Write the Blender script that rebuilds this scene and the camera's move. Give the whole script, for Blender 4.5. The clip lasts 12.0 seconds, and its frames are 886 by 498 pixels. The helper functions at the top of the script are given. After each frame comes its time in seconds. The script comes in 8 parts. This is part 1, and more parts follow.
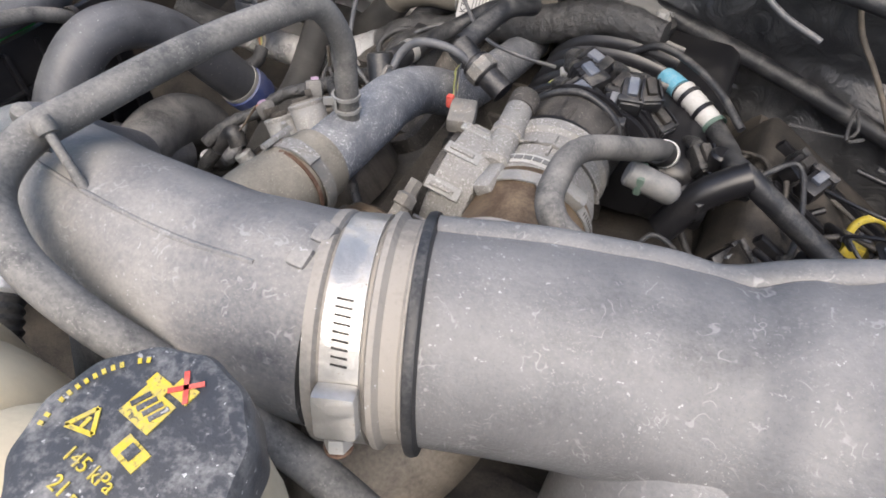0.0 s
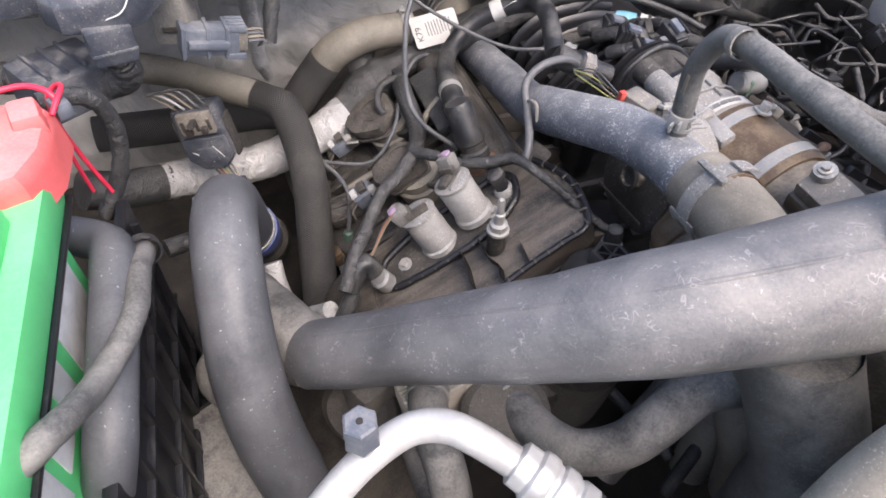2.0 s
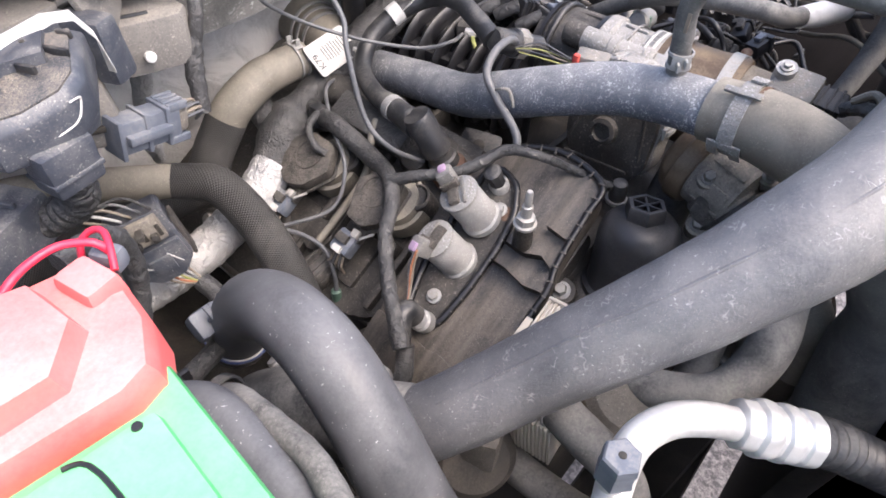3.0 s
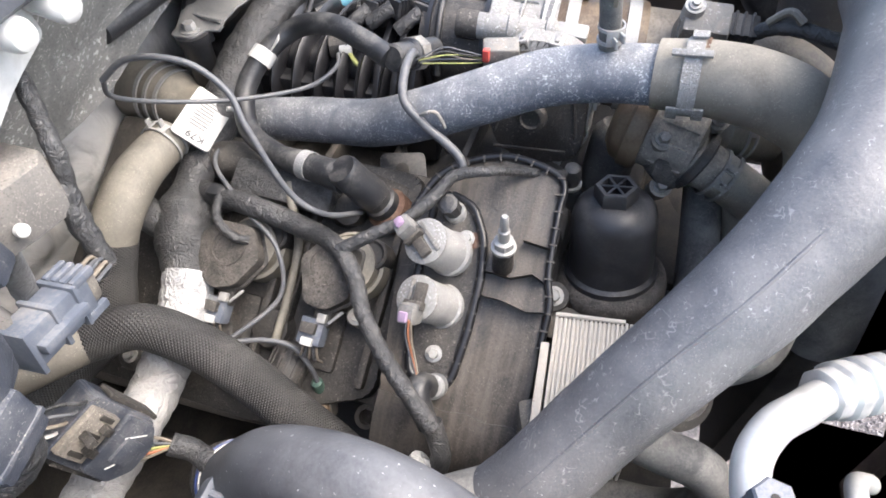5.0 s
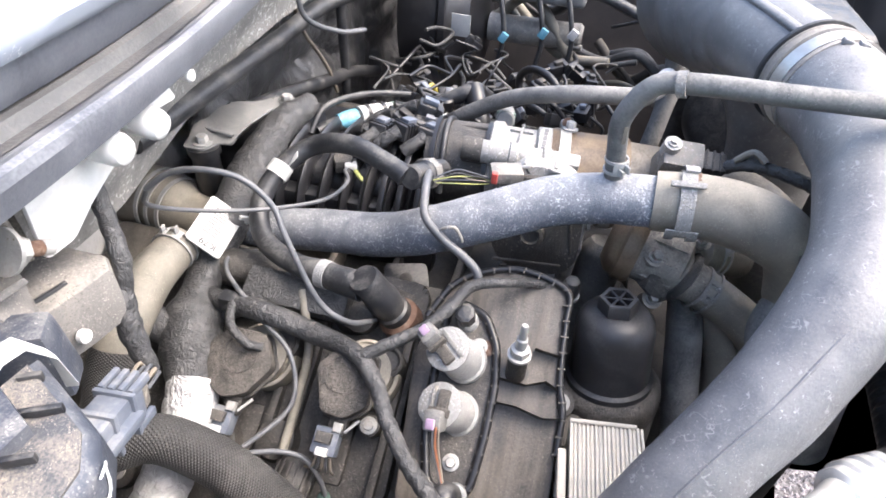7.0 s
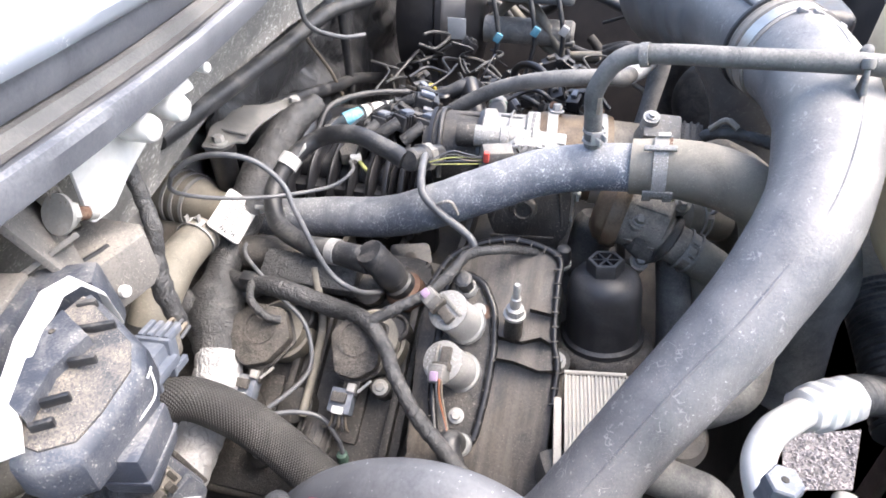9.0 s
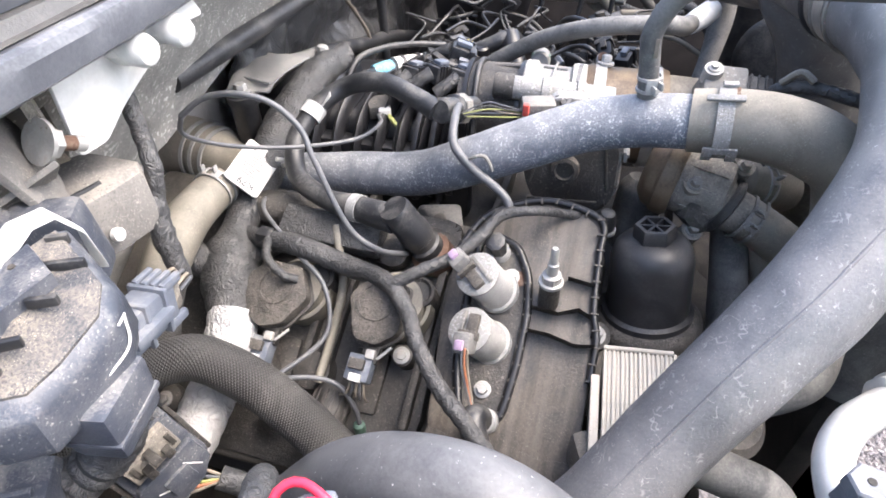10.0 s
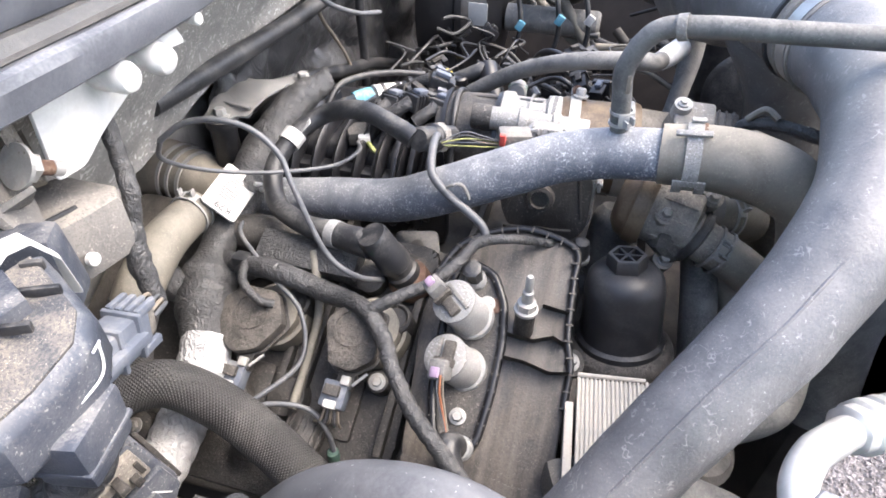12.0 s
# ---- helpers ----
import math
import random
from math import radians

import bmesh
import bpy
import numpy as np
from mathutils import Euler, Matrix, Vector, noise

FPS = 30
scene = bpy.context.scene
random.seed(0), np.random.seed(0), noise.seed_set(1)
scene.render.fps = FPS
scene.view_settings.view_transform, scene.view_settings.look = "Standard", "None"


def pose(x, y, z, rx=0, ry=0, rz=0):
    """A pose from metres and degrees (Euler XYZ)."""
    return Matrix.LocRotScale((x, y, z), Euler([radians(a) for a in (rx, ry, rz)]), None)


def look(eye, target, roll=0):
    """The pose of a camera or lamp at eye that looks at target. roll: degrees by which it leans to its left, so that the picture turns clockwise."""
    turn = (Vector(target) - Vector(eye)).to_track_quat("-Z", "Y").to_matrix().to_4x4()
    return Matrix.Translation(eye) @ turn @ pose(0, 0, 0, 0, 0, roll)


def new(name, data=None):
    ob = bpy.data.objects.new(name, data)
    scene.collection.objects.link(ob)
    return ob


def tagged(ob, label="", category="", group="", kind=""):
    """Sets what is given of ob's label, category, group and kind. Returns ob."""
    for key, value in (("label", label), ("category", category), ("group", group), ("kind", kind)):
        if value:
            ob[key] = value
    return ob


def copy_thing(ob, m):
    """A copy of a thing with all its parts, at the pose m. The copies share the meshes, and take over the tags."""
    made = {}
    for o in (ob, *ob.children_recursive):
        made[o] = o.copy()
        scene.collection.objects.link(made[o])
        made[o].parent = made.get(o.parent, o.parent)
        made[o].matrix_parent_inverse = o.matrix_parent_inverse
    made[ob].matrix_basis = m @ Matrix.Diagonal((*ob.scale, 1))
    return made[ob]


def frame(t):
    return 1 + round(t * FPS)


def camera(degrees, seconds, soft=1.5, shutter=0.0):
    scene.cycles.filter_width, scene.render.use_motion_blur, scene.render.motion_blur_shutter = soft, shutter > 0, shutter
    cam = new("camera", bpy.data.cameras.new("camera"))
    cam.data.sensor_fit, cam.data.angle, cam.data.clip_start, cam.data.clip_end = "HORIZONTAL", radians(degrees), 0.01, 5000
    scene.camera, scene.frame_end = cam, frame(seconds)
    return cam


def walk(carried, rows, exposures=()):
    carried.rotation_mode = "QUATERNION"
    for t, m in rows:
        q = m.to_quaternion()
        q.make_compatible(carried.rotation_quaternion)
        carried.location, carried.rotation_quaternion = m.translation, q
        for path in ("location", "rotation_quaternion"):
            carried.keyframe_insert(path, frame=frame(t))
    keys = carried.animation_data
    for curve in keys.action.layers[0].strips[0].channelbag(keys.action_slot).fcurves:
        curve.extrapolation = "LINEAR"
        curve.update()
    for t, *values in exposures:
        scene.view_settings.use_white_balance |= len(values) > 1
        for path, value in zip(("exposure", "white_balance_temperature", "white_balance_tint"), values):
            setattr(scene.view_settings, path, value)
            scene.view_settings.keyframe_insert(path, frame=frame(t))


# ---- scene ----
cam = camera(73.0, 12.0, soft=1.75)
METRES, EYE, TILT, LEAN, TURN = 1.15, 1.35, -50.0, 0.0, 27.0
ROWS = [
    (0.0, -0.0017, 0.0044, 0.006, -0.45, -0.93, -0.82),
    (0.5, -0.0813, -0.0178, 0.0212, -8.16, -1.13, 6.08),
    (1.0, -0.1654, 0.0442, 0.0681, -20.57, -2.21, 16.91),
    (1.5, -0.263, 0.092, 0.1138, -29.44, -6.78, 23.38),
    (2.0, -0.3561, 0.1244, 0.154, -38.67, -12.93, 31.8),
    (2.5, -0.3953, 0.1814, 0.2032, -53.31, -21.81, 39.64),
    (4.5, -0.3875, 0.2882, 0.3001, -105.08, -58.51, 49.72),
    (5.0, -0.3355, 0.2696, 0.2985, -104.11, -61.66, 50.97),
    (5.5, -0.294, 0.2895, 0.3257, -104.58, -63.21, 51.05),
    (6.0, -0.2975, 0.2935, 0.3545, -108.78, -61.55, 46.63),
    (6.5, -0.304, 0.3005, 0.3598, -110.79, -63.0, 45.08),
    (7.0, -0.3371, 0.2975, 0.3533, -108.66, -54.75, 44.68),
    (7.5, -0.3745, 0.295, 0.3544, -110.43, -58.83, 43.95),
    (9.5, -0.3858, 0.2966, 0.3509, -109.89, -53.55, 48.5),
    (10.0, -0.3658, 0.3149, 0.3253, -105.32, -53.11, 49.24),
    (10.5, -0.3499, 0.3243, 0.314, -102.91, -53.82, 49.74),
    (11.0, -0.3612, 0.318, 0.3249, -103.76, -52.01, 47.7),
    (11.5, -0.3663, 0.3142, 0.3304, -104.28, -50.53, 47.84),
    (12.0, -0.3675, 0.3118, 0.3283, -106.56, -51.77, 47.1),
]
walk(cam, [(t, pose(0, 0, EYE, TILT, LEAN, TURN) @ pose(METRES * x, METRES * y, METRES * z, 90 + pitch, roll, yaw)) for t, x, y, z, yaw, pitch, roll in ROWS],
     exposures=[(0.0, 1.18, 6770, 10), (0.5, 1.18, 6770, 10), (1.0, 0.95, 6640, 10), (1.5, 1.22, 6620, 12), (2.5, 1.76, 6760, 16), (4.3, 1.97, 6590, 9), (5.5, 2.33, 6650, 10), (7.0, 2.45, 6660, 11), (9.5, 2.46, 6660, 11), (12.0, 2.40, 6660, 11)])

# ---------------------------------------------------------------- light
world = bpy.data.worlds.new("overcast_sky")
scene.world = world
world.use_nodes = True
wn, wl = world.node_tree.nodes, world.node_tree.links
sky = wn.new("ShaderNodeTexSky")
sky.sky_type, sky.sun_disc = "NISHITA", False
sky.sun_elevation, sky.sun_rotation = radians(58), radians(165)
sky.dust_density, sky.air_density, sky.ozone_density = 4.0, 1.0, 1.0
wl.new(sky.outputs["Color"], wn["Background"].inputs["Color"])
wn["Background"].inputs["Strength"].default_value = 0.15
sun = new("sun", bpy.data.lights.new("sun", "SUN"))
sun.data.energy, sun.data.angle, sun.data.color = 0.95, radians(50), (1.0, 0.98, 0.96)
sun.matrix_world = look((0, 0, 5), (-0.30, 1.15, 3.0))

# ---------------------------------------------------------------- materials
def mat(name, base, dust=(0.26, 0.24, 0.21), amt=0.4, rough=0.6, metal=0.0, grain=45.0, fine=500.0,
        bump=0.25, up=0.5, speck=None, speck_at=0.70, weave=0.0, foil=0.0, streak=0.0, runs=0.0, worm=None, soft=0.11, lean=None, along=None, grit=0.0):
    """A dusty, worn surface: a base colour under uneven dust, with grain, specks, fine relief and painted crease shade.
    """
    m = bpy.data.materials.new(name)
    m.use_nodes = True
    n, l = m.node_tree.nodes, m.node_tree.links
    b = n["Principled BSDF"]
    tc = n.new("ShaderNodeTexCoord")

    def noise_tex(scale, detail=5.0, distort=0.0):
        t = n.new("ShaderNodeTexNoise")
        t.inputs["Scale"].default_value, t.inputs["Detail"].default_value = scale, detail
        t.inputs["Roughness"].default_value, t.inputs["Distortion"].default_value = 0.62, distort
        l.new(tc.outputs["Object"], t.inputs["Vector"])
        return t.outputs["Fac"]

    def calc(op, a, c, clamp=False):
        t = n.new("ShaderNodeMath")
        t.operation, t.use_clamp = op, clamp
        for k, v in enumerate((a, c)):
            if isinstance(v, (int, float)):
                t.inputs[k].default_value = v
            else:
                l.new(v, t.inputs[k])
        return t.outputs[0]

    def spread(v, lo, hi, to_lo=0.0, to_hi=1.0):
        t = n.new("ShaderNodeMapRange")
        t.inputs["From Min"].default_value, t.inputs["From Max"].default_value = lo, hi
        t.inputs["To Min"].default_value, t.inputs["To Max"].default_value = to_lo, to_hi
        l.new(v, t.inputs["Value"])
        return t.outputs["Result"]

    def blend(f, a, c):
        t = n.new("ShaderNodeMix")
        t.data_type = "RGBA"
        l.new(f, t.inputs["Factor"])
        for k, v in ((6, a), (7, c)):
            if isinstance(v, tuple):
                t.inputs[k].default_value = (*v, 1.0)
            else:
                l.new(v, t.inputs[k])
        return t.outputs[2]

    big, small = noise_tex(grain, 6.0, 0.6), noise_tex(fine, 4.0)
    geo = n.new("ShaderNodeNewGeometry")
    split = n.new("ShaderNodeSeparateXYZ")
    l.new(geo.outputs["Normal"], split.inputs["Vector"])
    lie = spread(split.outputs["Z"], -0.3, 1.0, 1.0 - up, 1.0)
    # Direction-weighted tone: dust settles there, and sky brightness is painted in with it.
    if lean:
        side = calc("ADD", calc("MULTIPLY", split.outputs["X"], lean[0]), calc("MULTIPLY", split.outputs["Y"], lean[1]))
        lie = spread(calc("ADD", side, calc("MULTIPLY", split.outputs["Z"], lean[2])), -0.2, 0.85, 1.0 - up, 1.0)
    mixed = calc("ADD", calc("MULTIPLY", big, 0.65), calc("MULTIPLY", small, 0.35))
    if streak:
        mp = n.new("ShaderNodeMapping")
        mp.inputs["Scale"].default_value = (1.0, 0.09, 1.0)
        l.new(tc.outputs["UV"], mp.inputs["Vector"])
        lines = n.new("ShaderNodeTexNoise")
        lines.inputs["Scale"].default_value, lines.inputs["Detail"].default_value = grain * 5.0, 4.0
        l.new(mp.outputs["Vector"], lines.inputs["Vector"])
        mixed = calc("ADD", mixed, calc("MULTIPLY", spread(lines.outputs["Fac"], 0.3, 0.7, -0.35, 0.35), streak * 0.45))
    cover = calc("MULTIPLY", spread(mixed, 0.73 - 0.36 * amt - soft, 0.73 - 0.36 * amt + soft), lie, True)
    cover = calc("MULTIPLY", cover, min(1.0, 0.45 + amt), True)
    # Tone rises along X: dust build-up plus painted brightness of the upper end.
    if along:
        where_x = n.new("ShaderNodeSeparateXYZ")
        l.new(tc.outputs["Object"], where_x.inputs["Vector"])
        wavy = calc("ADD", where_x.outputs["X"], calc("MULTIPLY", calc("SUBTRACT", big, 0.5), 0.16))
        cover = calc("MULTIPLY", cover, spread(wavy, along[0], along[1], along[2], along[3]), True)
    tone = blend(spread(big, 0.3, 0.7), tuple(0.78 * c for c in base), tuple(min(1.0, 1.18 * c) for c in base))
    col = blend(cover, tone, dust)
    relief = calc("ADD", calc("MULTIPLY", small, 0.7), calc("MULTIPLY", big, 0.3))
    if runs:
        mp = n.new("ShaderNodeMapping")
        mp.inputs["Scale"].default_value = (0.10, 1.0, 0.10)
        l.new(tc.outputs["Object"], mp.inputs["Vector"])
        trails = n.new("ShaderNodeTexNoise")
        trails.inputs["Scale"].default_value, trails.inputs["Detail"].default_value = 85.0, 4.0
        l.new(mp.outputs["Vector"], trails.inputs["Vector"])
        col = blend(calc("MULTIPLY", spread(trails.outputs["Fac"], 0.46, 0.66), runs, True), col, tuple(1.25 * c for c in dust))
        col = blend(calc("MULTIPLY", spread(trails.outputs["Fac"], 0.50, 0.34), runs, True), col, tuple(0.5 * c for c in base))
    if speck:
        pts = noise_tex(fine * 0.85, 2.0, 0.3)
        spots = calc("MULTIPLY", spread(pts, speck_at, speck_at + 0.03), spread(big, 0.4, 0.6), True)
        col = blend(spots, col, speck)
    if worm:
        curl, where = noise_tex(165.0, 1.0, 0.5), noise_tex(90.0, 2.0)
        thread = spread(calc("ABSOLUTE", calc("SUBTRACT", curl, 0.5), 0.0), 0.030, 0.012)
        col = blend(calc("MULTIPLY", calc("MULTIPLY", thread, spread(where, 0.57, 0.63), True), 0.45), col, worm)
    if grit:
        fleck, clump = noise_tex(fine * 2.1, 2.0), noise_tex(grain * 2.7, 3.0, 0.4)
        light = calc("MULTIPLY", spread(fleck, 0.60, 0.66), spread(clump, 0.42, 0.60), True)
        col = blend(calc("MULTIPLY", light, grit), col, tuple(min(1.0, 1.9 * c) for c in dust))
        pits = calc("MULTIPLY", spread(fleck, 0.40, 0.34), spread(clump, 0.56, 0.40), True)
        col = blend(calc("MULTIPLY", pits, grit), col, tuple(0.45 * c for c in base))
        relief = calc("ADD", relief, calc("MULTIPLY", clump, 0.5))
    if weave:
        waves = []
        for k in (1.0, -1.0):
            w = n.new("ShaderNodeTexWave")
            mp = n.new("ShaderNodeMapping")
            mp.inputs["Rotation"].default_value = (0, 0, k * 0.95)
            l.new(tc.outputs["UV"], mp.inputs["Vector"])
            l.new(mp.outputs["Vector"], w.inputs["Vector"])
            w.inputs["Scale"].default_value = weave
            waves.append(w.outputs["Fac"])
        cloth = calc("MULTIPLY", waves[0], waves[1])
        col = blend(calc("MULTIPLY", cloth, 0.7), col, tuple(min(1.0, 2.1 * c + 0.02) for c in base))
        relief = calc("ADD", cloth, calc("MULTIPLY", small, 0.3))
    if foil:
        crease = noise_tex(foil, 3.0, 2.5)
        relief = calc("ADD", calc("MULTIPLY", crease, 3.0), calc("MULTIPLY", small, 0.25))
        # Paint shade into the creases: colour darkens where the relief is low.
        col = blend(calc("MULTIPLY", spread(crease, 0.46, 0.34), 0.45, True), col, tuple(0.55 * c for c in base))
    l.new(col, b.inputs["Base Color"])
    l.new(spread(cover, 0.0, 1.0, rough, 0.92), b.inputs["Roughness"])
    if metal:
        l.new(spread(cover, 0.0, 0.7, metal, 0.0), b.inputs["Metallic"])
    bp = n.new("ShaderNodeBump")
    bp.inputs["Strength"].default_value, bp.inputs["Distance"].default_value = bump, 0.0016
    l.new(relief, bp.inputs["Height"])
    l.new(bp.outputs["Normal"], b.inputs["Normal"])
    return m


PALE = (0.55, 0.55, 0.54)
# Paler up-facing and cuff-end tone mixes real dust with painted sky brightness.
DUCT = mat("dusty_skylit_duct_plastic", (0.098, 0.102, 0.115), (0.345, 0.325, 0.295), 0.60, 0.33, grain=22, fine=520, bump=0.35, up=0.72, speck=(0.40, 0.395, 0.385), speck_at=0.67, streak=0.35, grit=0.15, worm=(0.38, 0.375, 0.365), soft=0.24, lean=(0.0, -0.40, 0.80), along=(-0.42, -0.20, 0.42, 1.0))
DUCT_REAR = mat("grey_rear_duct_plastic", (0.105, 0.106, 0.111), (0.245, 0.238, 0.23), 0.5, 0.30, grain=22, fine=520, bump=0.35, up=0.85, speck=(0.36, 0.355, 0.35), speck_at=0.675, streak=0.2, grit=0.2, worm=(0.33, 0.325, 0.32), soft=0.24)
DUCT_TAN = mat("sand_dusted_plastic", (0.14, 0.13, 0.12), (0.29, 0.268, 0.24), 0.75, 0.55, grain=24, fine=420, bump=0.3, up=0.45, speck=PALE, speck_at=0.70)
# Real dust, whitened on upper faces to paint in light from above.
PIPE = mat("blue_grey_dusted_toplit_pipe", (0.088, 0.102, 0.132), (0.40, 0.39, 0.37), 0.52, 0.45, grain=55, fine=700, bump=0.6, up=0.95, soft=0.28, speck=(0.50, 0.50, 0.50), speck_at=0.585, grit=0.35)
RUBBER = mat("black_rubber", (0.018, 0.019, 0.022), (0.15, 0.145, 0.135), 0.42, 0.45, grain=40, bump=0.15, up=0.85)
RUBBER_GREY = mat("grey_dusted_rubber", (0.075, 0.075, 0.074), (0.235, 0.225, 0.21), 0.62, 0.55, grain=35, bump=0.15, up=0.75, speck=PALE, speck_at=0.76, grit=0.3)
RUBBER_BROWN = mat("mud_stained_rubber", (0.125, 0.113, 0.092), (0.31, 0.285, 0.24), 0.66, 0.55, grain=28, bump=0.15, up=0.8, soft=0.25, speck=PALE, speck_at=0.76, grit=0.35)
HOSE_BLUE = mat("blue_black_hose_rubber", (0.052, 0.055, 0.064), (0.20, 0.20, 0.205), 0.46, 0.34, grain=34, bump=0.15, up=0.85, speck=PALE, speck_at=0.69, streak=0.25, soft=0.30)
BRAID = mat("braided_sleeve", (0.035, 0.034, 0.033), (0.13, 0.125, 0.115), 0.3, 0.6, grain=30, bump=0.9, up=0.6, weave=170.0)
TAPE = mat("cloth_tape", (0.046, 0.046, 0.047), (0.150, 0.144, 0.135), 0.26, 0.42, grain=60, bump=0.6, up=0.6, foil=130.0, grit=0.15)
FOIL = mat("silver_foil_tape", (0.44, 0.44, 0.44), (0.35, 0.335, 0.315), 0.35, 0.36, metal=0.18, grain=40, bump=1.0, up=0.4, foil=75.0)
PLASTIC = mat("black_plastic", (0.018, 0.019, 0.022), (0.15, 0.14, 0.125), 0.42, 0.38, grain=50, bump=0.12, up=0.85)
PLASTIC_CLEAN = mat("satin_black_plastic", (0.012, 0.012, 0.014), (0.07, 0.067, 0.063), 0.25, 0.34, grain=40, bump=0.06, up=0.9)
PLASTIC_MUD = mat("muddy_black_plastic", (0.026, 0.024, 0.0225), (0.095, 0.087, 0.078), 0.55, 0.46, grain=26, bump=0.7, up=0.8, speck=(0.20, 0.18, 0.16), speck_at=0.63, streak=0.5, grit=0.7)
COIL_DUST = mat("dust_caked_coil_plastic", (0.040, 0.036, 0.032), (0.118, 0.106, 0.093), 0.58, 0.7, grain=70, bump=1.0, up=0.65, speck=(0.045, 0.04, 0.036), speck_at=0.58, grit=0.8)
CONNECTOR = mat("blue_grey_connector_plastic", (0.105, 0.120, 0.150), (0.26, 0.25, 0.235), 0.4, 0.4, grain=60, bump=0.1, up=0.75)
FUSE = mat("dirty_fuse_box_plastic", (0.048, 0.055, 0.072), (0.225, 0.215, 0.20), 0.44, 0.30, grain=60, fine=900, bump=0.2, up=0.85, speck=(0.30, 0.29, 0.27), speck_at=0.64)
SILT = mat("silt_dusted_lid_plastic", (0.035, 0.039, 0.048), (0.21, 0.183, 0.15), 0.55, 0.6, grain=42, fine=900, bump=0.5, up=0.6, speck=(0.05, 0.05, 0.054), speck_at=0.58, grit=0.8)
MUD_RUNS = mat("mud_streaked_black_plastic", (0.040, 0.036, 0.033), (0.138, 0.119, 0.100), 0.56, 0.42, grain=24, bump=0.3, up=0.7, speck=(0.19, 0.175, 0.155), speck_at=0.70, runs=0.5, grit=0.6)
CAN = mat("pitted_bright_aluminium", (0.34, 0.34, 0.335), (0.29, 0.275, 0.255), 0.48, 0.45, metal=0.3, grain=70, fine=900, bump=0.9, up=0.3, speck=(0.52, 0.52, 0.51), speck_at=0.60)
ENGINE = mat("grimy_engine_casting", (0.062, 0.056, 0.050), (0.125, 0.114, 0.100), 0.62, 0.6, grain=30, bump=0.6, up=0.6, speck=(0.26, 0.24, 0.21), speck_at=0.68, grit=0.8)
CAST_TAN = mat("dust_tan_casting", (0.115, 0.105, 0.092), (0.30, 0.27, 0.23), 0.62, 0.65, grain=48, bump=0.7, up=0.55, speck=(0.10, 0.092, 0.08), speck_at=0.66, grit=0.6)
CAP_SATIN = mat("satin_black_dust_crowned_plastic", (0.020, 0.020, 0.022), (0.12, 0.116, 0.112), 0.36, 0.42, grain=26, bump=0.1, up=1.0)
INLET = mat("brown_dusted_inlet_plastic", (0.10, 0.085, 0.068), (0.27, 0.24, 0.20), 0.62, 0.5, grain=20, fine=420, bump=0.3, up=0.6, speck=(0.38, 0.36, 0.33), speck_at=0.74)
DEEP = mat("dark_grimy_metal", (0.022, 0.020, 0.018), (0.085, 0.074, 0.062), 0.5, 0.7, grain=22, bump=0.5, up=0.5)
ALLOY = mat("corroded_aluminium", (0.33, 0.33, 0.325), (0.27, 0.255, 0.235), 0.45, 0.45, metal=0.35, grain=55, fine=650, bump=0.8, up=0.5, speck=(0.52, 0.52, 0.52), speck_at=0.60)
ALLOY_DIRTY = mat("dirty_cast_aluminium", (0.19, 0.185, 0.175), (0.24, 0.215, 0.185), 0.5, 0.5, metal=0.3, grain=70, fine=600, bump=0.8, up=0.5, speck=(0.42, 0.41, 0.39), speck_at=0.62)
CORRODED = mat("white_bloomed_aluminium", (0.29, 0.286, 0.278), (0.17, 0.155, 0.137), 0.46, 0.55, metal=0.2, grain=120, fine=700, bump=1.0, up=0.2, speck=(0.47, 0.465, 0.455), speck_at=0.57)
COOLER = mat("pale_cooler_aluminium", (0.50, 0.46, 0.395), (0.46, 0.40, 0.33), 0.4, 0.6, grain=60, fine=600, bump=0.2, up=0.3, speck=(0.25, 0.20, 0.15), speck_at=0.68)
STEEL = mat("bright_clamp_steel", (0.48, 0.47, 0.45), (0.30, 0.265, 0.22), 0.42, 0.34, metal=0.7, grain=55, bump=0.2, up=0.3, speck=(0.22, 0.16, 0.10), speck_at=0.70)
ZINC = mat("dull_zinc_steel", (0.36, 0.36, 0.35), (0.27, 0.25, 0.225), 0.5, 0.42, metal=0.45, grain=90, bump=0.3, up=0.5, speck=(0.16, 0.13, 0.10), speck_at=0.68)
RUST = mat("rusty_steel", (0.115, 0.062, 0.042), (0.24, 0.19, 0.14), 0.4, 0.75, metal=0.2, grain=120, bump=0.4, up=0.3)
SHEET = mat("grey_sheet_metal", (0.17, 0.172, 0.175), (0.27, 0.26, 0.24), 0.5, 0.45, metal=0.2, grain=24, bump=0.15, up=0.6)
BOX_TAN = mat("tan_dusted_grey_plastic", (0.13, 0.125, 0.12), (0.225, 0.208, 0.184), 0.66, 0.7, grain=18, bump=0.5, up=0.75, speck=(0.1, 0.095, 0.09), speck_at=0.64, grit=0.8)
COUPLER = mat("brown_rubber_coupler", (0.085, 0.056, 0.034), (0.22, 0.17, 0.115), 0.5, 0.45, grain=40, bump=0.15, up=0.6)
WHITE_PIPE = mat("white_aluminium_pipe", (0.58, 0.58, 0.575), (0.46, 0.445, 0.42), 0.25, 0.34, metal=0.35, grain=40, bump=0.1, up=0.4)
WHITE = mat("white_plastic", (0.58, 0.58, 0.57), (0.46, 0.44, 0.41), 0.3, 0.42, grain=60, bump=0.08, up=0.5)
PAPER = mat("white_paper_tag", (0.47, 0.47, 0.46), (0.34, 0.32, 0.29), 0.45, 0.6, grain=60, bump=0.1, up=0.3)
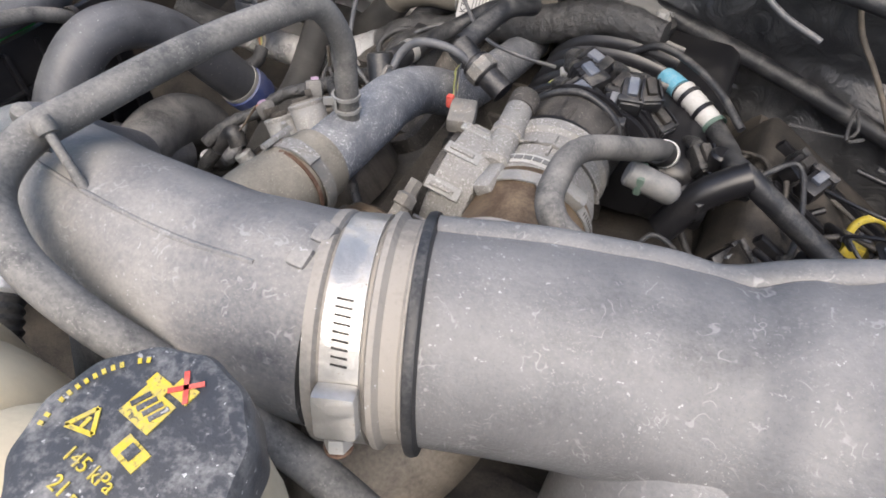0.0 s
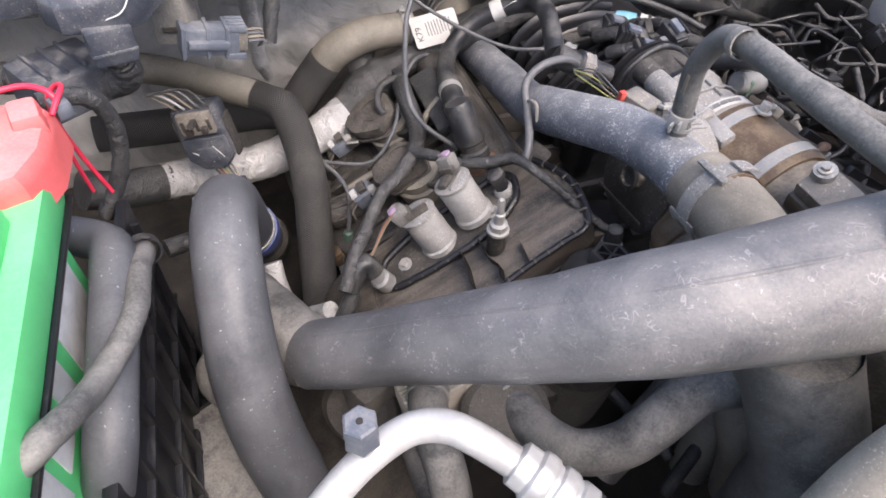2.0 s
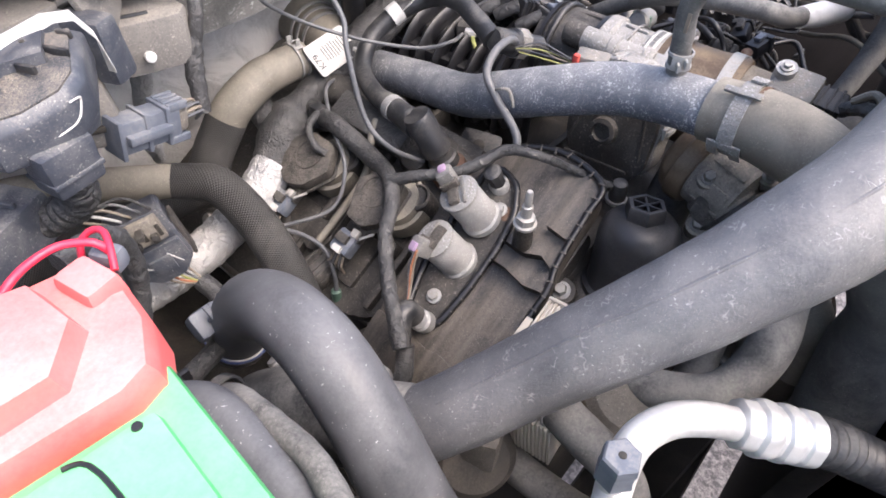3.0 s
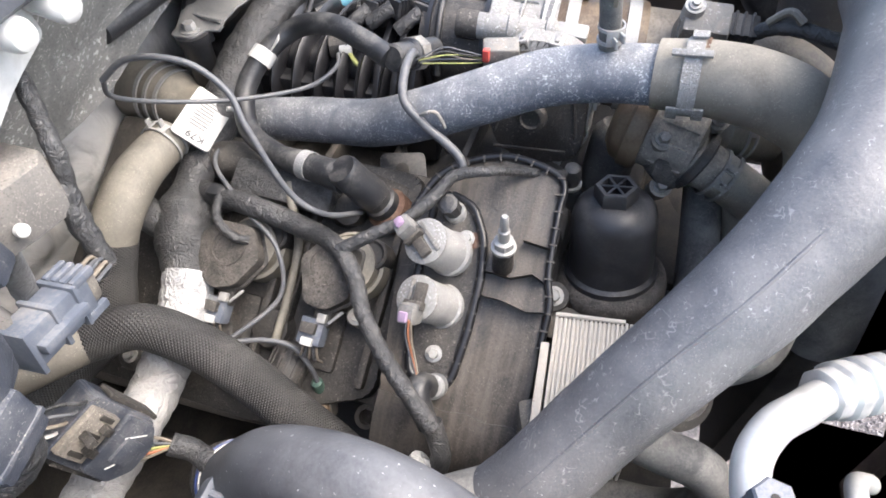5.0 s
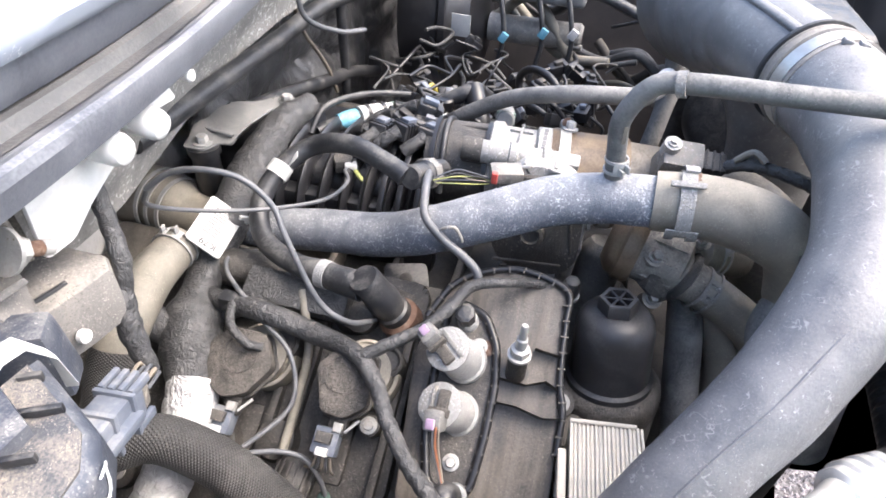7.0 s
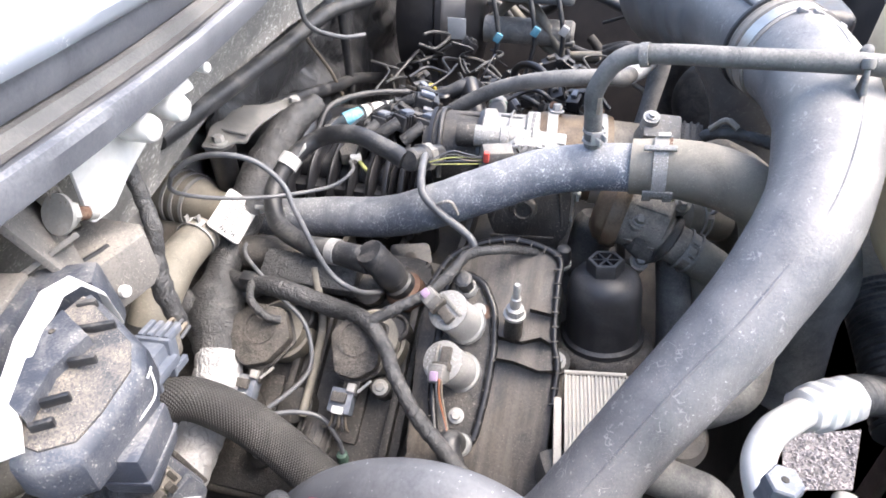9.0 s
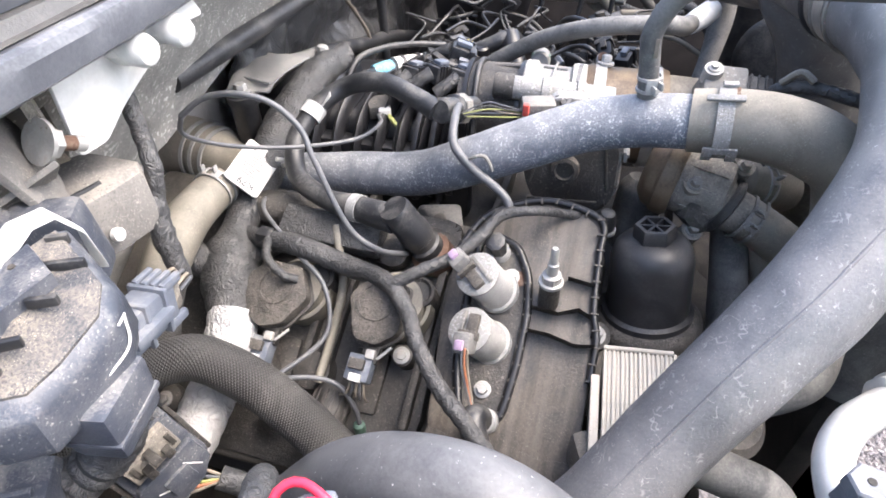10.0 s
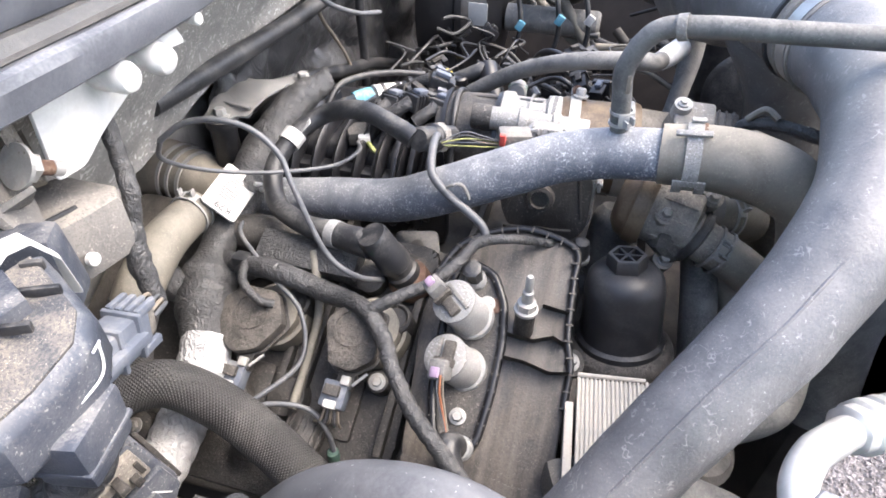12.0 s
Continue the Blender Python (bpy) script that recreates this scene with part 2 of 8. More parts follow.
INK = mat("grey_print_ink", (0.16, 0.16, 0.16), (0.30, 0.29, 0.28), 0.3, 0.7, up=0.3)
TANK = mat("cream_tank_plastic", (0.63, 0.54, 0.385), (0.48, 0.41, 0.29), 0.32, 0.42, grain=18, fine=300, bump=0.12, up=0.4, speck=(0.40, 0.34, 0.25), speck_at=0.72)
CAP = mat("coolant_cap_plastic", (0.045, 0.048, 0.055), (0.32, 0.315, 0.31), 0.42, 0.45, grain=60, fine=600, bump=0.2, up=0.9, speck=PALE, speck_at=0.67)
YELLOW = mat("yellow_paint", (0.58, 0.45, 0.04), (0.27, 0.245, 0.15), 0.5, 0.6, grain=190, fine=900, bump=0.05, up=0.3, speck=(0.09, 0.085, 0.07), speck_at=0.60)
RED_PRINT = mat("red_paint", (0.55, 0.07, 0.055), (0.3, 0.18, 0.14), 0.4, 0.6, grain=190, bump=0.05)
# Paler green on upward faces paints in the overexposed lid.
GREEN = mat("battery_green_plastic", (0.07, 0.50, 0.165), (0.25, 0.62, 0.33), 0.46, 0.34, grain=14, bump=0.06, up=1.0, soft=0.35)
RED = mat("red_terminal_cover", (0.70, 0.10, 0.10), (0.78, 0.38, 0.36), 0.5, 0.36, grain=20, bump=0.06, up=0.95, soft=0.35)
RED_WIRE = mat("red_wire_sheath", (0.66, 0.03, 0.07), (0.55, 0.2, 0.2), 0.2, 0.36)
BLUE = mat("blue_plastic_ring", (0.035, 0.055, 0.17), (0.17, 0.17, 0.195), 0.45, 0.4)
CYAN = mat("cyan_tape", (0.11, 0.33, 0.44), (0.30, 0.36, 0.39), 0.4, 0.5, grain=120)
GREEN_CLIP = mat("green_clip_plastic", (0.065, 0.12, 0.095), (0.2, 0.22, 0.2), 0.4, 0.5)
PURPLE = mat("mauve_lock_plastic", (0.30, 0.21, 0.31), (0.38, 0.33, 0.35), 0.3, 0.5)
WIRE = mat("grey_wire_sheath", (0.085, 0.088, 0.095), (0.19, 0.18, 0.17), 0.35, 0.42, up=0.6)
WIRE_ORANGE = mat("orange_wire_sheath", (0.36, 0.14, 0.07), (0.25, 0.19, 0.14), 0.4, 0.5)
WIRE_GREEN = mat("yellow_green_wire_sheath", (0.29, 0.30, 0.10), (0.28, 0.26, 0.16), 0.4, 0.5)
WIRE_TAN = mat("tan_wire_sheath", (0.20, 0.17, 0.135), (0.3, 0.27, 0.23), 0.3, 0.5)
SEAL = mat("weathered_seal_rubber", (0.080, 0.087, 0.104), (0.255, 0.26, 0.275), 0.5, 0.36, grain=16, bump=0.15, up=0.85)
CHANNEL = mat("dusty_cowl_channel_plastic", (0.070, 0.070, 0.071), (0.165, 0.158, 0.148), 0.45, 0.4, grain=14, bump=0.4, up=0.7)
PAINT = mat("silver_blue_body_paint", (0.31, 0.345, 0.41), (0.36, 0.365, 0.38), 0.25, 0.24, metal=0.1, grain=12, bump=0.03, up=0.6)
PANEL = mat("mud_speckled_panel", (0.21, 0.205, 0.195), (0.38, 0.355, 0.32), 0.5, 0.55, grain=20, fine=260, bump=0.3, up=0.3, speck=(0.68, 0.67, 0.64), speck_at=0.60, grit=0.8)
INSUL = mat("wrinkled_grey_insulation", (0.50, 0.50, 0.49), (0.52, 0.50, 0.47), 0.45, 0.36, grain=16, bump=0.9, up=0.4, foil=14.0)
INSUL_BLACK = mat("wrinkled_black_insulation", (0.045, 0.046, 0.049), (0.12, 0.115, 0.11), 0.34, 0.30, grain=14, bump=0.7, up=0.5, foil=26.0)
FENDER = mat("brown_dusted_inner_panel", (0.045, 0.037, 0.033), (0.095, 0.078, 0.066), 0.6, 0.65, grain=10, bump=0.3, up=0.5)
SUPPORT = mat("rust_brown_dusted_steel", (0.135, 0.085, 0.068), (0.24, 0.19, 0.15), 0.5, 0.65, grain=14, bump=0.3, up=0.4)
GRAVEL = mat("dark_gravel", (0.06, 0.057, 0.06), (0.25, 0.23, 0.23), 0.5, 0.85, grain=60, fine=160, bump=1.0, up=0.2)
PEBBLE = mat("grey_pink_pebbles", (0.13, 0.12, 0.125), (0.46, 0.42, 0.42), 0.5, 0.8, grain=90, bump=0.4, up=0.2)


# ---------------------------------------------------------------- mesh helpers
def spline(pts, radii, step):
    """Catmull-Rom samples of a path and of the radius along it, about step metres apart."""
    p = np.array(pts, float)
    r = np.full(len(p), float(radii)) if np.isscalar(radii) else np.array(radii, float)
    p = np.vstack([2 * p[0] - p[1], p, 2 * p[-1] - p[-2]])
    r = np.concatenate([[r[0]], r, [r[-1]]])
    out, rad = [], []
    for i in range(1, len(p) - 2):
        count = max(2, int(np.linalg.norm(p[i + 1] - p[i]) / step))
        for u in np.arange(count) / count:
            a, b, c, d = p[i - 1], p[i], p[i + 1], p[i + 2]
            out.append(0.5 * (2 * b + (c - a) * u + (2 * a - 5 * b + 4 * c - d) * u * u + (3 * b - a - 3 * c + d) * u ** 3))
            w = u * u * (3 - 2 * u)
            rad.append(r[i] * (1 - w) + r[i + 1] * w)
    out.append(p[-2]), rad.append(r[-2])
    return np.array(out), np.array(rad)


def tube(pts, r, seg=16, step=0.005, wob=0.0, ring=0.0, depth=0.0, twist=0.0, flat=1.0, hollow=False):
    """A swept tube with UVs in metres. wob: uneven surface; ring, depth: corrugation; twist: a spiral wrap's ridge."""
    c, rad = spline(pts, r, step)
    n = len(c)
    tan = np.gradient(c, axis=0)
    tan /= np.linalg.norm(tan, axis=1)[:, None]
    nor = np.cross(tan[0], (0.0, 0.0, 1.0))
    if np.linalg.norm(nor) < 0.1:
        nor = np.cross(tan[0], (1.0, 0.0, 0.0))
    length = np.concatenate([[0], np.cumsum(np.linalg.norm(np.diff(c, axis=0), axis=1))])
    ang = 2 * math.pi * np.arange(seg) / seg
    verts = []
    for i in range(n):
        nor = nor - tan[i] * np.dot(nor, tan[i])
        nor /= np.linalg.norm(nor)
        bi = np.cross(tan[i], nor)
        for a in ang:
            q = rad[i]
            if ring:
                q += depth * math.sin(2 * math.pi * length[i] / ring)
            if twist:
                q += (0.16 if rad[i] < 0.006 else 0.05) * rad[i] * abs(math.sin(math.pi * length[i] / twist + a / 2))
            v = c[i] + q * (math.cos(a) * nor + flat * math.sin(a) * bi)
            if wob:
                v = v + (v - c[i]) / rad[i] * wob * noise.noise(Vector(v) * 55)
            verts.append(v)
    faces, uv = [], []
    for i in range(n - 1):
        for k in range(seg):
            k2 = (k + 1) % seg
            faces.append((i * seg + k, i * seg + k2, (i + 1) * seg + k2, (i + 1) * seg + k))
            u0, u1 = ang[k] * rad[0], (ang[k] + 2 * math.pi / seg) * rad[0]
            uv += [(u0, length[i]), (u1, length[i]), (u1, length[i + 1]), (u0, length[i + 1])]
    if not hollow:
        faces.append(tuple(range(seg - 1, -1, -1)))
        faces.append(tuple((n - 1) * seg + k for k in range(seg)))
        uv += [(0, 0)] * (2 * seg)
    me = bpy.data.meshes.new("tube")
    me.from_pydata([tuple(v) for v in verts], [], faces)
    lay = me.uv_layers.new(name="UVMap")
    lay.data.foreach_set("uv", np.array(uv, np.float32).ravel())
    finish(me)
    return me


def finish(me, angle=38.0):
    me.validate()
    me.update()
    me.shade_smooth()
    me.set_sharp_from_angle(angle=radians(angle))


def stand(p, axis=(0, 0, 1), spin=0.0):
    """A matrix at p whose z axis points along axis."""
    return Matrix.Translation(p) @ Vector(axis).to_track_quat("Z", "Y").to_matrix().to_4x4() @ Matrix.Rotation(radians(spin), 4, "Z")


def lathe(profile, m=Matrix(), seg=24, angle=38.0, star=0.0, lobes=0):
    """A turned form from (radius, height) pairs. star, lobes: a lobed rim."""
    verts, faces = [], []
    for r, z in profile:
        for k in range(seg):
            a = 2 * math.pi * k / seg
            q = r * (1 + star * math.cos(lobes * a)) if lobes else r
            verts.append(m @ Vector((q * math.cos(a), q * math.sin(a), z)))
    for i in range(len(profile) - 1):
        for k in range(seg):
            k2 = (k + 1) % seg
            faces.append((i * seg + k, i * seg + k2, (i + 1) * seg + k2, (i + 1) * seg + k))
    if profile[0][0] > 1e-6:
        faces.append(tuple(range(seg - 1, -1, -1)))
    if profile[-1][0] > 1e-6:
        faces.append(tuple((len(profile) - 1) * seg + k for k in range(seg)))
    me = bpy.data.meshes.new("turned")
    me.from_pydata([tuple(v) for v in verts], [], faces)
    finish(me, angle)
    return me


def band(p, axis, r, width, thick, seg=32):
    """A closed flat ring round an axis."""
    h = width / 2
    prof = [(r, -h), (r + thick, -h), (r + thick, h), (r, h), (r, -h)]
    m = stand(p, axis)
    verts, faces = [], []
    for q, z in prof[:4]:
        for k in range(seg):
            a = 2 * math.pi * k / seg
            verts.append(tuple(m @ Vector((q * math.cos(a), q * math.sin(a), z))))
    for i in range(4):
        j = (i + 1) % 4
        for k in range(seg):
            k2 = (k + 1) % seg
            faces.append((i * seg + k, i * seg + k2, j * seg + k2, j * seg + k))
    me = bpy.data.meshes.new("band")
    me.from_pydata(verts, [], faces)
    finish(me)
    return me


def block(size, m=Matrix(), bevel=0.003, taper=1.0, segs=2, angle=38.0):
    """A bevelled block; taper narrows its top."""
    bm = bmesh.new()
    bmesh.ops.create_cube(bm, size=1.0)
    for v in bm.verts:
        k = taper if v.co.z > 0 else 1.0
        v.co = Vector((v.co.x * size[0] * k, v.co.y * size[1] * k, v.co.z * size[2]))
    if bevel:
        bmesh.ops.bevel(bm, geom=list(bm.edges), offset=bevel, segments=segs, affect="EDGES", profile=0.6)
    bm.transform(m)
    me = bpy.data.meshes.new("block")
    bm.to_mesh(me)
    bm.free()
    finish(me, angle)
    return me


def slab(outline, thick, m=Matrix(), bevel=0.0015, bend=None):
    """A plate of an outline in its own plane, with thickness and softened edges. bend(x, y) lifts it."""
    bm = bmesh.new()
    low = [bm.verts.new((x, y, 0)) for x, y in outline]
    face = bm.faces.new(low)
    ext = bmesh.ops.extrude_face_region(bm, geom=[face])
    for v in ext["geom"]:
        if isinstance(v, bmesh.types.BMVert):
            v.co.z += thick
    bmesh.ops.recalc_face_normals(bm, faces=bm.faces)
    if bevel:
        bmesh.ops.bevel(bm, geom=list(bm.edges), offset=bevel, segments=2, affect="EDGES", profile=0.6)
    if bend:
        for v in bm.verts:
            v.co.z += bend(v.co.x, v.co.y)
    bm.transform(m)
    me = bpy.data.meshes.new("slab")
    bm.to_mesh(me)
    bm.free()
    finish(me)
    return me


def sheet(nx, ny, fn, thick=0.0):
    """A grid surface fn(u, v) -> place, u and v from 0 to 1, with a back side thick metres behind."""
    verts = [Vector(fn(i / nx, j / ny)) for j in range(ny + 1) for i in range(nx + 1)]
    faces = [(j * (nx + 1) + i, j * (nx + 1) + i + 1, (j + 1) * (nx + 1) + i + 1, (j + 1) * (nx + 1) + i) for j in range(ny) for i in range(nx)]
    me = bpy.data.meshes.new("sheet")
    me.from_pydata([tuple(v) for v in verts], [], faces)
    lay = me.uv_layers.new(name="UVMap")
    lay.data.foreach_set("uv", np.array([(0.2 * (k % (nx + 1)) / nx, 0.2 * (k // (nx + 1)) / ny) for f in faces for k in f], np.float32).ravel())
    if thick:
        bm = bmesh.new()
        bm.from_mesh(me)
        bmesh.ops.solidify(bm, geom=list(bm.faces), thickness=thick)
        bm.to_mesh(me)
        bm.free()
    finish(me, 50)
    return me


def loft(rings, bevel=0.0):
    """A closed body through rings of equal count, from the top ring down."""
    bm = bmesh.new()
    rows = [[bm.verts.new(p) for p in ring] for ring in rings]
    n = len(rows[0])
    for a, b in zip(rows, rows[1:]):
        for k in range(n):
            bm.faces.new((a[k], a[(k + 1) % n], b[(k + 1) % n], b[k]))
    bm.faces.new(rows[0])
    bm.faces.new(rows[-1])
    bmesh.ops.recalc_face_normals(bm, faces=bm.faces)
    if bevel:
        bmesh.ops.bevel(bm, geom=list(bm.edges), offset=bevel, segments=2, affect="EDGES", profile=0.6)
    me = bpy.data.meshes.new("body")
    bm.to_mesh(me)
    bm.free()
    finish(me)
    return me


def merged(*meshes):
    """Several meshes of one part as one mesh."""
    bm = bmesh.new()
    for me in meshes:
        bm.from_mesh(me)
    me = bpy.data.meshes.new("joined")
    bm.to_mesh(me)
    bm.free()
    finish(me)
    return me


def thing(name, base, label, category, group=""):
    ob = new(name)
    ob.location = base
    ob.empty_display_size = 0.02
    return tagged(ob, label, category, group)


def part(name, me, material, parent, label=""):
    ob = new(name, me)
    me.materials.append(material)
    ob.parent = parent
    if parent.type == "EMPTY":
        ob.location = -parent.location
    return tagged(ob, label) if label else ob


def single(name, me, material, label, category, group="", kind=""):
    me.materials.append(material)
    return tagged(new(name, me), label, category, group, kind)


def writing(text, size, m, depth=0.0004):
    """Raised letters of the built-in font as a mesh."""
    cu = bpy.data.curves.new("letters", "FONT")
    cu.body, cu.size, cu.extrude, cu.align_x, cu.align_y = text, size, depth, "CENTER", "CENTER"
    ob = bpy.data.objects.new("letters", cu)
    me = bpy.data.meshes.new_from_object(ob)
    bpy.data.objects.remove(ob)
    me.transform(m)
    return me


def worm_clamp(parent, p, axis, r, width, spin_dir, name="hose_clamp", steel=STEEL):
    """A screw-driven steel band with its housing on the side spin_dir."""
    a = Vector(axis).normalized()
    d = Vector(spin_dir)
    d = (d - a * d.dot(a)).normalized()
    s = a.cross(d)
    c = part(name, band(p, a, r, width, 0.0012, 40), steel, parent, "bright steel worm-drive clamp band")
    rot = Matrix((s, a, d)).transposed().to_4x4()
    top = Vector(p) + d * (r + 0.004)
    part("screw_housing", block((0.018, width * 1.15, 0.008), Matrix.Translation(top) @ rot, 0.0025), steel, c)
    part("screw", lathe([(0.0042, 0), (0.0046, 0.001), (0.0046, 0.006), (0.003, 0.007)], stand(top + s * 0.009, s), 6, 30), ZINC, c)
    part("rust_bloom", lathe([(0.0048, 0.0052), (0.0048, 0.0064), (0.0034, 0.0072)], stand(top + s * 0.009, s), 12), RUST, c)
    slots = []
    for k in range(9):
        ang = 0.34 + 0.055 * k * (0.045 / max(r, 0.03))
        n2 = d * math.cos(ang) - s * math.sin(ang)
        q = Vector(p) + n2 * (r + 0.0013)
        slots.append(block((0.0006, width * 0.42, 0.0004), Matrix.Translation(q) @ Matrix((n2.cross(a), a, n2)).transposed().to_4x4() @ Matrix.Rotation(0.12, 4, "Z"), 0))
    part("slots", merged(*slots), DEEP, c)
    return c


def spring_clamp(parent, p, axis, r, width, ear_dir, material=ZINC, name="spring_clamp"):
    """A constant-tension clamp: a band with an open window and two raised ears."""
    a = Vector(axis).normalized()
    d = Vector(ear_dir)
    d = (d - a * d.dot(a)).normalized()
    s = a.cross(d)
    rot = Matrix((s, a, d)).transposed().to_4x4()
    h = width / 2
    me = merged(band(Vector(p) + a * h * 0.8, a, r, width * 0.2, 0.0012, 36), band(Vector(p) - a * h * 0.8, a, r, width * 0.2, 0.0012, 36),
                *[block((0.007, width * 0.95, 0.0014), Matrix.Translation(Vector(p) + (d * math.cos(g) + s * math.sin(g)) * (r + 0.0007)) @ Matrix.Rotation(g, 4, a) @ rot, 0.0004) for g in (0.35, -0.35)])
    c = part(name, me, material, parent, "flat steel spring clamp with raised ears")
    tall = max(0.007, 0.45 * width)
    for k in (1, -1):
        part("ear", block((0.0018, width * 0.5, tall), Matrix.Translation(Vector(p) + d * (r + tall * 0.45) + s * r * 0.30 * k + a * h * 0.25 * k) @ rot, 0.0006), material, c)
    return c


def bolt(p, axis, r=0.006, h=0.005, flange=1.5):
    m = stand(p, axis)
    return merged(lathe([(r * flange, 0), (r * flange, 0.0015), (r * 0.95, 0.002)], m, 20), lathe([(r, 0.0015), (r, h), (r * 0.85, h + 0.001)], m, 6, 25))

# ---------------------------------------------------------------- setting: ground, body panels
def setting():
    ground = new("ground", sheet(60, 60, lambda u, v: (-20 + 40 * u, -20 + 40 * v, 0.012 * noise.noise(Vector((u * 90, v * 90, 0))))))
    ground.data.materials.append(GRAVEL)
    tagged(ground, "dark grey gravel ground under the vehicle", "gravel", kind="structure")
    rng = random.Random(4)
    verts, faces = [], []
    for _ in range(9500):
        x, y = rng.uniform(-0.10, 0.70), rng.uniform(-0.90, -0.15)
        s = rng.uniform(0.003, 0.008)
        base = len(verts)
        for dx, dy, dz in ((1, 0, 0), (0, 1, 0), (-1, 0, 0), (0, -1, 0), (0, 0, 1), (0, 0, -1)):
            verts.append((x + s * (dx + rng.uniform(-0.45, 0.45)), y + s * (dy + rng.uniform(-0.45, 0.45)), 0.006 + s * 0.8 * (dz + rng.uniform(-0.4, 0.4))))
        for f in ((0, 1, 4), (1, 2, 4), (2, 3, 4), (3, 0, 4), (1, 0, 5), (2, 1, 5), (3, 2, 5), (0, 3, 5)):
            faces.append(tuple(base + k for k in f))
    me = bpy.data.meshes.new("pebbles")
    me.from_pydata(verts, [], faces)
    single("pebbles", me, PEBBLE, "loose grey and pinkish stones on the gravel ground", "pebbles", kind="stuff")

    # cowl: a lip, seal and painted edge that run across the bay, and the panel beneath it
    prof = [(0.489, 1.203), (0.484, 1.207), (0.4815, 1.218), (0.4825, 1.2225), (0.486, 1.2235), (0.491, 1.2215), (0.500, 1.221), (0.506, 1.216), (0.500, 1.206)]
    sweep("cowl_seal", prof, -0.80, 0.75, SEAL, "weathered dark blue-grey rubber seal along the cowl edge", "rubber seal")
    prof = [(0.492, 1.2225), (0.499, 1.2225), (0.5015, 1.2275), (0.5045, 1.2285), (0.508, 1.2265), (0.520, 1.226), (0.515, 1.218), (0.503, 1.217)]
    sweep("cowl_channel", prof, -0.80, 0.75, CHANNEL, "dusty grey-brown cowl channel behind the seal", "cowl")
    prof = [(0.5075, 1.2275), (0.5045, 1.2365), (0.5040, 1.2445), (0.512, 1.2465), (0.53, 1.240), (0.53, 1.228)]
    sweep("cowl_upper_seal", prof, -0.80, 0.75, SEAL, "dark blue-grey upper seal below the painted edge", "rubber seal")
    prof = [(0.5035, 1.2455), (0.4985, 1.2475), (0.4945, 1.2520), (0.4930, 1.2570), (0.4945, 1.2620), (0.4990, 1.2655), (0.505, 1.2675), (0.53, 1.274), (0.60, 1.295), (0.80, 1.345), (0.80, 1.33), (0.60, 1.278), (0.52, 1.252), (0.512, 1.247)]
    sweep("body_panel_edge", prof, -0.80, 0.75, PAINT, "pale silver-blue painted body panel with a bright rolled edge", "body panel")
    single("cowl_panel", sheet(110, 24, lambda u, v: (-0.66 + 1.41 * u, 0.612 - 0.094 * v ** 1.15 + 0.075 * v * (1 - math.exp(-max(0.0, -0.30 + 1.41 * u) / 0.30)) + 0.003 * noise.noise(Vector((u * 26, v * 5, 3))), 1.212 - (0.157 - 0.048 * min(1.0, max(0.0, (1.41 * u - 0.38) / 0.2))) * (1 - v)), 0.003), PANEL,
           "dusty grey cowl panel speckled with pale dried mud", "panel", kind="structure")
    single("wall_north", sheet(240, 110, lambda u, v: (-0.75 + 1.5 * u, 0.712 - 0.030 * abs(noise.noise(Vector((u * 11 + v, v * 4.5 - u, 1)))) - 0.016 * abs(noise.noise(Vector((u * 27 - v, v * 11, 2)))) - 0.006 * abs(noise.noise(Vector((u * 60, v * 26, 5)))), 0.45 + 0.66 * v), 0.004),
           INSUL, "wrinkled grey insulation sheet on the firewall", "insulation", kind="structure")
    single("cowl_floor", sheet(40, 8, lambda u, v: (-0.75 + 1.5 * u, 0.612 + 0.095 * v, 1.058 + 0.048 * min(1.0, max(0.0, (1.5 * u - 0.47) / 0.2)) + 0.004 * noise.noise(Vector((u * 12, v * 3, 5)))), 0.003), PANEL,
           "dusty underside of the cowl above the firewall", "panel", kind="structure")
    # Unseen panel added to keep sky light out of the bay's front.
    single("front_sky_block", sheet(60, 8, lambda u, v: (-0.80 + 1.54 * u, -0.22 + 0.012 * math.sin(v * 3.1), 0.90 + 0.24 * v), 0.006), FENDER, "unseen dark panel added in front to cut sky light into the bay", "panel", kind="structure")
    # inner wings and the far side
    for name, x in (("wall_west", -0.80), ("wall_east", 0.74)):
        single(name, sheet(40, 30, lambda u, v: (x + 0.01 * noise.noise(Vector((u * 6, v * 5, x))), -0.35 + 1.2 * u, 0.35 + 0.82 * v), 0.004), FENDER,
               "dusty brown inner wing panel of the engine bay", "panel", kind="structure")


def sweep(name, prof, x0, x1, material, label, category):
    n = 120
    verts, faces = [], []
    for i in range(n + 1):
        x = x0 + (x1 - x0) * i / n
        ahead = (x + 0.34 + math.hypot(x + 0.34, 0.10)) / 2
        back = 0.075 * (1 - math.exp(-ahead / 0.30)) - 0.006
        for k, (y, z) in enumerate(prof):
            verts.append((x, y + back + 0.0012 * noise.noise(Vector((x * 8, k, 0))), z + 0.0012 * noise.noise(Vector((x * 8, k, 7)))))
    m = len(prof)
    for i in range(n):
        for k in range(m):
            faces.append((i * m + k, i * m + (k + 1) % m, (i + 1) * m + (k + 1) % m, (i + 1) * m + k))
    me = bpy.data.meshes.new(name)
    me.from_pydata(verts, [], faces)
    finish(me, 30)
    return single(name, me, material, label, category, kind="structure")


setting()

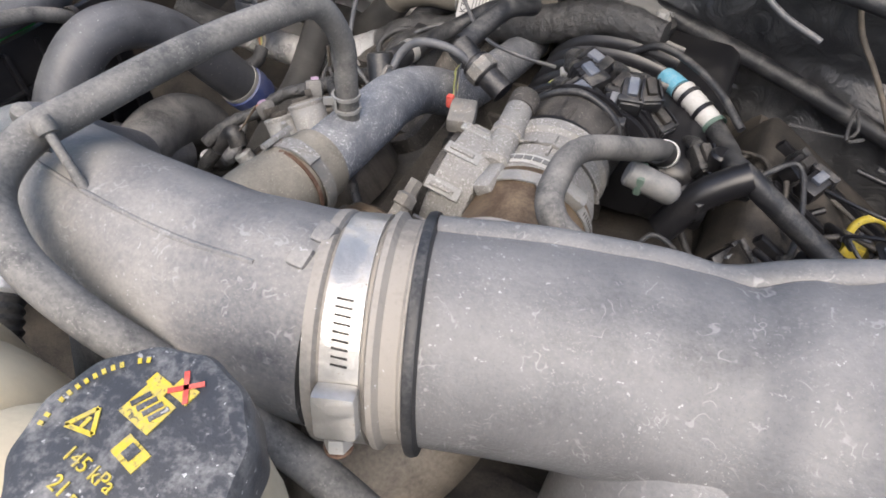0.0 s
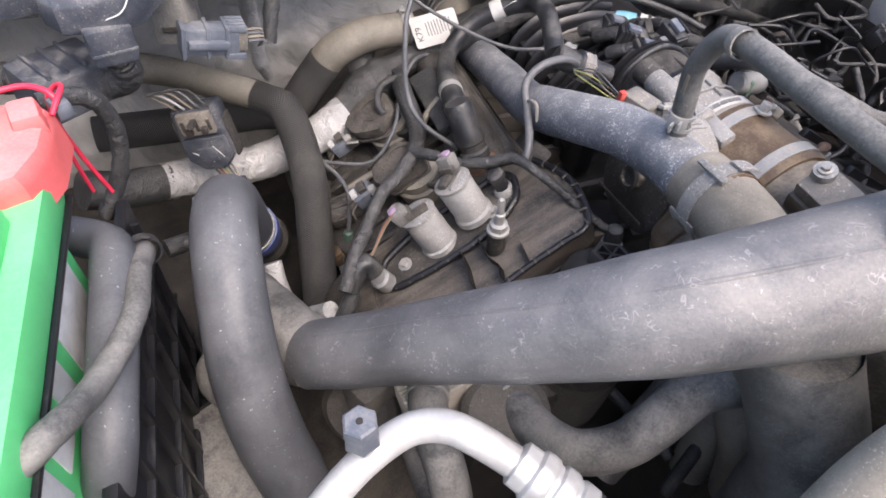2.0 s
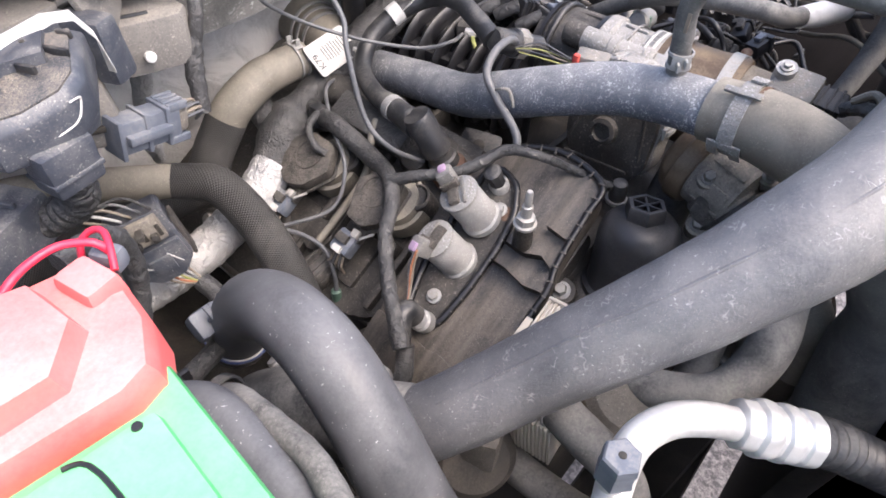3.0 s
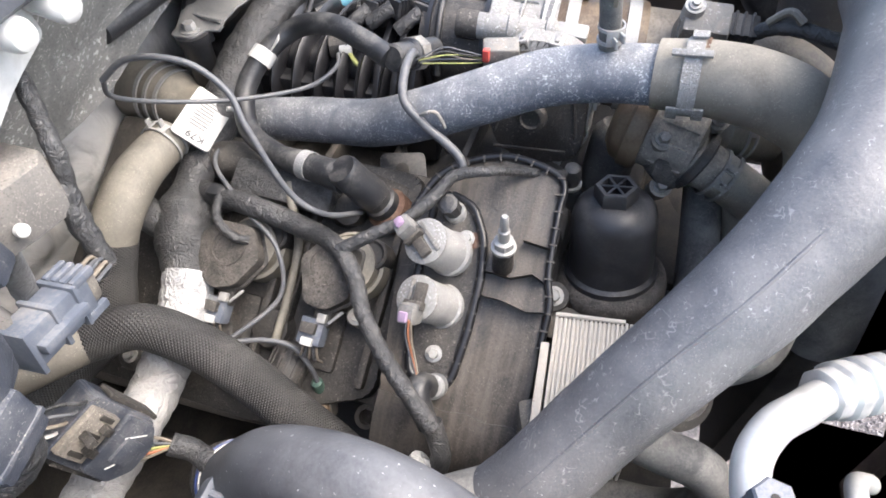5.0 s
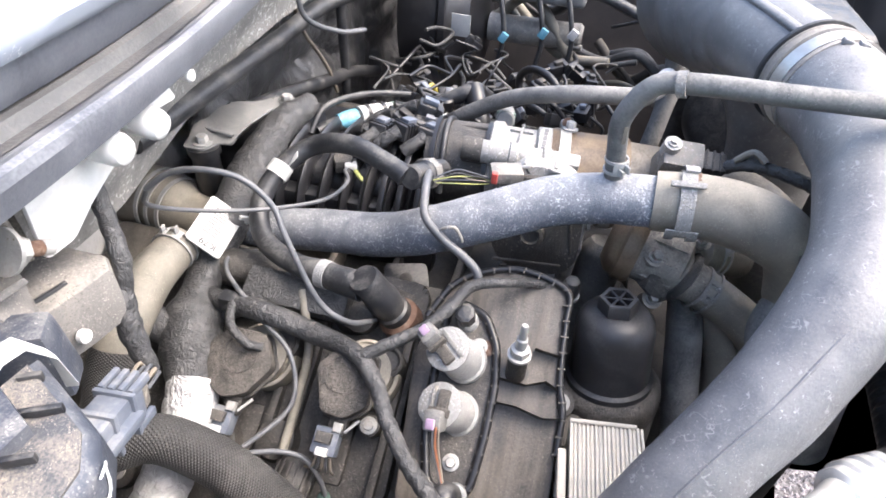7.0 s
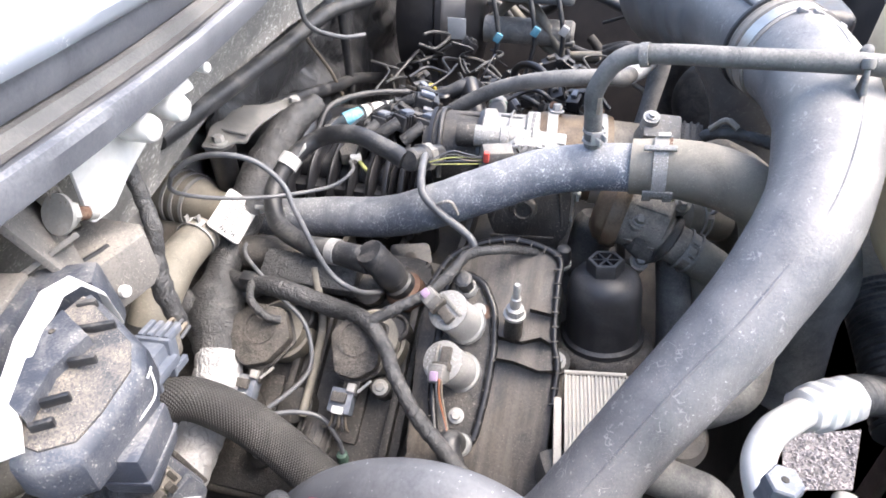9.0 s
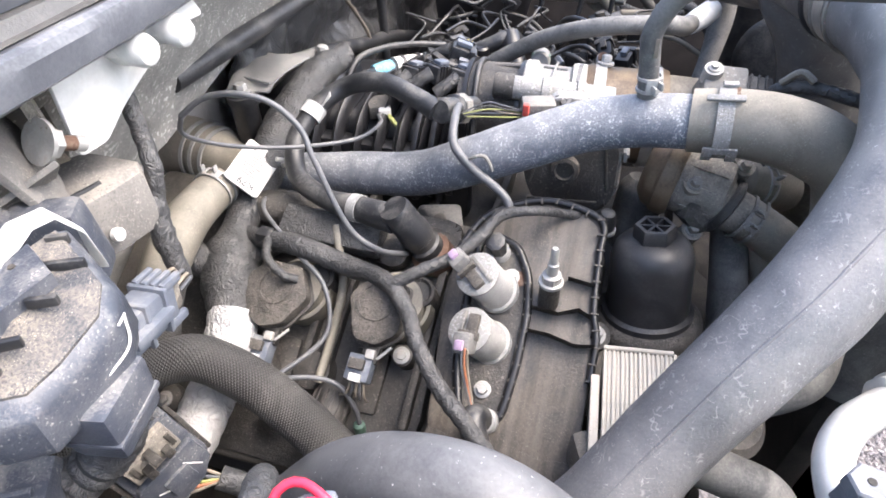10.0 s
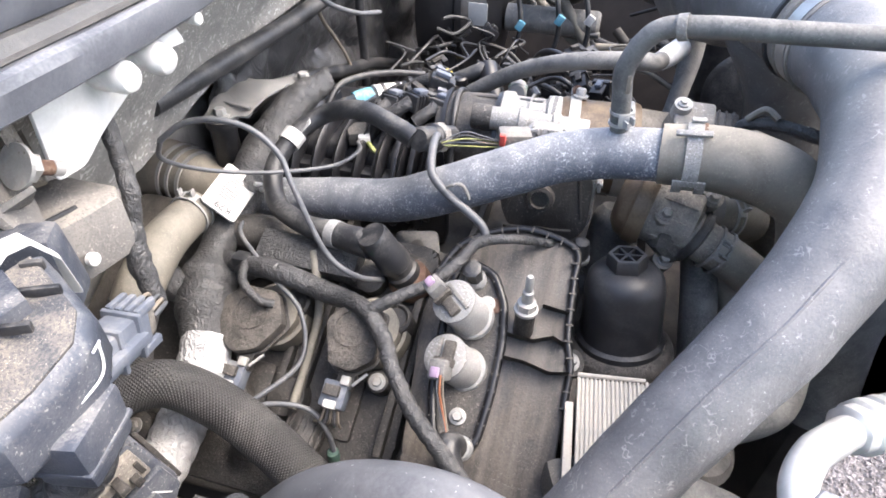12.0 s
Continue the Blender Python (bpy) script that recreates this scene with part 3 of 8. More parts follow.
# ---------------------------------------------------------------- intake duct and pipes
def intake_duct():
    t = thing("intake_duct", (-0.25, 0.11, 1.09), "dusty grey plastic intake duct with steel clamp and rubber cuff", "air duct")
    front = [(-0.474, 0.305, 0.915), (-0.457, 0.262, 0.952), (-0.434, 0.232, 0.988), (-0.404, 0.206, 1.021), (-0.376, 0.178, 1.058), (-0.344, 0.148, 1.096), (-0.292, 0.116, 1.136),
             (-0.214, 0.096, 1.156), (-0.150, 0.091, 1.159), (-0.112, 0.094, 1.160), (-0.092, 0.098, 1.160)]
    rad = [0.0245, 0.025, 0.025, 0.0248, 0.0256, 0.0272, 0.0300, 0.0345, 0.0378, 0.0395, 0.0400]
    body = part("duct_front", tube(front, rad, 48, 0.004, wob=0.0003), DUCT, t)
    part("elbow", tube([(-0.446, 0.245, 0.966), (-0.462, 0.272, 0.958), (-0.479, 0.308, 0.946), (-0.491, 0.343, 0.926), (-0.498, 0.372, 0.890), (-0.50, 0.385, 0.83)], [0.0252, 0.0268, 0.0285, 0.0298, 0.030, 0.030], 36, 0.004, wob=0.0004), RUBBER_GREY, t, "grey-brown dusted rubber elbow at the duct's end")
    a = Vector((0.93, 0.34, 0.03)).normalized()
    c = Vector((-0.0615, 0.108, 1.160)) - a * 0.0215
    seam = []
    for k in range(2, len(front) - 1):
        way = (Vector(front[k + 1]) - Vector(front[k - 1])).normalized()
        above = (Vector((0, 0, 1)) - way * way.z).normalized()
        seam.append(tuple(Vector(front[k]) + (rad[k] - 0.0004) * (math.cos(0.25) * above + math.sin(0.25) * way.cross(above))))
    part("seam", tube(seam, 0.0011, 8, 0.004), DUCT, body)
    part("cuff", lathe([(0.0400, -0.0125), (0.0425, -0.012), (0.0425, -0.0085), (0.0405, -0.0075), (0.0405, 0.0075), (0.0432, 0.0085), (0.0432, 0.0105), (0.0408, 0.0122),
                        (0.0405, 0.0175), (0.0415, 0.0185), (0.0415, 0.0205), (0.040, 0.021)], stand(c, a), 56), DUCT_TAN, t, "sand-dusted rubber cuff with raised rings")
    worm_clamp(t, c, a, 0.0407, 0.0125, (0.10, -0.80, 0.30))
    part("flange_ring", lathe([(0.0405, 0.0190), (0.0440, 0.0198), (0.0445, 0.0215), (0.0440, 0.0232), (0.0405, 0.024)], stand(c, a), 56), RUBBER, t, "dark rubber flange ring")
    shape = ((0.0215, 0.0, 0.0, 0.0405), (0.06, 0.001, 0.001, 0.0412), (0.10, 0.004, 0.004, 0.0415), (0.122, 0.008, 0.007, 0.0425), (0.145, 0.012, 0.009, 0.0510), (0.172, 0.018, 0.012, 0.0600), (0.22, 0.030, 0.016, 0.072), (0.30, 0.052, 0.026, 0.085))
    rear = [c + a * k - Vector((0, fall, drop)) for k, fall, drop, r in shape]
    part("duct_rear", tube([tuple(q) for q in rear], [r for k, fall, drop, r in shape], 56, 0.003, wob=0.0005), DUCT_REAR, t)
    leg = [(0.044, 0.135, 1.152), (0.044, 0.112, 1.125), (0.046, 0.082, 1.085), (0.050, 0.062, 1.02), (0.053, 0.055, 0.90)]
    part("duct_leg", tube(leg, [0.040, 0.046, 0.048, 0.048, 0.048], 36, 0.005, wob=0.001), DUCT_REAR, t)
    ridge = [q + Vector((-0.3 * 0.5 * r, 0.5 * r, 0.82 * r)) for q, (k, fall, drop, r) in zip(rear, shape)]
    part("rim", tube([tuple(q) for q in ridge], 0.0058, 14, 0.004, flat=0.7), DUCT_REAR, t)
    for p in ((-0.0985, 0.0925, 1.1985), (-0.097, 0.104, 1.1990)):
        part("tab", block((0.007, 0.008, 0.006), stand(p, (0, -0.25, 1)), 0.0015), DUCT, t)
    # two struts with knobs that hold the small hose
    for top, foot in (((-0.2245, 0.0950, 1.2070), (-0.233, 0.094, 1.190)), ((-0.2085, 0.0925, 1.2095), (-0.190, 0.085, 1.191))):
        strut = part("hose_holder", tube([foot, tuple((Vector(top) + Vector(foot)) / 2 + Vector((0, 0, 0.001))), top], [0.0022, 0.0018, 0.0018], 10, 0.003), RUBBER_GREY, t)
        part("knob", lathe([(0.0, -0.004), (0.0036, -0.003), (0.0042, 0.0), (0.0036, 0.003), (0.0, 0.004)], stand(top, Vector(top) - Vector(foot)), 14), RUBBER_GREY, strut)
        web = [Vector(foot), Vector(top), Vector((top[0] + (0.004 if top[0] < -0.21 else -0.004), top[1], 1.186)), Vector((foot[0], foot[1], 1.184))]
        bm = bmesh.new()
        bmesh.ops.solidify(bm, geom=[bm.faces.new([bm.verts.new(q) for q in web])], thickness=0.0016)
        me = bpy.data.meshes.new("web")
        bm.to_mesh(me)
        bm.free()
        finish(me)
        part("web", me, RUBBER_GREY, strut)
    part("moulded_mark", lathe([(0.0075, 0.0), (0.0075, 0.0006), (0.0062, 0.0007), (0.0062, 0.0002), (0.0, 0.0002)], stand((-0.325, 0.134, 1.143), (-0.45, 0.45, 0.75)) @ Matrix.Diagonal((1.6, 1.0, 1.0, 1.0)), 28), DUCT, body)
    return t


def vapour_hose():
    t = thing("vapour_hose", (-0.2, 0.15, 1.12), "dusty grey rubber vapour hose looping over the intake duct", "hose")
    path = [(-0.193, 0.248, 1.107), (-0.194, 0.252, 1.135), (-0.195, 0.254, 1.160), (-0.198, 0.240, 1.1865), (-0.203, 0.212, 1.194), (-0.211, 0.165, 1.199), (-0.215, 0.112, 1.203),
            (-0.216, 0.088, 1.204), (-0.210, 0.068, 1.201), (-0.194, 0.056, 1.197), (-0.176, 0.050, 1.192), (-0.154, 0.048, 1.184), (-0.134, 0.049, 1.174), (-0.115, 0.051, 1.162), (-0.090, 0.052, 1.147), (-0.060, 0.050, 1.133), (-0.02, 0.043, 1.118), (0.03, 0.03, 1.10)]
    part("hose", tube(path, 0.0070, 24, 0.003), RUBBER_GREY, t)
    spring_clamp(t, (-0.1935, 0.2495, 1.122), (0, 0.08, 1), 0.0075, 0.011, (-0.8, -0.5, 0), ZINC)
    part("sleeve_ring", band((-0.2035, 0.225, 1.1925), (-0.22, -0.9, 0.25), 0.0075, 0.006, 0.001), ALLOY_DIRTY, t, "pale plastic ring round the hose")
    part("printed_mark", block((0.0006, 0.0026, 0.013), stand((-0.2026, 0.250, 1.15), (0, 0.05, 1)), 0.0002), WIRE_TAN, t, "faded yellow printed bars")


def coolant_pipe():
    t = thing("coolant_pipe", (-0.2, 0.4, 1.0), "blue-grey dusted metal coolant pipe with rubber hose ends", "coolant pipe")
    path = [(-0.187, 0.617, 0.973), (-0.189, 0.55, 0.985), (-0.1916, 0.481, 1.000), (-0.1975, 0.424, 1.014), (-0.211, 0.375, 1.0435), (-0.2065, 0.324, 1.069), (-0.1985, 0.287, 1.0838), (-0.195, 0.249, 1.0927), (-0.1945, 0.198, 1.099)]
    part("pipe", tube(path, [0.0180, 0.0190, 0.0195, 0.0196, 0.0198, 0.0198, 0.0196, 0.0194, 0.0194], 40, 0.004, wob=0.0004), PIPE, t)
    rear = [(-0.140, 0.82, 0.925), (-0.152, 0.755, 0.955), (-0.165, 0.700, 0.974), (-0.178, 0.652, 0.981), (-0.185, 0.622, 0.977), (-0.188, 0.595, 0.976)]
    part("rear_hose", tube(rear, [0.033, 0.0335, 0.0330, 0.0300, 0.0235, 0.0205], 36, 0.004), RUBBER_BROWN, t, "mud-brown rubber hose end")
    front = [(-0.1942, 0.216, 1.098), (-0.197, 0.185, 1.102), (-0.2015, 0.160, 1.1030), (-0.206, 0.134, 1.098), (-0.210, 0.112, 1.082), (-0.2081, 0.1011, 1.0458)]
    part("front_hose", tube(front, [0.0222, 0.0235, 0.0240, 0.0235, 0.0215, 0.0185], 28, 0.004), RUBBER_BROWN, t, "mud-brown rubber front hose")
    bend = [(-0.2090, 0.1050, 1.060), (-0.2110, 0.1020, 1.043), (-0.2338, 0.1126, 1.0239), (-0.2700, 0.1054, 1.0120), (-0.2883, 0.106, 0.9951), (-0.3119, 0.1157, 0.9842), (-0.3222, 0.1422, 0.9687), (-0.3246, 0.1775, 0.955), (-0.325, 0.20, 0.92)]
    # Same hose as above; the greyer material paints in its shaded lower run.
    part("lower_hose", tube(bend, [0.0165, 0.0155, 0.0150, 0.0145, 0.0145, 0.0145, 0.0145, 0.0145, 0.0145], 28, 0.004), RUBBER_GREY, t, "dusted lower bend of the hose, greyed to paint in its shade")
    ca, cp = Vector((-0.04, -1, 0.12)).normalized(), Vector((-0.1945, 0.196, 1.0995))
    cd = Vector((-0.62, 0, 0.75))
    cd = (cd - ca * cd.dot(ca)).normalized()
    crot = Matrix((ca.cross(cd), ca, cd)).transposed().to_4x4()
    def strip(lo, hi, r, wide, shift=0.0):
        """A steel strip bent round the hose between two angles."""
        def place(u, v):
            q = radians(lo + (hi - lo) * u)
            return tuple(cp + ca * (shift + wide * (v - 0.5)) + (cd * math.cos(q) + ca.cross(cd) * math.sin(q)) * r)
        return sheet(16, 2, place, 0.0014)

    clamp = part("hose_clamp", band(cp + ca * 0.001, ca, 0.0238, 0.0085, 0.0010, 44), ALLOY_DIRTY, t, "corroded white spring clamp with a long bent tab")
    part("tab", strip(-42, 78, 0.0264, 0.0105, 0.001), CORRODED, clamp)
    part("leg", strip(66, 104, 0.0268, 0.0068, -0.0068), CORRODED, clamp)
    part("leg", strip(66, 104, 0.0268, 0.0068, 0.0088), CORRODED, clamp)
    part("bridge", strip(64, 74, 0.0268, 0.0220, 0.001), CORRODED, clamp)
    part("crossbar", block((0.0045, 0.024, 0.0030), Matrix.Translation(cp + cd * 0.0286 * math.cos(0.2) - ca.cross(cd) * 0.0286 * math.sin(0.2)) @ Matrix.Rotation(-0.2, 4, ca) @ crot, 0.001), CORRODED, clamp)
    part("tail", strip(-74, -40, 0.0285, 0.0095, 0.003), CORRODED, clamp)
    for y, r in ((0.640, 0.0292), (0.652, 0.0308), (0.663, 0.0322)):
        part("clamp_ring", band((-0.181 + (y - 0.64) * 0.25, y, 0.980 - (y - 0.65) * 0.02), (-0.22, -1, 0.0), r, 0.0042, 0.0016), ZINC, t)
    part("rust_edge", band((-0.1952, 0.1885, 1.1008), (-0.1, -1, 0.1), 0.0237, 0.0022, 0.0007), RUST, t)


def radiator_hose():
    t = thing("radiator_hose", (-0.49, 0.28, 0.98), "thick blue-black rubber hose arching to a blue coupling", "hose")
    path = [(-0.474, 0.422, 0.928), (-0.478, 0.398, 0.968), (-0.481, 0.368, 1.015), (-0.484, 0.332, 1.048), (-0.488, 0.292, 1.058), (-0.492, 0.256, 1.040), (-0.495, 0.227, 1.003),
            (-0.492, 0.204, 0.955), (-0.484, 0.188, 0.90), (-0.475, 0.18, 0.80)]
    part("hose", tube(path, [0.0235, 0.0235, 0.0225, 0.0212, 0.0212, 0.0215, 0.0225, 0.0235, 0.024, 0.024], 32, 0.004), HOSE_BLUE, t)
    ax = Vector((0.15, 0.45, -0.75)).normalized()
    p = Vector((-0.474, 0.422, 0.928))
    part("coupling_ring", lathe([(0.0235, -0.004), (0.0265, -0.002), (0.0265, 0.012), (0.0245, 0.014), (0.0245, 0.026)], stand(p, ax), 36), BLUE, t, "dusty blue plastic coupling ring")
    part("neck", lathe([(0.0225, 0.01), (0.0225, 0.05), (0.027, 0.055), (0.027, 0.075)], stand(p, ax), 28), PLASTIC_MUD, t)
    part("steel_ring", band(p - ax * 0.006, ax, 0.0238, 0.005, 0.0012), ZINC, t)


def braided_hose():
    t = thing("heater_hose", (-0.42, 0.48, 0.93), "heater hose in a charcoal braided sleeve with a brown rubber end", "hose")
    path = [(-0.4415, 0.5465, 0.9880), (-0.4290, 0.5320, 0.9880), (-0.4145, 0.510, 0.988), (-0.4085, 0.480, 0.969), (-0.4085, 0.450, 0.9425), (-0.416, 0.410, 0.910), (-0.4231, 0.373, 0.8795), (-0.43, 0.35, 0.82)]
    part("braided_sleeve", tube(path, [0.0148, 0.0152, 0.016, 0.0165, 0.017, 0.0172, 0.0172, 0.0172], 32, 0.003), BRAID, t)
    part("bare_hose", tube([(-0.585, 0.592, 1.012), (-0.545, 0.598, 1.002), (-0.509, 0.592, 0.994), (-0.473, 0.5665, 0.991), (-0.4360, 0.5400, 0.9885)], 0.0146, 24, 0.004), RUBBER_BROWN, t, "brown rubber hose end")
    t = thing("heater_return_hose", (-0.36, 0.57, 0.95), "second heater hose, brown rubber with a charcoal sleeve", "hose")
    path = [(-0.2586, 0.582, 1.013), (-0.290, 0.583, 1.012), (-0.315, 0.580, 1.012), (-0.345, 0.578, 1.001), (-0.361, 0.580, 0.984)]
    part("bare_hose", tube(path, [0.0165, 0.0175, 0.0180, 0.0180, 0.0180], 28, 0.004), RUBBER_BROWN, t)
    path = [(-0.356, 0.5795, 0.990), (-0.372, 0.580, 0.970), (-0.402, 0.5755, 0.940), (-0.44, 0.585, 0.935), (-0.51, 0.60, 0.925), (-0.60, 0.60, 0.93)]
    part("braided_sleeve", tube(path, 0.0188, 28, 0.004), BRAID, t)
    spring_clamp(t, (-0.268, 0.5825, 1.013), (-1, 0.03, 0.0), 0.0172, 0.010, (0, 0, 1), ZINC)


def foil_harness():
    t = thing("wiring_trunk", (-0.38, 0.53, 0.94), "thick wiring harness, black taped and partly wrapped in silver foil", "wiring harness")
    path = [(-0.349, 0.529, 0.957), (-0.386, 0.520, 0.941), (-0.420, 0.516, 0.931), (-0.455, 0.514, 0.925), (-0.495, 0.512, 0.926), (-0.540, 0.498, 0.938)]
    part("foil_wrap", tube(path, [0.0190, 0.0186, 0.0182, 0.0178, 0.0178, 0.0172], 40, 0.0015, wob=0.0012, twist=0.012), FOIL, t, "crinkled silver foil wrap")
    path = [(-0.05, 0.555, 1.045), (-0.105, 0.565, 1.042), (-0.160, 0.572, 1.018), (-0.214, 0.567, 1.004), (-0.252, 0.563, 0.992), (-0.279, 0.5595, 0.984), (-0.303, 0.553, 0.974), (-0.326, 0.543, 0.965), (-0.353, 0.528, 0.955)]
    part("taped_trunk", tube(path, [0.012, 0.0165, 0.0195, 0.0185, 0.0142, 0.0142, 0.0228, 0.0240, 0.0178], 40, 0.002, wob=0.0014, twist=0.018), TAPE, t)
    part("taped_end", tube([(-0.535, 0.500, 0.937), (-0.565, 0.485, 0.948), (-0.60, 0.47, 0.97)], [0.0172, 0.0175, 0.017], 24, 0.003, wob=0.0016), TAPE, t)
    part("branch", tube([(-0.318, 0.550, 0.970), (-0.318, 0.580, 0.980), (-0.30, 0.61, 0.985)], [0.016, 0.013, 0.011], 16, 0.003, wob=0.001), TAPE, t)
    part("branch", tube([(-0.30, 0.545, 0.975), (-0.285, 0.53, 0.975), (-0.27, 0.515, 0.975)], [0.012, 0.009, 0.008], 16, 0.003, wob=0.001), TAPE, t)


def vacuum_hose():
    t = thing("breather_hose", (-0.22, 0.47, 1.0), "black plastic breather hose with quick couplings and white labels", "hose")
    path = [(-0.190, 0.408, 1.074), (-0.183, 0.430, 1.080), (-0.174, 0.462, 1.084), (-0.165, 0.500, 1.070), (-0.188, 0.521, 1.056), (-0.217, 0.528, 1.038), (-0.243, 0.514, 1.022),
            (-0.259, 0.482, 1.018), (-0.266, 0.452, 1.020), (-0.2735, 0.416, 1.0225)]
    part("hose", tube(path, [0.009, 0.0085, 0.0085, 0.0085, 0.0085, 0.0085, 0.0085, 0.0088, 0.0105, 0.0118], 24, 0.003), RUBBER, t)
    ax = Vector((-0.0151, 0.0205, 0.0464)).normalized()
    p = Vector((-0.2600, 0.3922, 0.9845))
    part("coupling", lathe([(0.0140, 0.0), (0.0140, 0.010), (0.0120, 0.012), (0.0120, 0.018), (0.0138, 0.020), (0.0138, 0.030), (0.0128, 0.032), (0.0126, 0.056), (0.0112, 0.059), (0.0, 0.059)], stand(p, ax), 28), PLASTIC, t)
    part("rust_collar", lathe([(0.014, -0.020), (0.0175, -0.012), (0.0175, 0.000), (0.0145, 0.003)], stand(p, ax), 28), RUST, t, "rust-stained collar")
    q = Vector((-0.188, 0.402, 1.074))
    ay = Vector((0.034, -0.010, -0.014)).normalized()
    part("coupling", lathe([(0.0085, -0.006), (0.0105, -0.004), (0.0105, 0.014), (0.0125, 0.016), (0.0125, 0.03), (0.010, 0.032), (0.010, 0.05)], stand(q, ay), 26), PLASTIC, t)
    part("lock_ring", lathe([(0.012, 0.018), (0.0136, 0.019), (0.0136, 0.029), (0.012, 0.03)], stand(q, ay), 8, 25), ALLOY_DIRTY, t, "tan locking ring")
    part("label_sleeve", band((-0.2665, 0.4505, 1.0203), (-0.2, -0.95, 0.1), 0.0109, 0.0085, 0.0006), ALLOY, t, "white printed label sleeve")
    part("tape_sleeve", band((-0.190, 0.522, 1.055), (-0.85, 0.3, -0.5), 0.0096, 0.012, 0.0006), PAPER, t, "white tape flag")
    part("tape_flag", block((0.016, 0.0008, 0.012), stand((-0.181, 0.512, 1.066), (0.3, -0.6, 0.7)), 0.0002), PAPER, t)


intake_duct()
vapour_hose()
coolant_pipe()
radiator_hose()
braided_hose()
foil_harness()
vacuum_hose()

# ---------------------------------------------------------------- engine
U, V, N = Vector((0.866, 0, 0.5)), Vector((0, 1, 0)), Vector((-0.5, 0, 0.866))
HEAD = Matrix.Translation((-0.318, 0.33, 0.968)) @ Matrix((U, V, N)).transposed().to_4x4()


def on_head(u, v, n=0.0):
    return HEAD @ Vector((u, v, n))


def round_outline(pts, r, k=4):
    """A polygon with its corners rounded."""
    out, n = [], len(pts)
    for i in range(n):
        p, a, b = Vector(pts[i]), Vector(pts[i - 1]), Vector(pts[(i + 1) % n])
        d1, d2 = (a - p).normalized(), (b - p).normalized()
        q = min(r, (a - p).length * 0.45, (b - p).length * 0.45)
        for j in range(k + 1):
            t = j / k
            out.append(tuple((p + d1 * q) * (1 - t) ** 2 + p * 2 * t * (1 - t) + (p + d2 * q) * t ** 2))
    return out


def engine_block():
    t = thing("engine_block", (-0.1, 0.4, 0.55), "dark grimy engine block and heads with caked dust", "engine")
    part("block", block((0.46, 0.50, 0.30), Matrix.Translation((-0.10, 0.45, 0.70)), 0.02), DEEP, t)
    part("front_case", block((0.40, 0.10, 0.34), Matrix.Translation((-0.13, 0.24, 0.74)), 0.02), DEEP, t)
    part("cylinder_head", block((0.20, 0.44, 0.08), HEAD @ Matrix.Translation((0.0, 0.14, -0.085)), 0.012), ENGINE, t)
    part("cylinder_head", block((0.20, 0.40, 0.12), Matrix.Translation((0.12, 0.42, 0.86)) @ Matrix.Rotation(radians(30), 4, "Y"), 0.015), DEEP, t)
    part("valley_plate", sheet(30, 40, lambda u, v: (-0.22 + 0.28 * u, 0.26 + 0.38 * v, 0.925 + 0.012 * noise.noise(Vector((u * 9, v * 12, 4)))), 0.004), DEEP, t)
    for k in range(5):
        y = 0.30 + 0.062 * k
        part("casting_rib", block((0.15, 0.007, 0.03), Matrix.Translation((-0.12, y, 0.935)), 0.002), ENGINE, t)
    part("front_boss", lathe([(0.028, 0), (0.03, 0.01), (0.03, 0.035), (0.024, 0.04)], stand((-0.41, 0.24, 0.90), (-0.4, -0.5, 0.5)), 28), DEEP, t)
    return t


def upright(uv, height, thick=0.0024):
    """A thin standing rib along a line on the head."""
    bm = bmesh.new()
    low = [bm.verts.new(on_head(u, v, -0.002)) for u, v in uv]
    top = [bm.verts.new(on_head(u, v, 1.4 * height)) for u, v in uv]
    faces = [bm.faces.new((low[i], low[i + 1], top[i + 1], top[i])) for i in range(len(uv) - 1)]
    bmesh.ops.solidify(bm, geom=faces, thickness=thick)
    bmesh.ops.recalc_face_normals(bm, faces=bm.faces)
    me = bpy.data.meshes.new("rib")
    bm.to_mesh(me)
    bm.free()
    finish(me, 25)
    return me


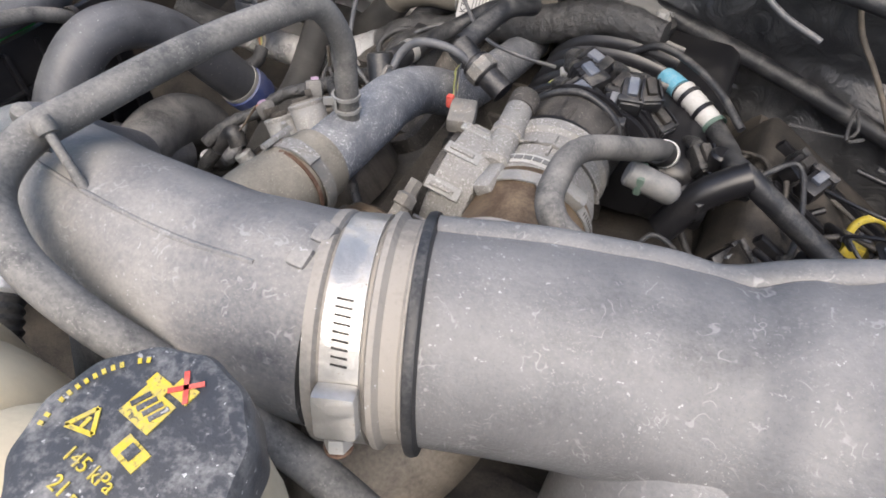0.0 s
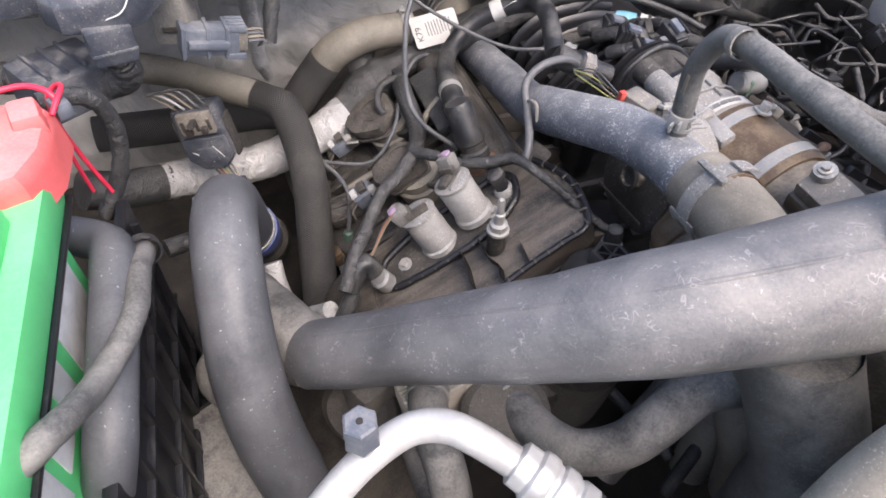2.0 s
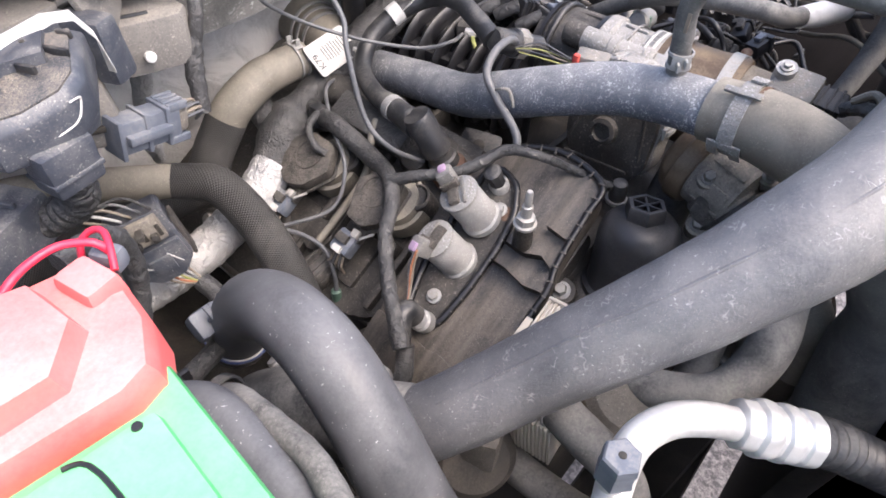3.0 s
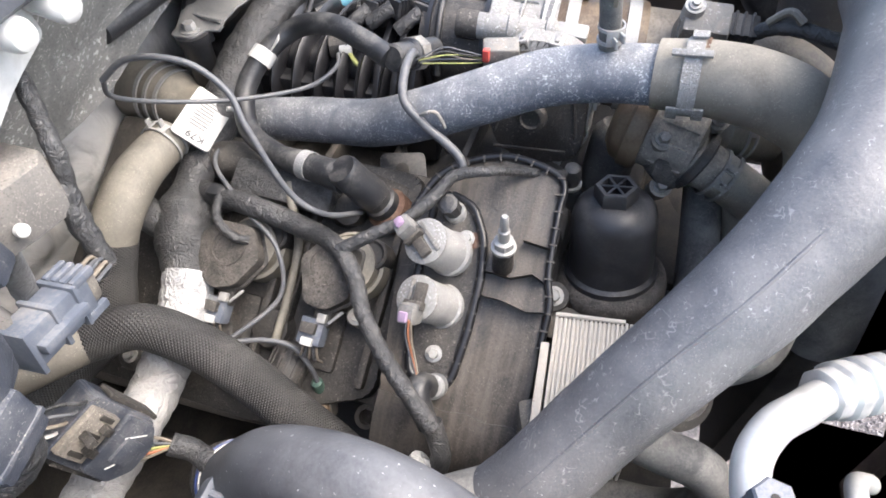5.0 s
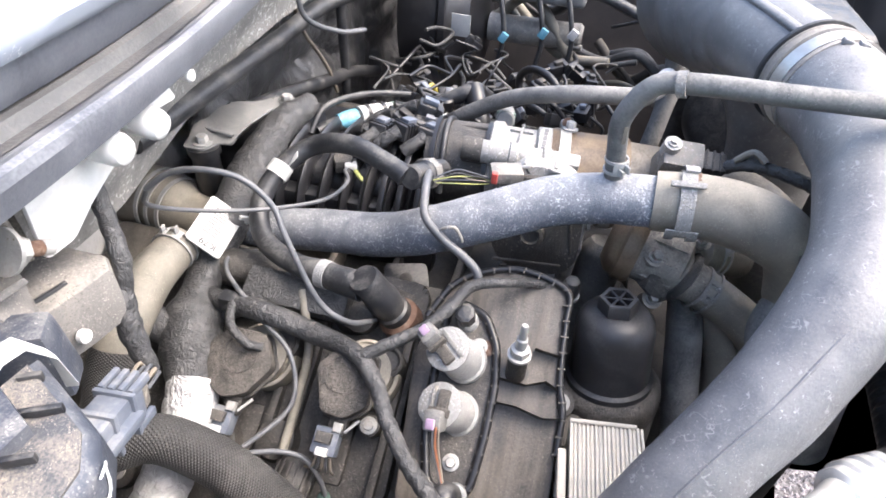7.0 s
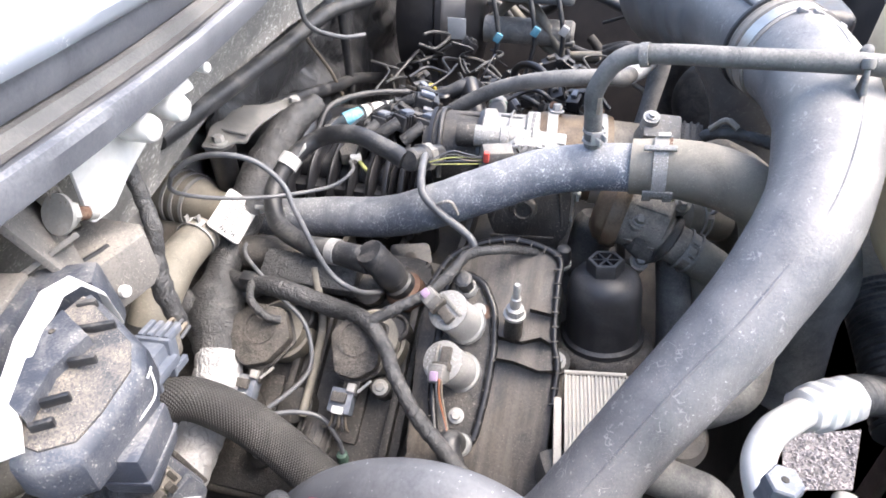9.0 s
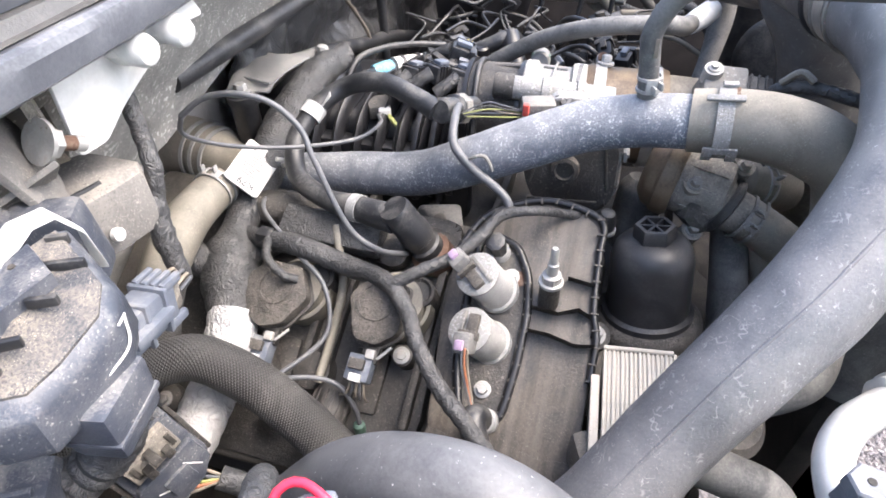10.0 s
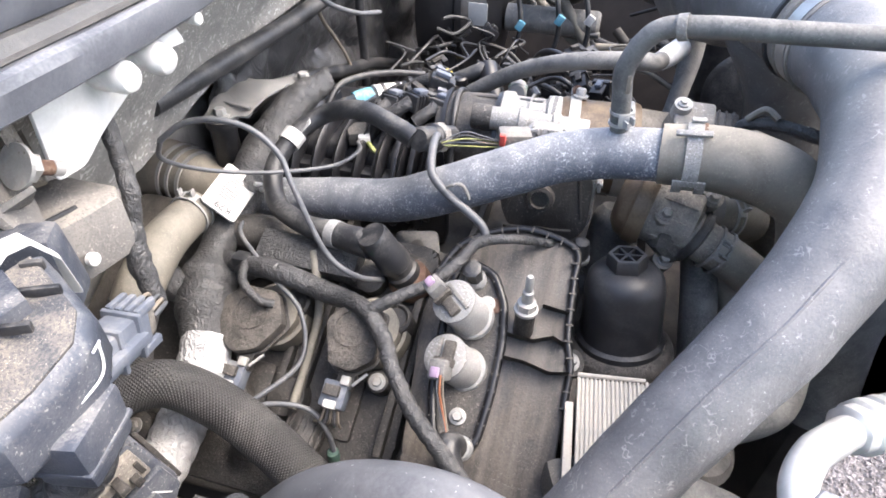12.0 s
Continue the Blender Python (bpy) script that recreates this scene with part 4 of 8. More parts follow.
def timing_cover():
    t = thing("timing_casing", (-0.318, 0.30, 0.93), "mud-stained black timing casing holding two solenoids", "engine cover")
    edge = round_outline([(-0.085, -0.083), (0.0, -0.081), (0.03, -0.075), (0.107, -0.071), (0.117, -0.03), (0.108, 0.002), (0.085, 0.028), (0.03, 0.040), (-0.03, 0.032), (-0.085, 0.026)], 0.016)
    part("cover_body", slab(edge, 0.030, HEAD @ Matrix.Translation((0, 0, -0.032)), 0.004), MUD_RUNS, t)
    part("skirt", sheet(30, 18, lambda a, b: tuple(on_head(-0.078 - 0.085 * math.sin(1.25 * a) + 0.0012 * math.sin(b * 21), -0.080 + 0.105 * b, -0.0055 - 0.095 * (1 - math.cos(1.25 * a)))), 0.006), MUD_RUNS, t, "mud-streaked curved lower skirt")
    part("front_skirt", block((0.19, 0.022, 0.10), HEAD @ Matrix.Translation((-0.02, -0.066, -0.075)), 0.008), PLASTIC_MUD, t)
    loop = round_outline([(0.077, 0.010), (0.071, -0.010), (0.049, -0.023), (0.018, -0.028), (-0.022, -0.028), (-0.057, -0.025), (-0.068, -0.016), (-0.060, 0.006), (-0.029, 0.015), (0.002, 0.019), (0.044, 0.020), (0.069, 0.020)], 0.007, 3)
    pts = [tuple(on_head(u, v, 0.0005)) for u, v in loop]
    part("gasket", tube(pts + [pts[0]], 0.0034, 10, 0.004), PLASTIC_CLEAN, t, "black moulded gasket round the solenoid well")
    part("well_floor", slab(loop, 0.001, HEAD @ Matrix.Translation((0, 0, -0.0022)), 0), PLASTIC_MUD, t)
    line = [(0.060, 0.036), (0.090, 0.022), (0.106, 0.0), (0.1145, -0.03), (0.1055, -0.068), (0.08, -0.0715), (0.053, -0.073), (0.03, -0.0755), (0.012, -0.0805), (-0.02, -0.081)]
    part("edge_gasket", tube([tuple(on_head(u, v, 0.0)) for u, v in line], 0.0028, 10, 0.004), PLASTIC_CLEAN, t)
    tick = block((0.0014, 0.0062, 0.0034), Matrix(), 0.0003)
    tick.materials.append(ENGINE)

    def bridges(path, closed, gap):
        p = [Vector(q) for q in path] + ([Vector(path[0])] if closed else [])
        run, nxt = 0.0, gap / 2
        for i in range(len(p) - 1):
            d = p[i + 1] - p[i]
            while nxt <= run + d.length:
                q = p[i] + d * ((nxt - run) / d.length)
                ob = new("gasket_bridge", tick)
                ob.parent = t
                ob.matrix_basis = Matrix.Translation(-t.location) @ HEAD @ Matrix.Translation((q.x, q.y, 0.0016)) @ Matrix.Rotation(math.atan2(d.y, d.x), 4, "Z")
                nxt += gap
            run += d.length
    bridges(loop, True, 0.0125)
    bridges(line, False, 0.0125)
    # stiffening ribs round the stud
    for uv, h in (([(0.025, -0.030), (0.024, -0.050), (0.030, -0.064), (0.026, -0.0735)], 0.008), ([(0.053, -0.052), (0.051, -0.0725)], 0.006), ([(0.007, -0.031), (0.007, -0.046), (0.003, -0.066), (0.006, -0.080)], 0.009)):
        part("rib", upright(uv, h), PLASTIC_MUD, t)
    post = stand((-0.288, 0.289, 0.978), (-0.05, 0.01, 1))
    part("stud_post", lathe([(0.0085, -0.012), (0.0078, 0.012), (0.0075, 0.026)], post, 18), PLASTIC_MUD, t)
    stud = part("stud", lathe([(0.0092, 0.026), (0.0092, 0.0285), (0.0070, 0.029), (0.0070, 0.035), (0.0042, 0.036), (0.0042, 0.046), (0.0030, 0.047), (0.0030, 0.059), (0.0020, 0.061)], post, 18), ZINC, t, "bright zinc mounting stud")
    part("hex_collar", lathe([(0.0075, 0.029), (0.0075, 0.0345)], post, 6, 25), ZINC, stud)
    part("flange_bolt", bolt((-0.2805, 0.249, 0.949), N, 0.0052, 0.007), ZINC, t, "zinc flange bolt")
    part("bolt_foot", lathe([(0.013, -0.02), (0.0115, 0.0)], stand((-0.2805, 0.249, 0.949), N), 20), PLASTIC_MUD, t)
    part("screw", bolt(tuple(on_head(0.046, -0.010, 0.0)), N, 0.0042, 0.004), ZINC, t)
    part("screw", bolt(tuple(on_head(-0.042, -0.008, 0.0)), N, 0.0042, 0.004), ZINC, t)
    part("rust_stain", lathe([(0.0062, -0.0010), (0.0062, -0.0004)], stand(tuple(on_head(0.046, -0.016, 0.0)), N), 16), RUST, t, "rust bloom beside a screw")
    return t


def solenoid():
    """A cam solenoid standing on the head's normal, at the origin of its own frame."""
    t = thing("cam_solenoid", (0, 0, 0), "dull silver aluminium cam solenoid with dark plastic cap", "solenoid", "cam solenoids")
    part("can", lathe([(0.0172, -0.004), (0.0172, 0.001), (0.0155, 0.003), (0.0155, 0.036), (0.0150, 0.0378)], Matrix(), 40), CAN, t)
    part("rim", lathe([(0.0158, 0.0345), (0.0163, 0.0355), (0.0163, 0.0375), (0.0148, 0.0385)], Matrix(), 40), CORRODED, t, "pale crimped rim")
    part("cap", lathe([(0.0150, 0.0372), (0.0144, 0.0378), (0.0, 0.0380)], Matrix(), 40), COIL_DUST, t)
    part("cap_ridge", block((0.0255, 0.0030, 0.0022), Matrix.Translation((0, 0.0050, 0.0388)), 0.0007), ALLOY_DIRTY, t)
    part("trough", block((0.020, 0.0085, 0.0050), Matrix.Translation((0.001, -0.0035, 0.0402)), 0.0018), COIL_DUST, t)
    plug = part("plug_socket", block((0.0145, 0.0130, 0.0150), Matrix.Translation((-0.0115, -0.0035, 0.0465)) @ Matrix.Rotation(radians(-14), 4, "Y"), 0.0030), RUBBER_GREY, t, "dusty grey plug")
    part("plug_step", block((0.0060, 0.0145, 0.0070), Matrix.Translation((-0.0055, -0.0035, 0.0445)), 0.0012), COIL_DUST, plug)
    part("lock_tab", block((0.0070, 0.0062, 0.0040), Matrix.Translation((-0.0150, -0.0035, 0.0540)) @ Matrix.Rotation(radians(-14), 4, "Y"), 0.0012), PURPLE, plug, "mauve plastic lock tab")
    return t


def coil(c, shape, turn):
    """An ignition coil: a dust-caked cap over its bore, a connector and lock."""
    t = thing("ignition_coil", c, "dust-caked black ignition coil with grey connector", "ignition coil", "ignition coils")
    m = Matrix.Translation(c) @ HEAD.to_3x3().to_4x4()
    part("cap", slab(round_outline(shape, 0.005, 4), 0.012, m @ Matrix.Translation((0, 0, -0.006)), 0.002), COIL_DUST, t)
    part("cap_ring", band(m @ Vector((0.004, 0.002, 0.0062)), N, 0.0125, 0.002, 0.0022, 30), COIL_DUST, t)
    part("cap_lip", slab(round_outline([(x * 1.06, y * 1.06) for x, y in shape], 0.005, 4), 0.003, m @ Matrix.Translation((0, 0, -0.010)), 0.001), PLASTIC_MUD, t)
    part("bore_seal", lathe([(0.027, -0.034), (0.0265, -0.016), (0.024, -0.014), (0.0225, -0.016), (0.0215, -0.008)], m @ Matrix.Translation((0.010, -0.008, 0)), 32), RUBBER_BROWN, t)
    part("side_cup", lathe([(0.012, -0.036), (0.012, -0.010), (0.010, -0.008), (0.008, -0.010), (0.0, -0.010)], m @ Matrix.Translation((0.022, -0.024, 0)), 22), PLASTIC_MUD, t)
    part("arm", block((0.020, 0.014, 0.008), m @ Matrix.Translation((-0.030, -0.001, -0.010)), 0.002), PLASTIC_MUD, t)
    con = part("connector", block((0.020, 0.019, 0.014), m @ Matrix.Translation((-0.045, 0.004, -0.010)), 0.002), CONNECTOR, t, "grey electrical connector")
    part("lock_tab", block((0.006, 0.009, 0.006), m @ Matrix.Translation((-0.053, 0.004, -0.003)), 0.001), PAPER, con, "pale connector lock")
    part("latch", block((0.008, 0.012, 0.005), m @ Matrix.Translation((-0.043, 0.005, -0.001)), 0.001), PLASTIC_MUD, con)
    part("lever", block((0.0022, 0.014, 0.0016), m @ Matrix.Translation((-0.031, -0.013, -0.002)) @ Matrix.Rotation(0.9, 4, "Z"), 0.0004), ALLOY, con)
    part("lever_root", block((0.007, 0.007, 0.005), m @ Matrix.Translation((-0.034, -0.003, -0.002)), 0.001), ZINC, con)
    for k in (-2, -1, 0, 1, 2):
        p = m @ Vector((-0.056, 0.004 + 0.0026 * k, -0.011))
        part("wire", tube([tuple(p), tuple(p + Vector((-0.005, 0.001 * k, -0.008))), tuple(p + Vector((-0.002, 0.003 * k + 0.004, -0.018)))], 0.0010, 6, 0.003), WIRE if k % 2 else WIRE_TAN, con)
    return t


def rocker_cover():
    t = thing("cam_cover", (-0.33, 0.50, 0.92), "dust-caked black cam cover carrying the ignition coils", "engine cover")
    edge = round_outline([(-0.090, 0.036), (0.095, 0.042), (0.095, 0.30), (-0.135, 0.30), (-0.135, 0.12), (-0.105, 0.075)], 0.016)
    part("cover_body", slab(edge, 0.030, HEAD @ Matrix.Translation((0, 0, -0.060)), 0.006), PLASTIC_MUD, t)
    for v, w in ((0.048, 0.15), (0.122, 0.18), (0.142, 0.16), (0.205, 0.19), (0.228, 0.17)):
        part("rib", block((w, 0.007, 0.012), HEAD @ Matrix.Translation((-0.01, v, -0.026)), 0.003), PLASTIC_MUD, t)
    for u, v, r, h in ((-0.058, 0.132, 0.017, 0.010), (0.058, 0.100, 0.020, 0.012), (-0.072, 0.178, 0.020, 0.014), (0.060, 0.185, 0.018, 0.012)):
        part("hump", lathe([(r * 1.15, -0.034), (r, -0.026), (r * 0.9, -0.030 + h), (r * 0.6, -0.028 + h), (0.0, -0.0275 + h)], HEAD @ Matrix.Translation((u, v, 0)), 26), PLASTIC_MUD, t)
    part("coil_channel", block((0.05, 0.030, 0.010), HEAD @ Matrix.Translation((-0.055, 0.088, -0.030)), 0.004), PLASTIC_MUD, t)
    part("coil_channel", block((0.05, 0.030, 0.010), HEAD @ Matrix.Translation((-0.060, 0.165, -0.032)), 0.004), PLASTIC_MUD, t)
    part("boss", lathe([(0.0085, -0.03), (0.0085, -0.010), (0.007, -0.009)], HEAD @ Matrix.Translation((-0.031, 0.060, 0)), 20), PLASTIC_MUD, t)
    part("screw", bolt(tuple(on_head(-0.031, 0.060, -0.0095)), N, 0.0045, 0.002), ZINC, t)
    for u, v in ((-0.100, 0.150), (-0.110, 0.245)):
        part("boss", lathe([(0.014, -0.04), (0.013, -0.02), (0.010, -0.018)], HEAD @ Matrix.Translation((u, v, 0)), 20), PLASTIC_MUD, t)
        part("screw", bolt(tuple(on_head(u, v, -0.018)), N, 0.0045, 0.004), ZINC, t)
    part("lower_rail", tube([tuple(on_head(-0.105, 0.07, -0.045)), tuple(on_head(-0.130, 0.13, -0.045)), tuple(on_head(-0.135, 0.29, -0.04))], 0.008, 12, 0.01), ENGINE, t)
    p = HEAD @ Matrix.Translation((-0.085, 0.108, -0.022)) @ Matrix.Rotation(radians(-70), 4, "Y")
    plug = part("blanking_plug", lathe([(0.015, -0.018), (0.0155, -0.014), (0.0155, 0.010), (0.013, 0.014), (0.0, 0.015)], p, 26), PLASTIC_MUD, t)
    for k in range(7):
        part("grip_rib", block((0.003, 0.003, 0.022), p @ Matrix.Rotation(radians(-70 + 26 * k), 4, "Z") @ Matrix.Translation((0.0155, 0, -0.001)), 0.001), PLASTIC_MUD, plug)
    part("bracket_foot", block((0.016, 0.016, 0.018), HEAD @ Matrix.Translation((-0.113, 0.078, -0.040)), 0.003), COUPLER, t, "brown bracket foot below the green plug")
    part("ring_lug", lathe([(0.010, -0.004), (0.010, 0.004), (0.0062, 0.0045), (0.0062, -0.0045), (0.010, -0.004)], HEAD @ Matrix.Translation((-0.108, 0.043, -0.055)), 22), ENGINE, t)
    return t


def fuel_rail():
    t = thing("fuel_rail", (-0.24, 0.48, 0.96), "dark dusty fuel rail pipe beside the cam cover", "fuel rail")
    part("rail", tube([(-0.236, 0.385, 0.967), (-0.240, 0.44, 0.975), (-0.246, 0.52, 0.985), (-0.25, 0.57, 0.985)], 0.017, 22, 0.005, wob=0.002), PLASTIC_MUD, t)
    part("sleeve", block((0.03, 0.09, 0.02), Matrix.Translation((-0.268, 0.475, 0.992)) @ Matrix.Rotation(radians(-28), 4, "Y"), 0.005), TAPE, t)
    part("bracket", slab(round_outline([(-0.02, -0.016), (0.02, -0.02), (0.022, 0.014), (-0.018, 0.018)], 0.006), 0.003, stand((-0.199, 0.403, 0.966), (-0.4, -0.2, 0.9)), 0.001), PLASTIC, t)
    part("eyelet", lathe([(0.006, 0), (0.006, 0.0045), (0.004, 0.0047)], stand((-0.199, 0.403, 0.966), (-0.4, -0.2, 0.9)), 18), DEEP, t)
    for y in (0.42, 0.505):
        part("injector", lathe([(0.010, -0.03), (0.010, 0.0), (0.012, 0.004), (0.012, 0.018), (0.008, 0.02)], stand((-0.262, y, 0.972), (-0.6, 0, 0.8)), 18), PLASTIC_MUD, t)


def oil_filter():
    t = thing("oil_filter_housing", (-0.235, 0.21, 0.92), "satin black oil filter cap on a grimy cast housing", "oil filter")
    ax = Vector((0.010, 0.012, 0.087)).normalized()
    p = Vector((-0.241, 0.212, 0.950))
    m = stand(p, ax, 12)
    part("filter_cap", lathe([(0.036, -0.004), (0.036, 0.004), (0.0325, 0.006), (0.0318, 0.03), (0.0312, 0.052), (0.029, 0.061), (0.024, 0.067), (0.0165, 0.0695), (0.0150, 0.070)], m, 44), CAP_SATIN, t)
    hexnut = part("hex_top", merged(lathe([(0.0158, 0.068), (0.0155, 0.0795), (0.0145, 0.081), (0.0115, 0.081), (0.0110, 0.074), (0.0, 0.074)], m, 6, 25)), CAP_SATIN, t)
    for k in range(3):
        part("spoke", block((0.023, 0.0020, 0.006), m @ Matrix.Translation((0, 0, 0.0775)) @ Matrix.Rotation(radians(60 * k), 4, "Z"), 0.0004), PLASTIC_CLEAN, hexnut)
    part("seat_ring", lathe([(0.043, -0.026), (0.0442, -0.012), (0.0432, -0.006), (0.040, -0.002), (0.0365, -0.001)], m, 40), COIL_DUST, t, "cast seat caked with oily dirt")
    part("housing", lathe([(0.037, -0.085), (0.041, -0.05), (0.043, -0.02)], m, 32), ENGINE, t)
    part("foot", block((0.075, 0.075, 0.06), Matrix.Translation((-0.268, 0.214, 0.893)), 0.010), COIL_DUST, t)
    part("side_web", block((0.03, 0.05, 0.05), Matrix.Translation((-0.285, 0.245, 0.912)) @ Matrix.Rotation(radians(-20), 4, "Y"), 0.008), ENGINE, t)
    for k in (1,):
        part("drain_pipe", tube([(-0.225, 0.19, 0.915 - 0.016 * k), (-0.215, 0.16, 0.912 - 0.016 * k), (-0.20, 0.11, 0.905 - 0.016 * k)], 0.005, 12, 0.005), RUBBER, t)


def oil_cooler():
    t = thing("oil_cooler", (-0.345, 0.22, 0.93), "pale grey stacked-plate oil cooler with thin fins", "oil cooler")
    ey = Vector((0.08, -0.99, 0.10)).normalized()
    ex = Vector((-0.986, -0.07, -0.13))
    ex = (ex - ey * ex.dot(ey)).normalized()
    ez = ex.cross(ey)
    ez = ez if ez.z > 0 else -ez
    o = Vector((-0.314, 0.2435, 0.9755))
    rot = Matrix((ex, ey, ez)).transposed().to_4x4()
    length, deep, count = 0.092, 0.055, 18
    plate = block((length, 0.0021, deep), Matrix(), 0.0004, segs=1)
    plate.materials.append(COOLER)
    for k in range(count):
        ob = new("plate", plate)
        ob.parent = t
        ob.matrix_basis = Matrix.Translation(-t.location + o + ey * (0.001 + 0.050 * k / (count - 1)) + ex * (length / 2) - ez * (deep / 2 + 0.0008 * (k % 2))) @ rot
    part("core", block((length - 0.003, 0.046, deep - 0.004), Matrix.Translation(o + ey * 0.0245 + ex * (length / 2) - ez * (deep / 2)) @ rot, 0.001), COOLER, t)
    part("end_plate", block((length - 0.022, 0.006, deep), Matrix.Translation(o - ey * 0.005 + ex * (0.020 + (length - 0.022) / 2) - ez * (0.004 + deep / 2)) @ rot, 0.0012), COOLER, t, "thicker pale end plate")
    part("top_bead", tube([tuple(o + ez * 0.0004), tuple(o + ey * 0.024 + ez * 0.0004), tuple(o + ey * 0.047 + ez * 0.0004)], 0.0016, 8, 0.005), COOLER, t)
    part("spigot", lathe([(0.010, 0), (0.010, 0.012), (0.012, 0.014), (0.012, 0.018), (0.010, 0.02), (0.010, 0.034)], stand(o + ey * 0.048 + ex * 0.022 - ez * 0.014, (0.1, -1, 0.02)), 22), ZINC, t)


def thermostat():
    t = thing("thermostat_housing", (-0.18, 0.18, 0.98), "grimy cast thermostat housing with hose outlets", "thermostat housing")
    ax = Vector((-0.22, -0.96, -0.10)).normalized()
    m = stand((-0.163, 0.214, 1.033), ax, 20)
    part("flange", lathe([(0.032, -0.008), (0.0350, -0.005), (0.0350, 0.004), (0.0325, 0.008)], m, 40), COUPLER, t, "rust-brown flange ring")
    part("rear_neck", lathe([(0.022, -0.020), (0.031, -0.013), (0.0335, -0.004)], m, 36), COUPLER, t)
    part("body", lathe([(0.0285, 0.006), (0.0285, 0.014), (0.0272, 0.018), (0.0272, 0.038), (0.0255, 0.044), (0.018, 0.047), (0.0, 0.047)], m, 40), CAST_TAN, t)
    part("collar", lathe([(0.0225, -0.002), (0.0242, 0.0), (0.0242, 0.004), (0.0205, 0.006)], stand((-0.1795, 0.172, 1.0215), (-0.20, -0.90, -0.38)), 36), PLASTIC_MUD, t, "dark grimy collar round the outlet")
    for k in range(7):
        part("web", block((0.0022, 0.006, 0.030), m @ Matrix.Rotation(radians(-60 + 40 * k), 4, "Z") @ Matrix.Translation((0.0275, 0, 0.026)), 0.0007), CAST_TAN, t)
    part("side_case", lathe([(0.020, -0.020), (0.0205, 0.004), (0.0185, 0.010), (0.012, 0.013), (0.0, 0.0135)], stand((-0.184, 0.186, 1.018), (-0.80, -0.25, 0.30), 15), 6, 25), COIL_DUST, t)
    part("outlet", tube([(-0.176, 0.182, 1.026), (-0.181, 0.168, 1.021), (-0.184, 0.153, 1.016)], [0.022, 0.0185, 0.0165], 26, 0.004), CAST_TAN, t)
    for p in ((-0.1905, 0.1985, 1.044), (-0.1700, 0.1640, 1.054), (-0.196, 0.190, 1.004)):
        part("bolt_ear", lathe([(0.0085, -0.016), (0.0085, 0.0)], stand(p, (-0.55, -0.1, 0.8)), 16), CAST_TAN, t)
        part("bolt", bolt(p, (-0.55, -0.1, 0.8), 0.0044, 0.006, 1.3), ALLOY_DIRTY, t)
    part("second_outlet", tube([(-0.150, 0.160, 1.028), (-0.140, 0.140, 1.020), (-0.126, 0.116, 1.010)], [0.020, 0.0185, 0.0180], 24, 0.004), RUBBER_BROWN, t)
    spring_clamp(t, (-0.142, 0.144, 1.021), (0.5, -0.8, -0.3), 0.0190, 0.010, (-0.5, 0.2, 0.8), ZINC)
    part("sensor_lead", tube([(-0.160, 0.150, 1.052), (-0.152, 0.138, 1.056), (-0.142, 0.128, 1.046), (-0.134, 0.124, 1.036)], 0.0026, 8, 0.003, wob=0.0006), TAPE, t)
    part("temperature_sensor", lathe([(0.006, -0.014), (0.006, 0.0), (0.0078, 0.001), (0.0078, 0.008), (0.005, 0.010), (0.005, 0.02)], stand((-0.150, 0.236, 1.062), (0.15, 0.8, 0.55)), 6, 25), ALLOY_DIRTY, t)
    h = thing("bypass_hose", (-0.19, 0.12, 0.98), "brown dusty rubber bypass hose with steel clamp", "hose")
    part("hose", tube([(-0.180, 0.166, 1.020), (-0.184, 0.150, 1.014), (-0.187, 0.126, 1.002), (-0.190, 0.105, 0.988), (-0.185, 0.082, 0.955), (-0.175, 0.07, 0.90)], 0.0175, 28, 0.004), RUBBER_BROWN, h)
    spring_clamp(h, (-0.184, 0.152, 1.0145), (-0.12, -0.92, -0.38), 0.0186, 0.012, (-0.75, 0.0, 0.65), ALLOY_DIRTY)
    d = thing("drop_hose", (-0.16, 0.15, 0.8), "dusty grey-brown rubber hose dropping beside the oil filter", "hose")
    part("hose", tube([(-0.140, 0.170, 1.030), (-0.158, 0.160, 1.005), (-0.178, 0.150, 0.965), (-0.206, 0.140, 0.915), (-0.245, 0.128, 0.86)], 0.0158, 28, 0.006), RUBBER_GREY, d)
    e = thing("second_bypass_hose", (-0.2, 0.1, 0.9), "dusty brown hose curving down behind the bypass hose", "hose")
    part("hose", tube([(-0.152, 0.150, 1.000), (-0.168, 0.130, 0.985), (-0.180, 0.115, 0.955), (-0.185, 0.105, 0.92), (-0.185, 0.10, 0.88)], 0.0155, 26, 0.006), RUBBER_BROWN, e)
    k = thing("drain_tube", (-0.19, 0.1, 0.9), "thin dark tube between the coolant hoses", "tube")
    part("tube", tube([(-0.155, 0.128, 0.975), (-0.175, 0.115, 0.950), (-0.196, 0.102, 0.925), (-0.215, 0.09, 0.88)], 0.0055, 14, 0.006), RUBBER, k)
    g = thing("water_outlet_stub", (-0.13, 0.22, 0.95), "blue-grey rubber stub behind the oil filter", "hose")
    part("stub", tube([(-0.130, 0.232, 0.93), (-0.129, 0.231, 0.965), (-0.128, 0.230, 0.990), (-0.126, 0.229, 1.000)], [0.0215, 0.0215, 0.0205, 0.0150], 28, 0.003), RUBBER_GREY, g)


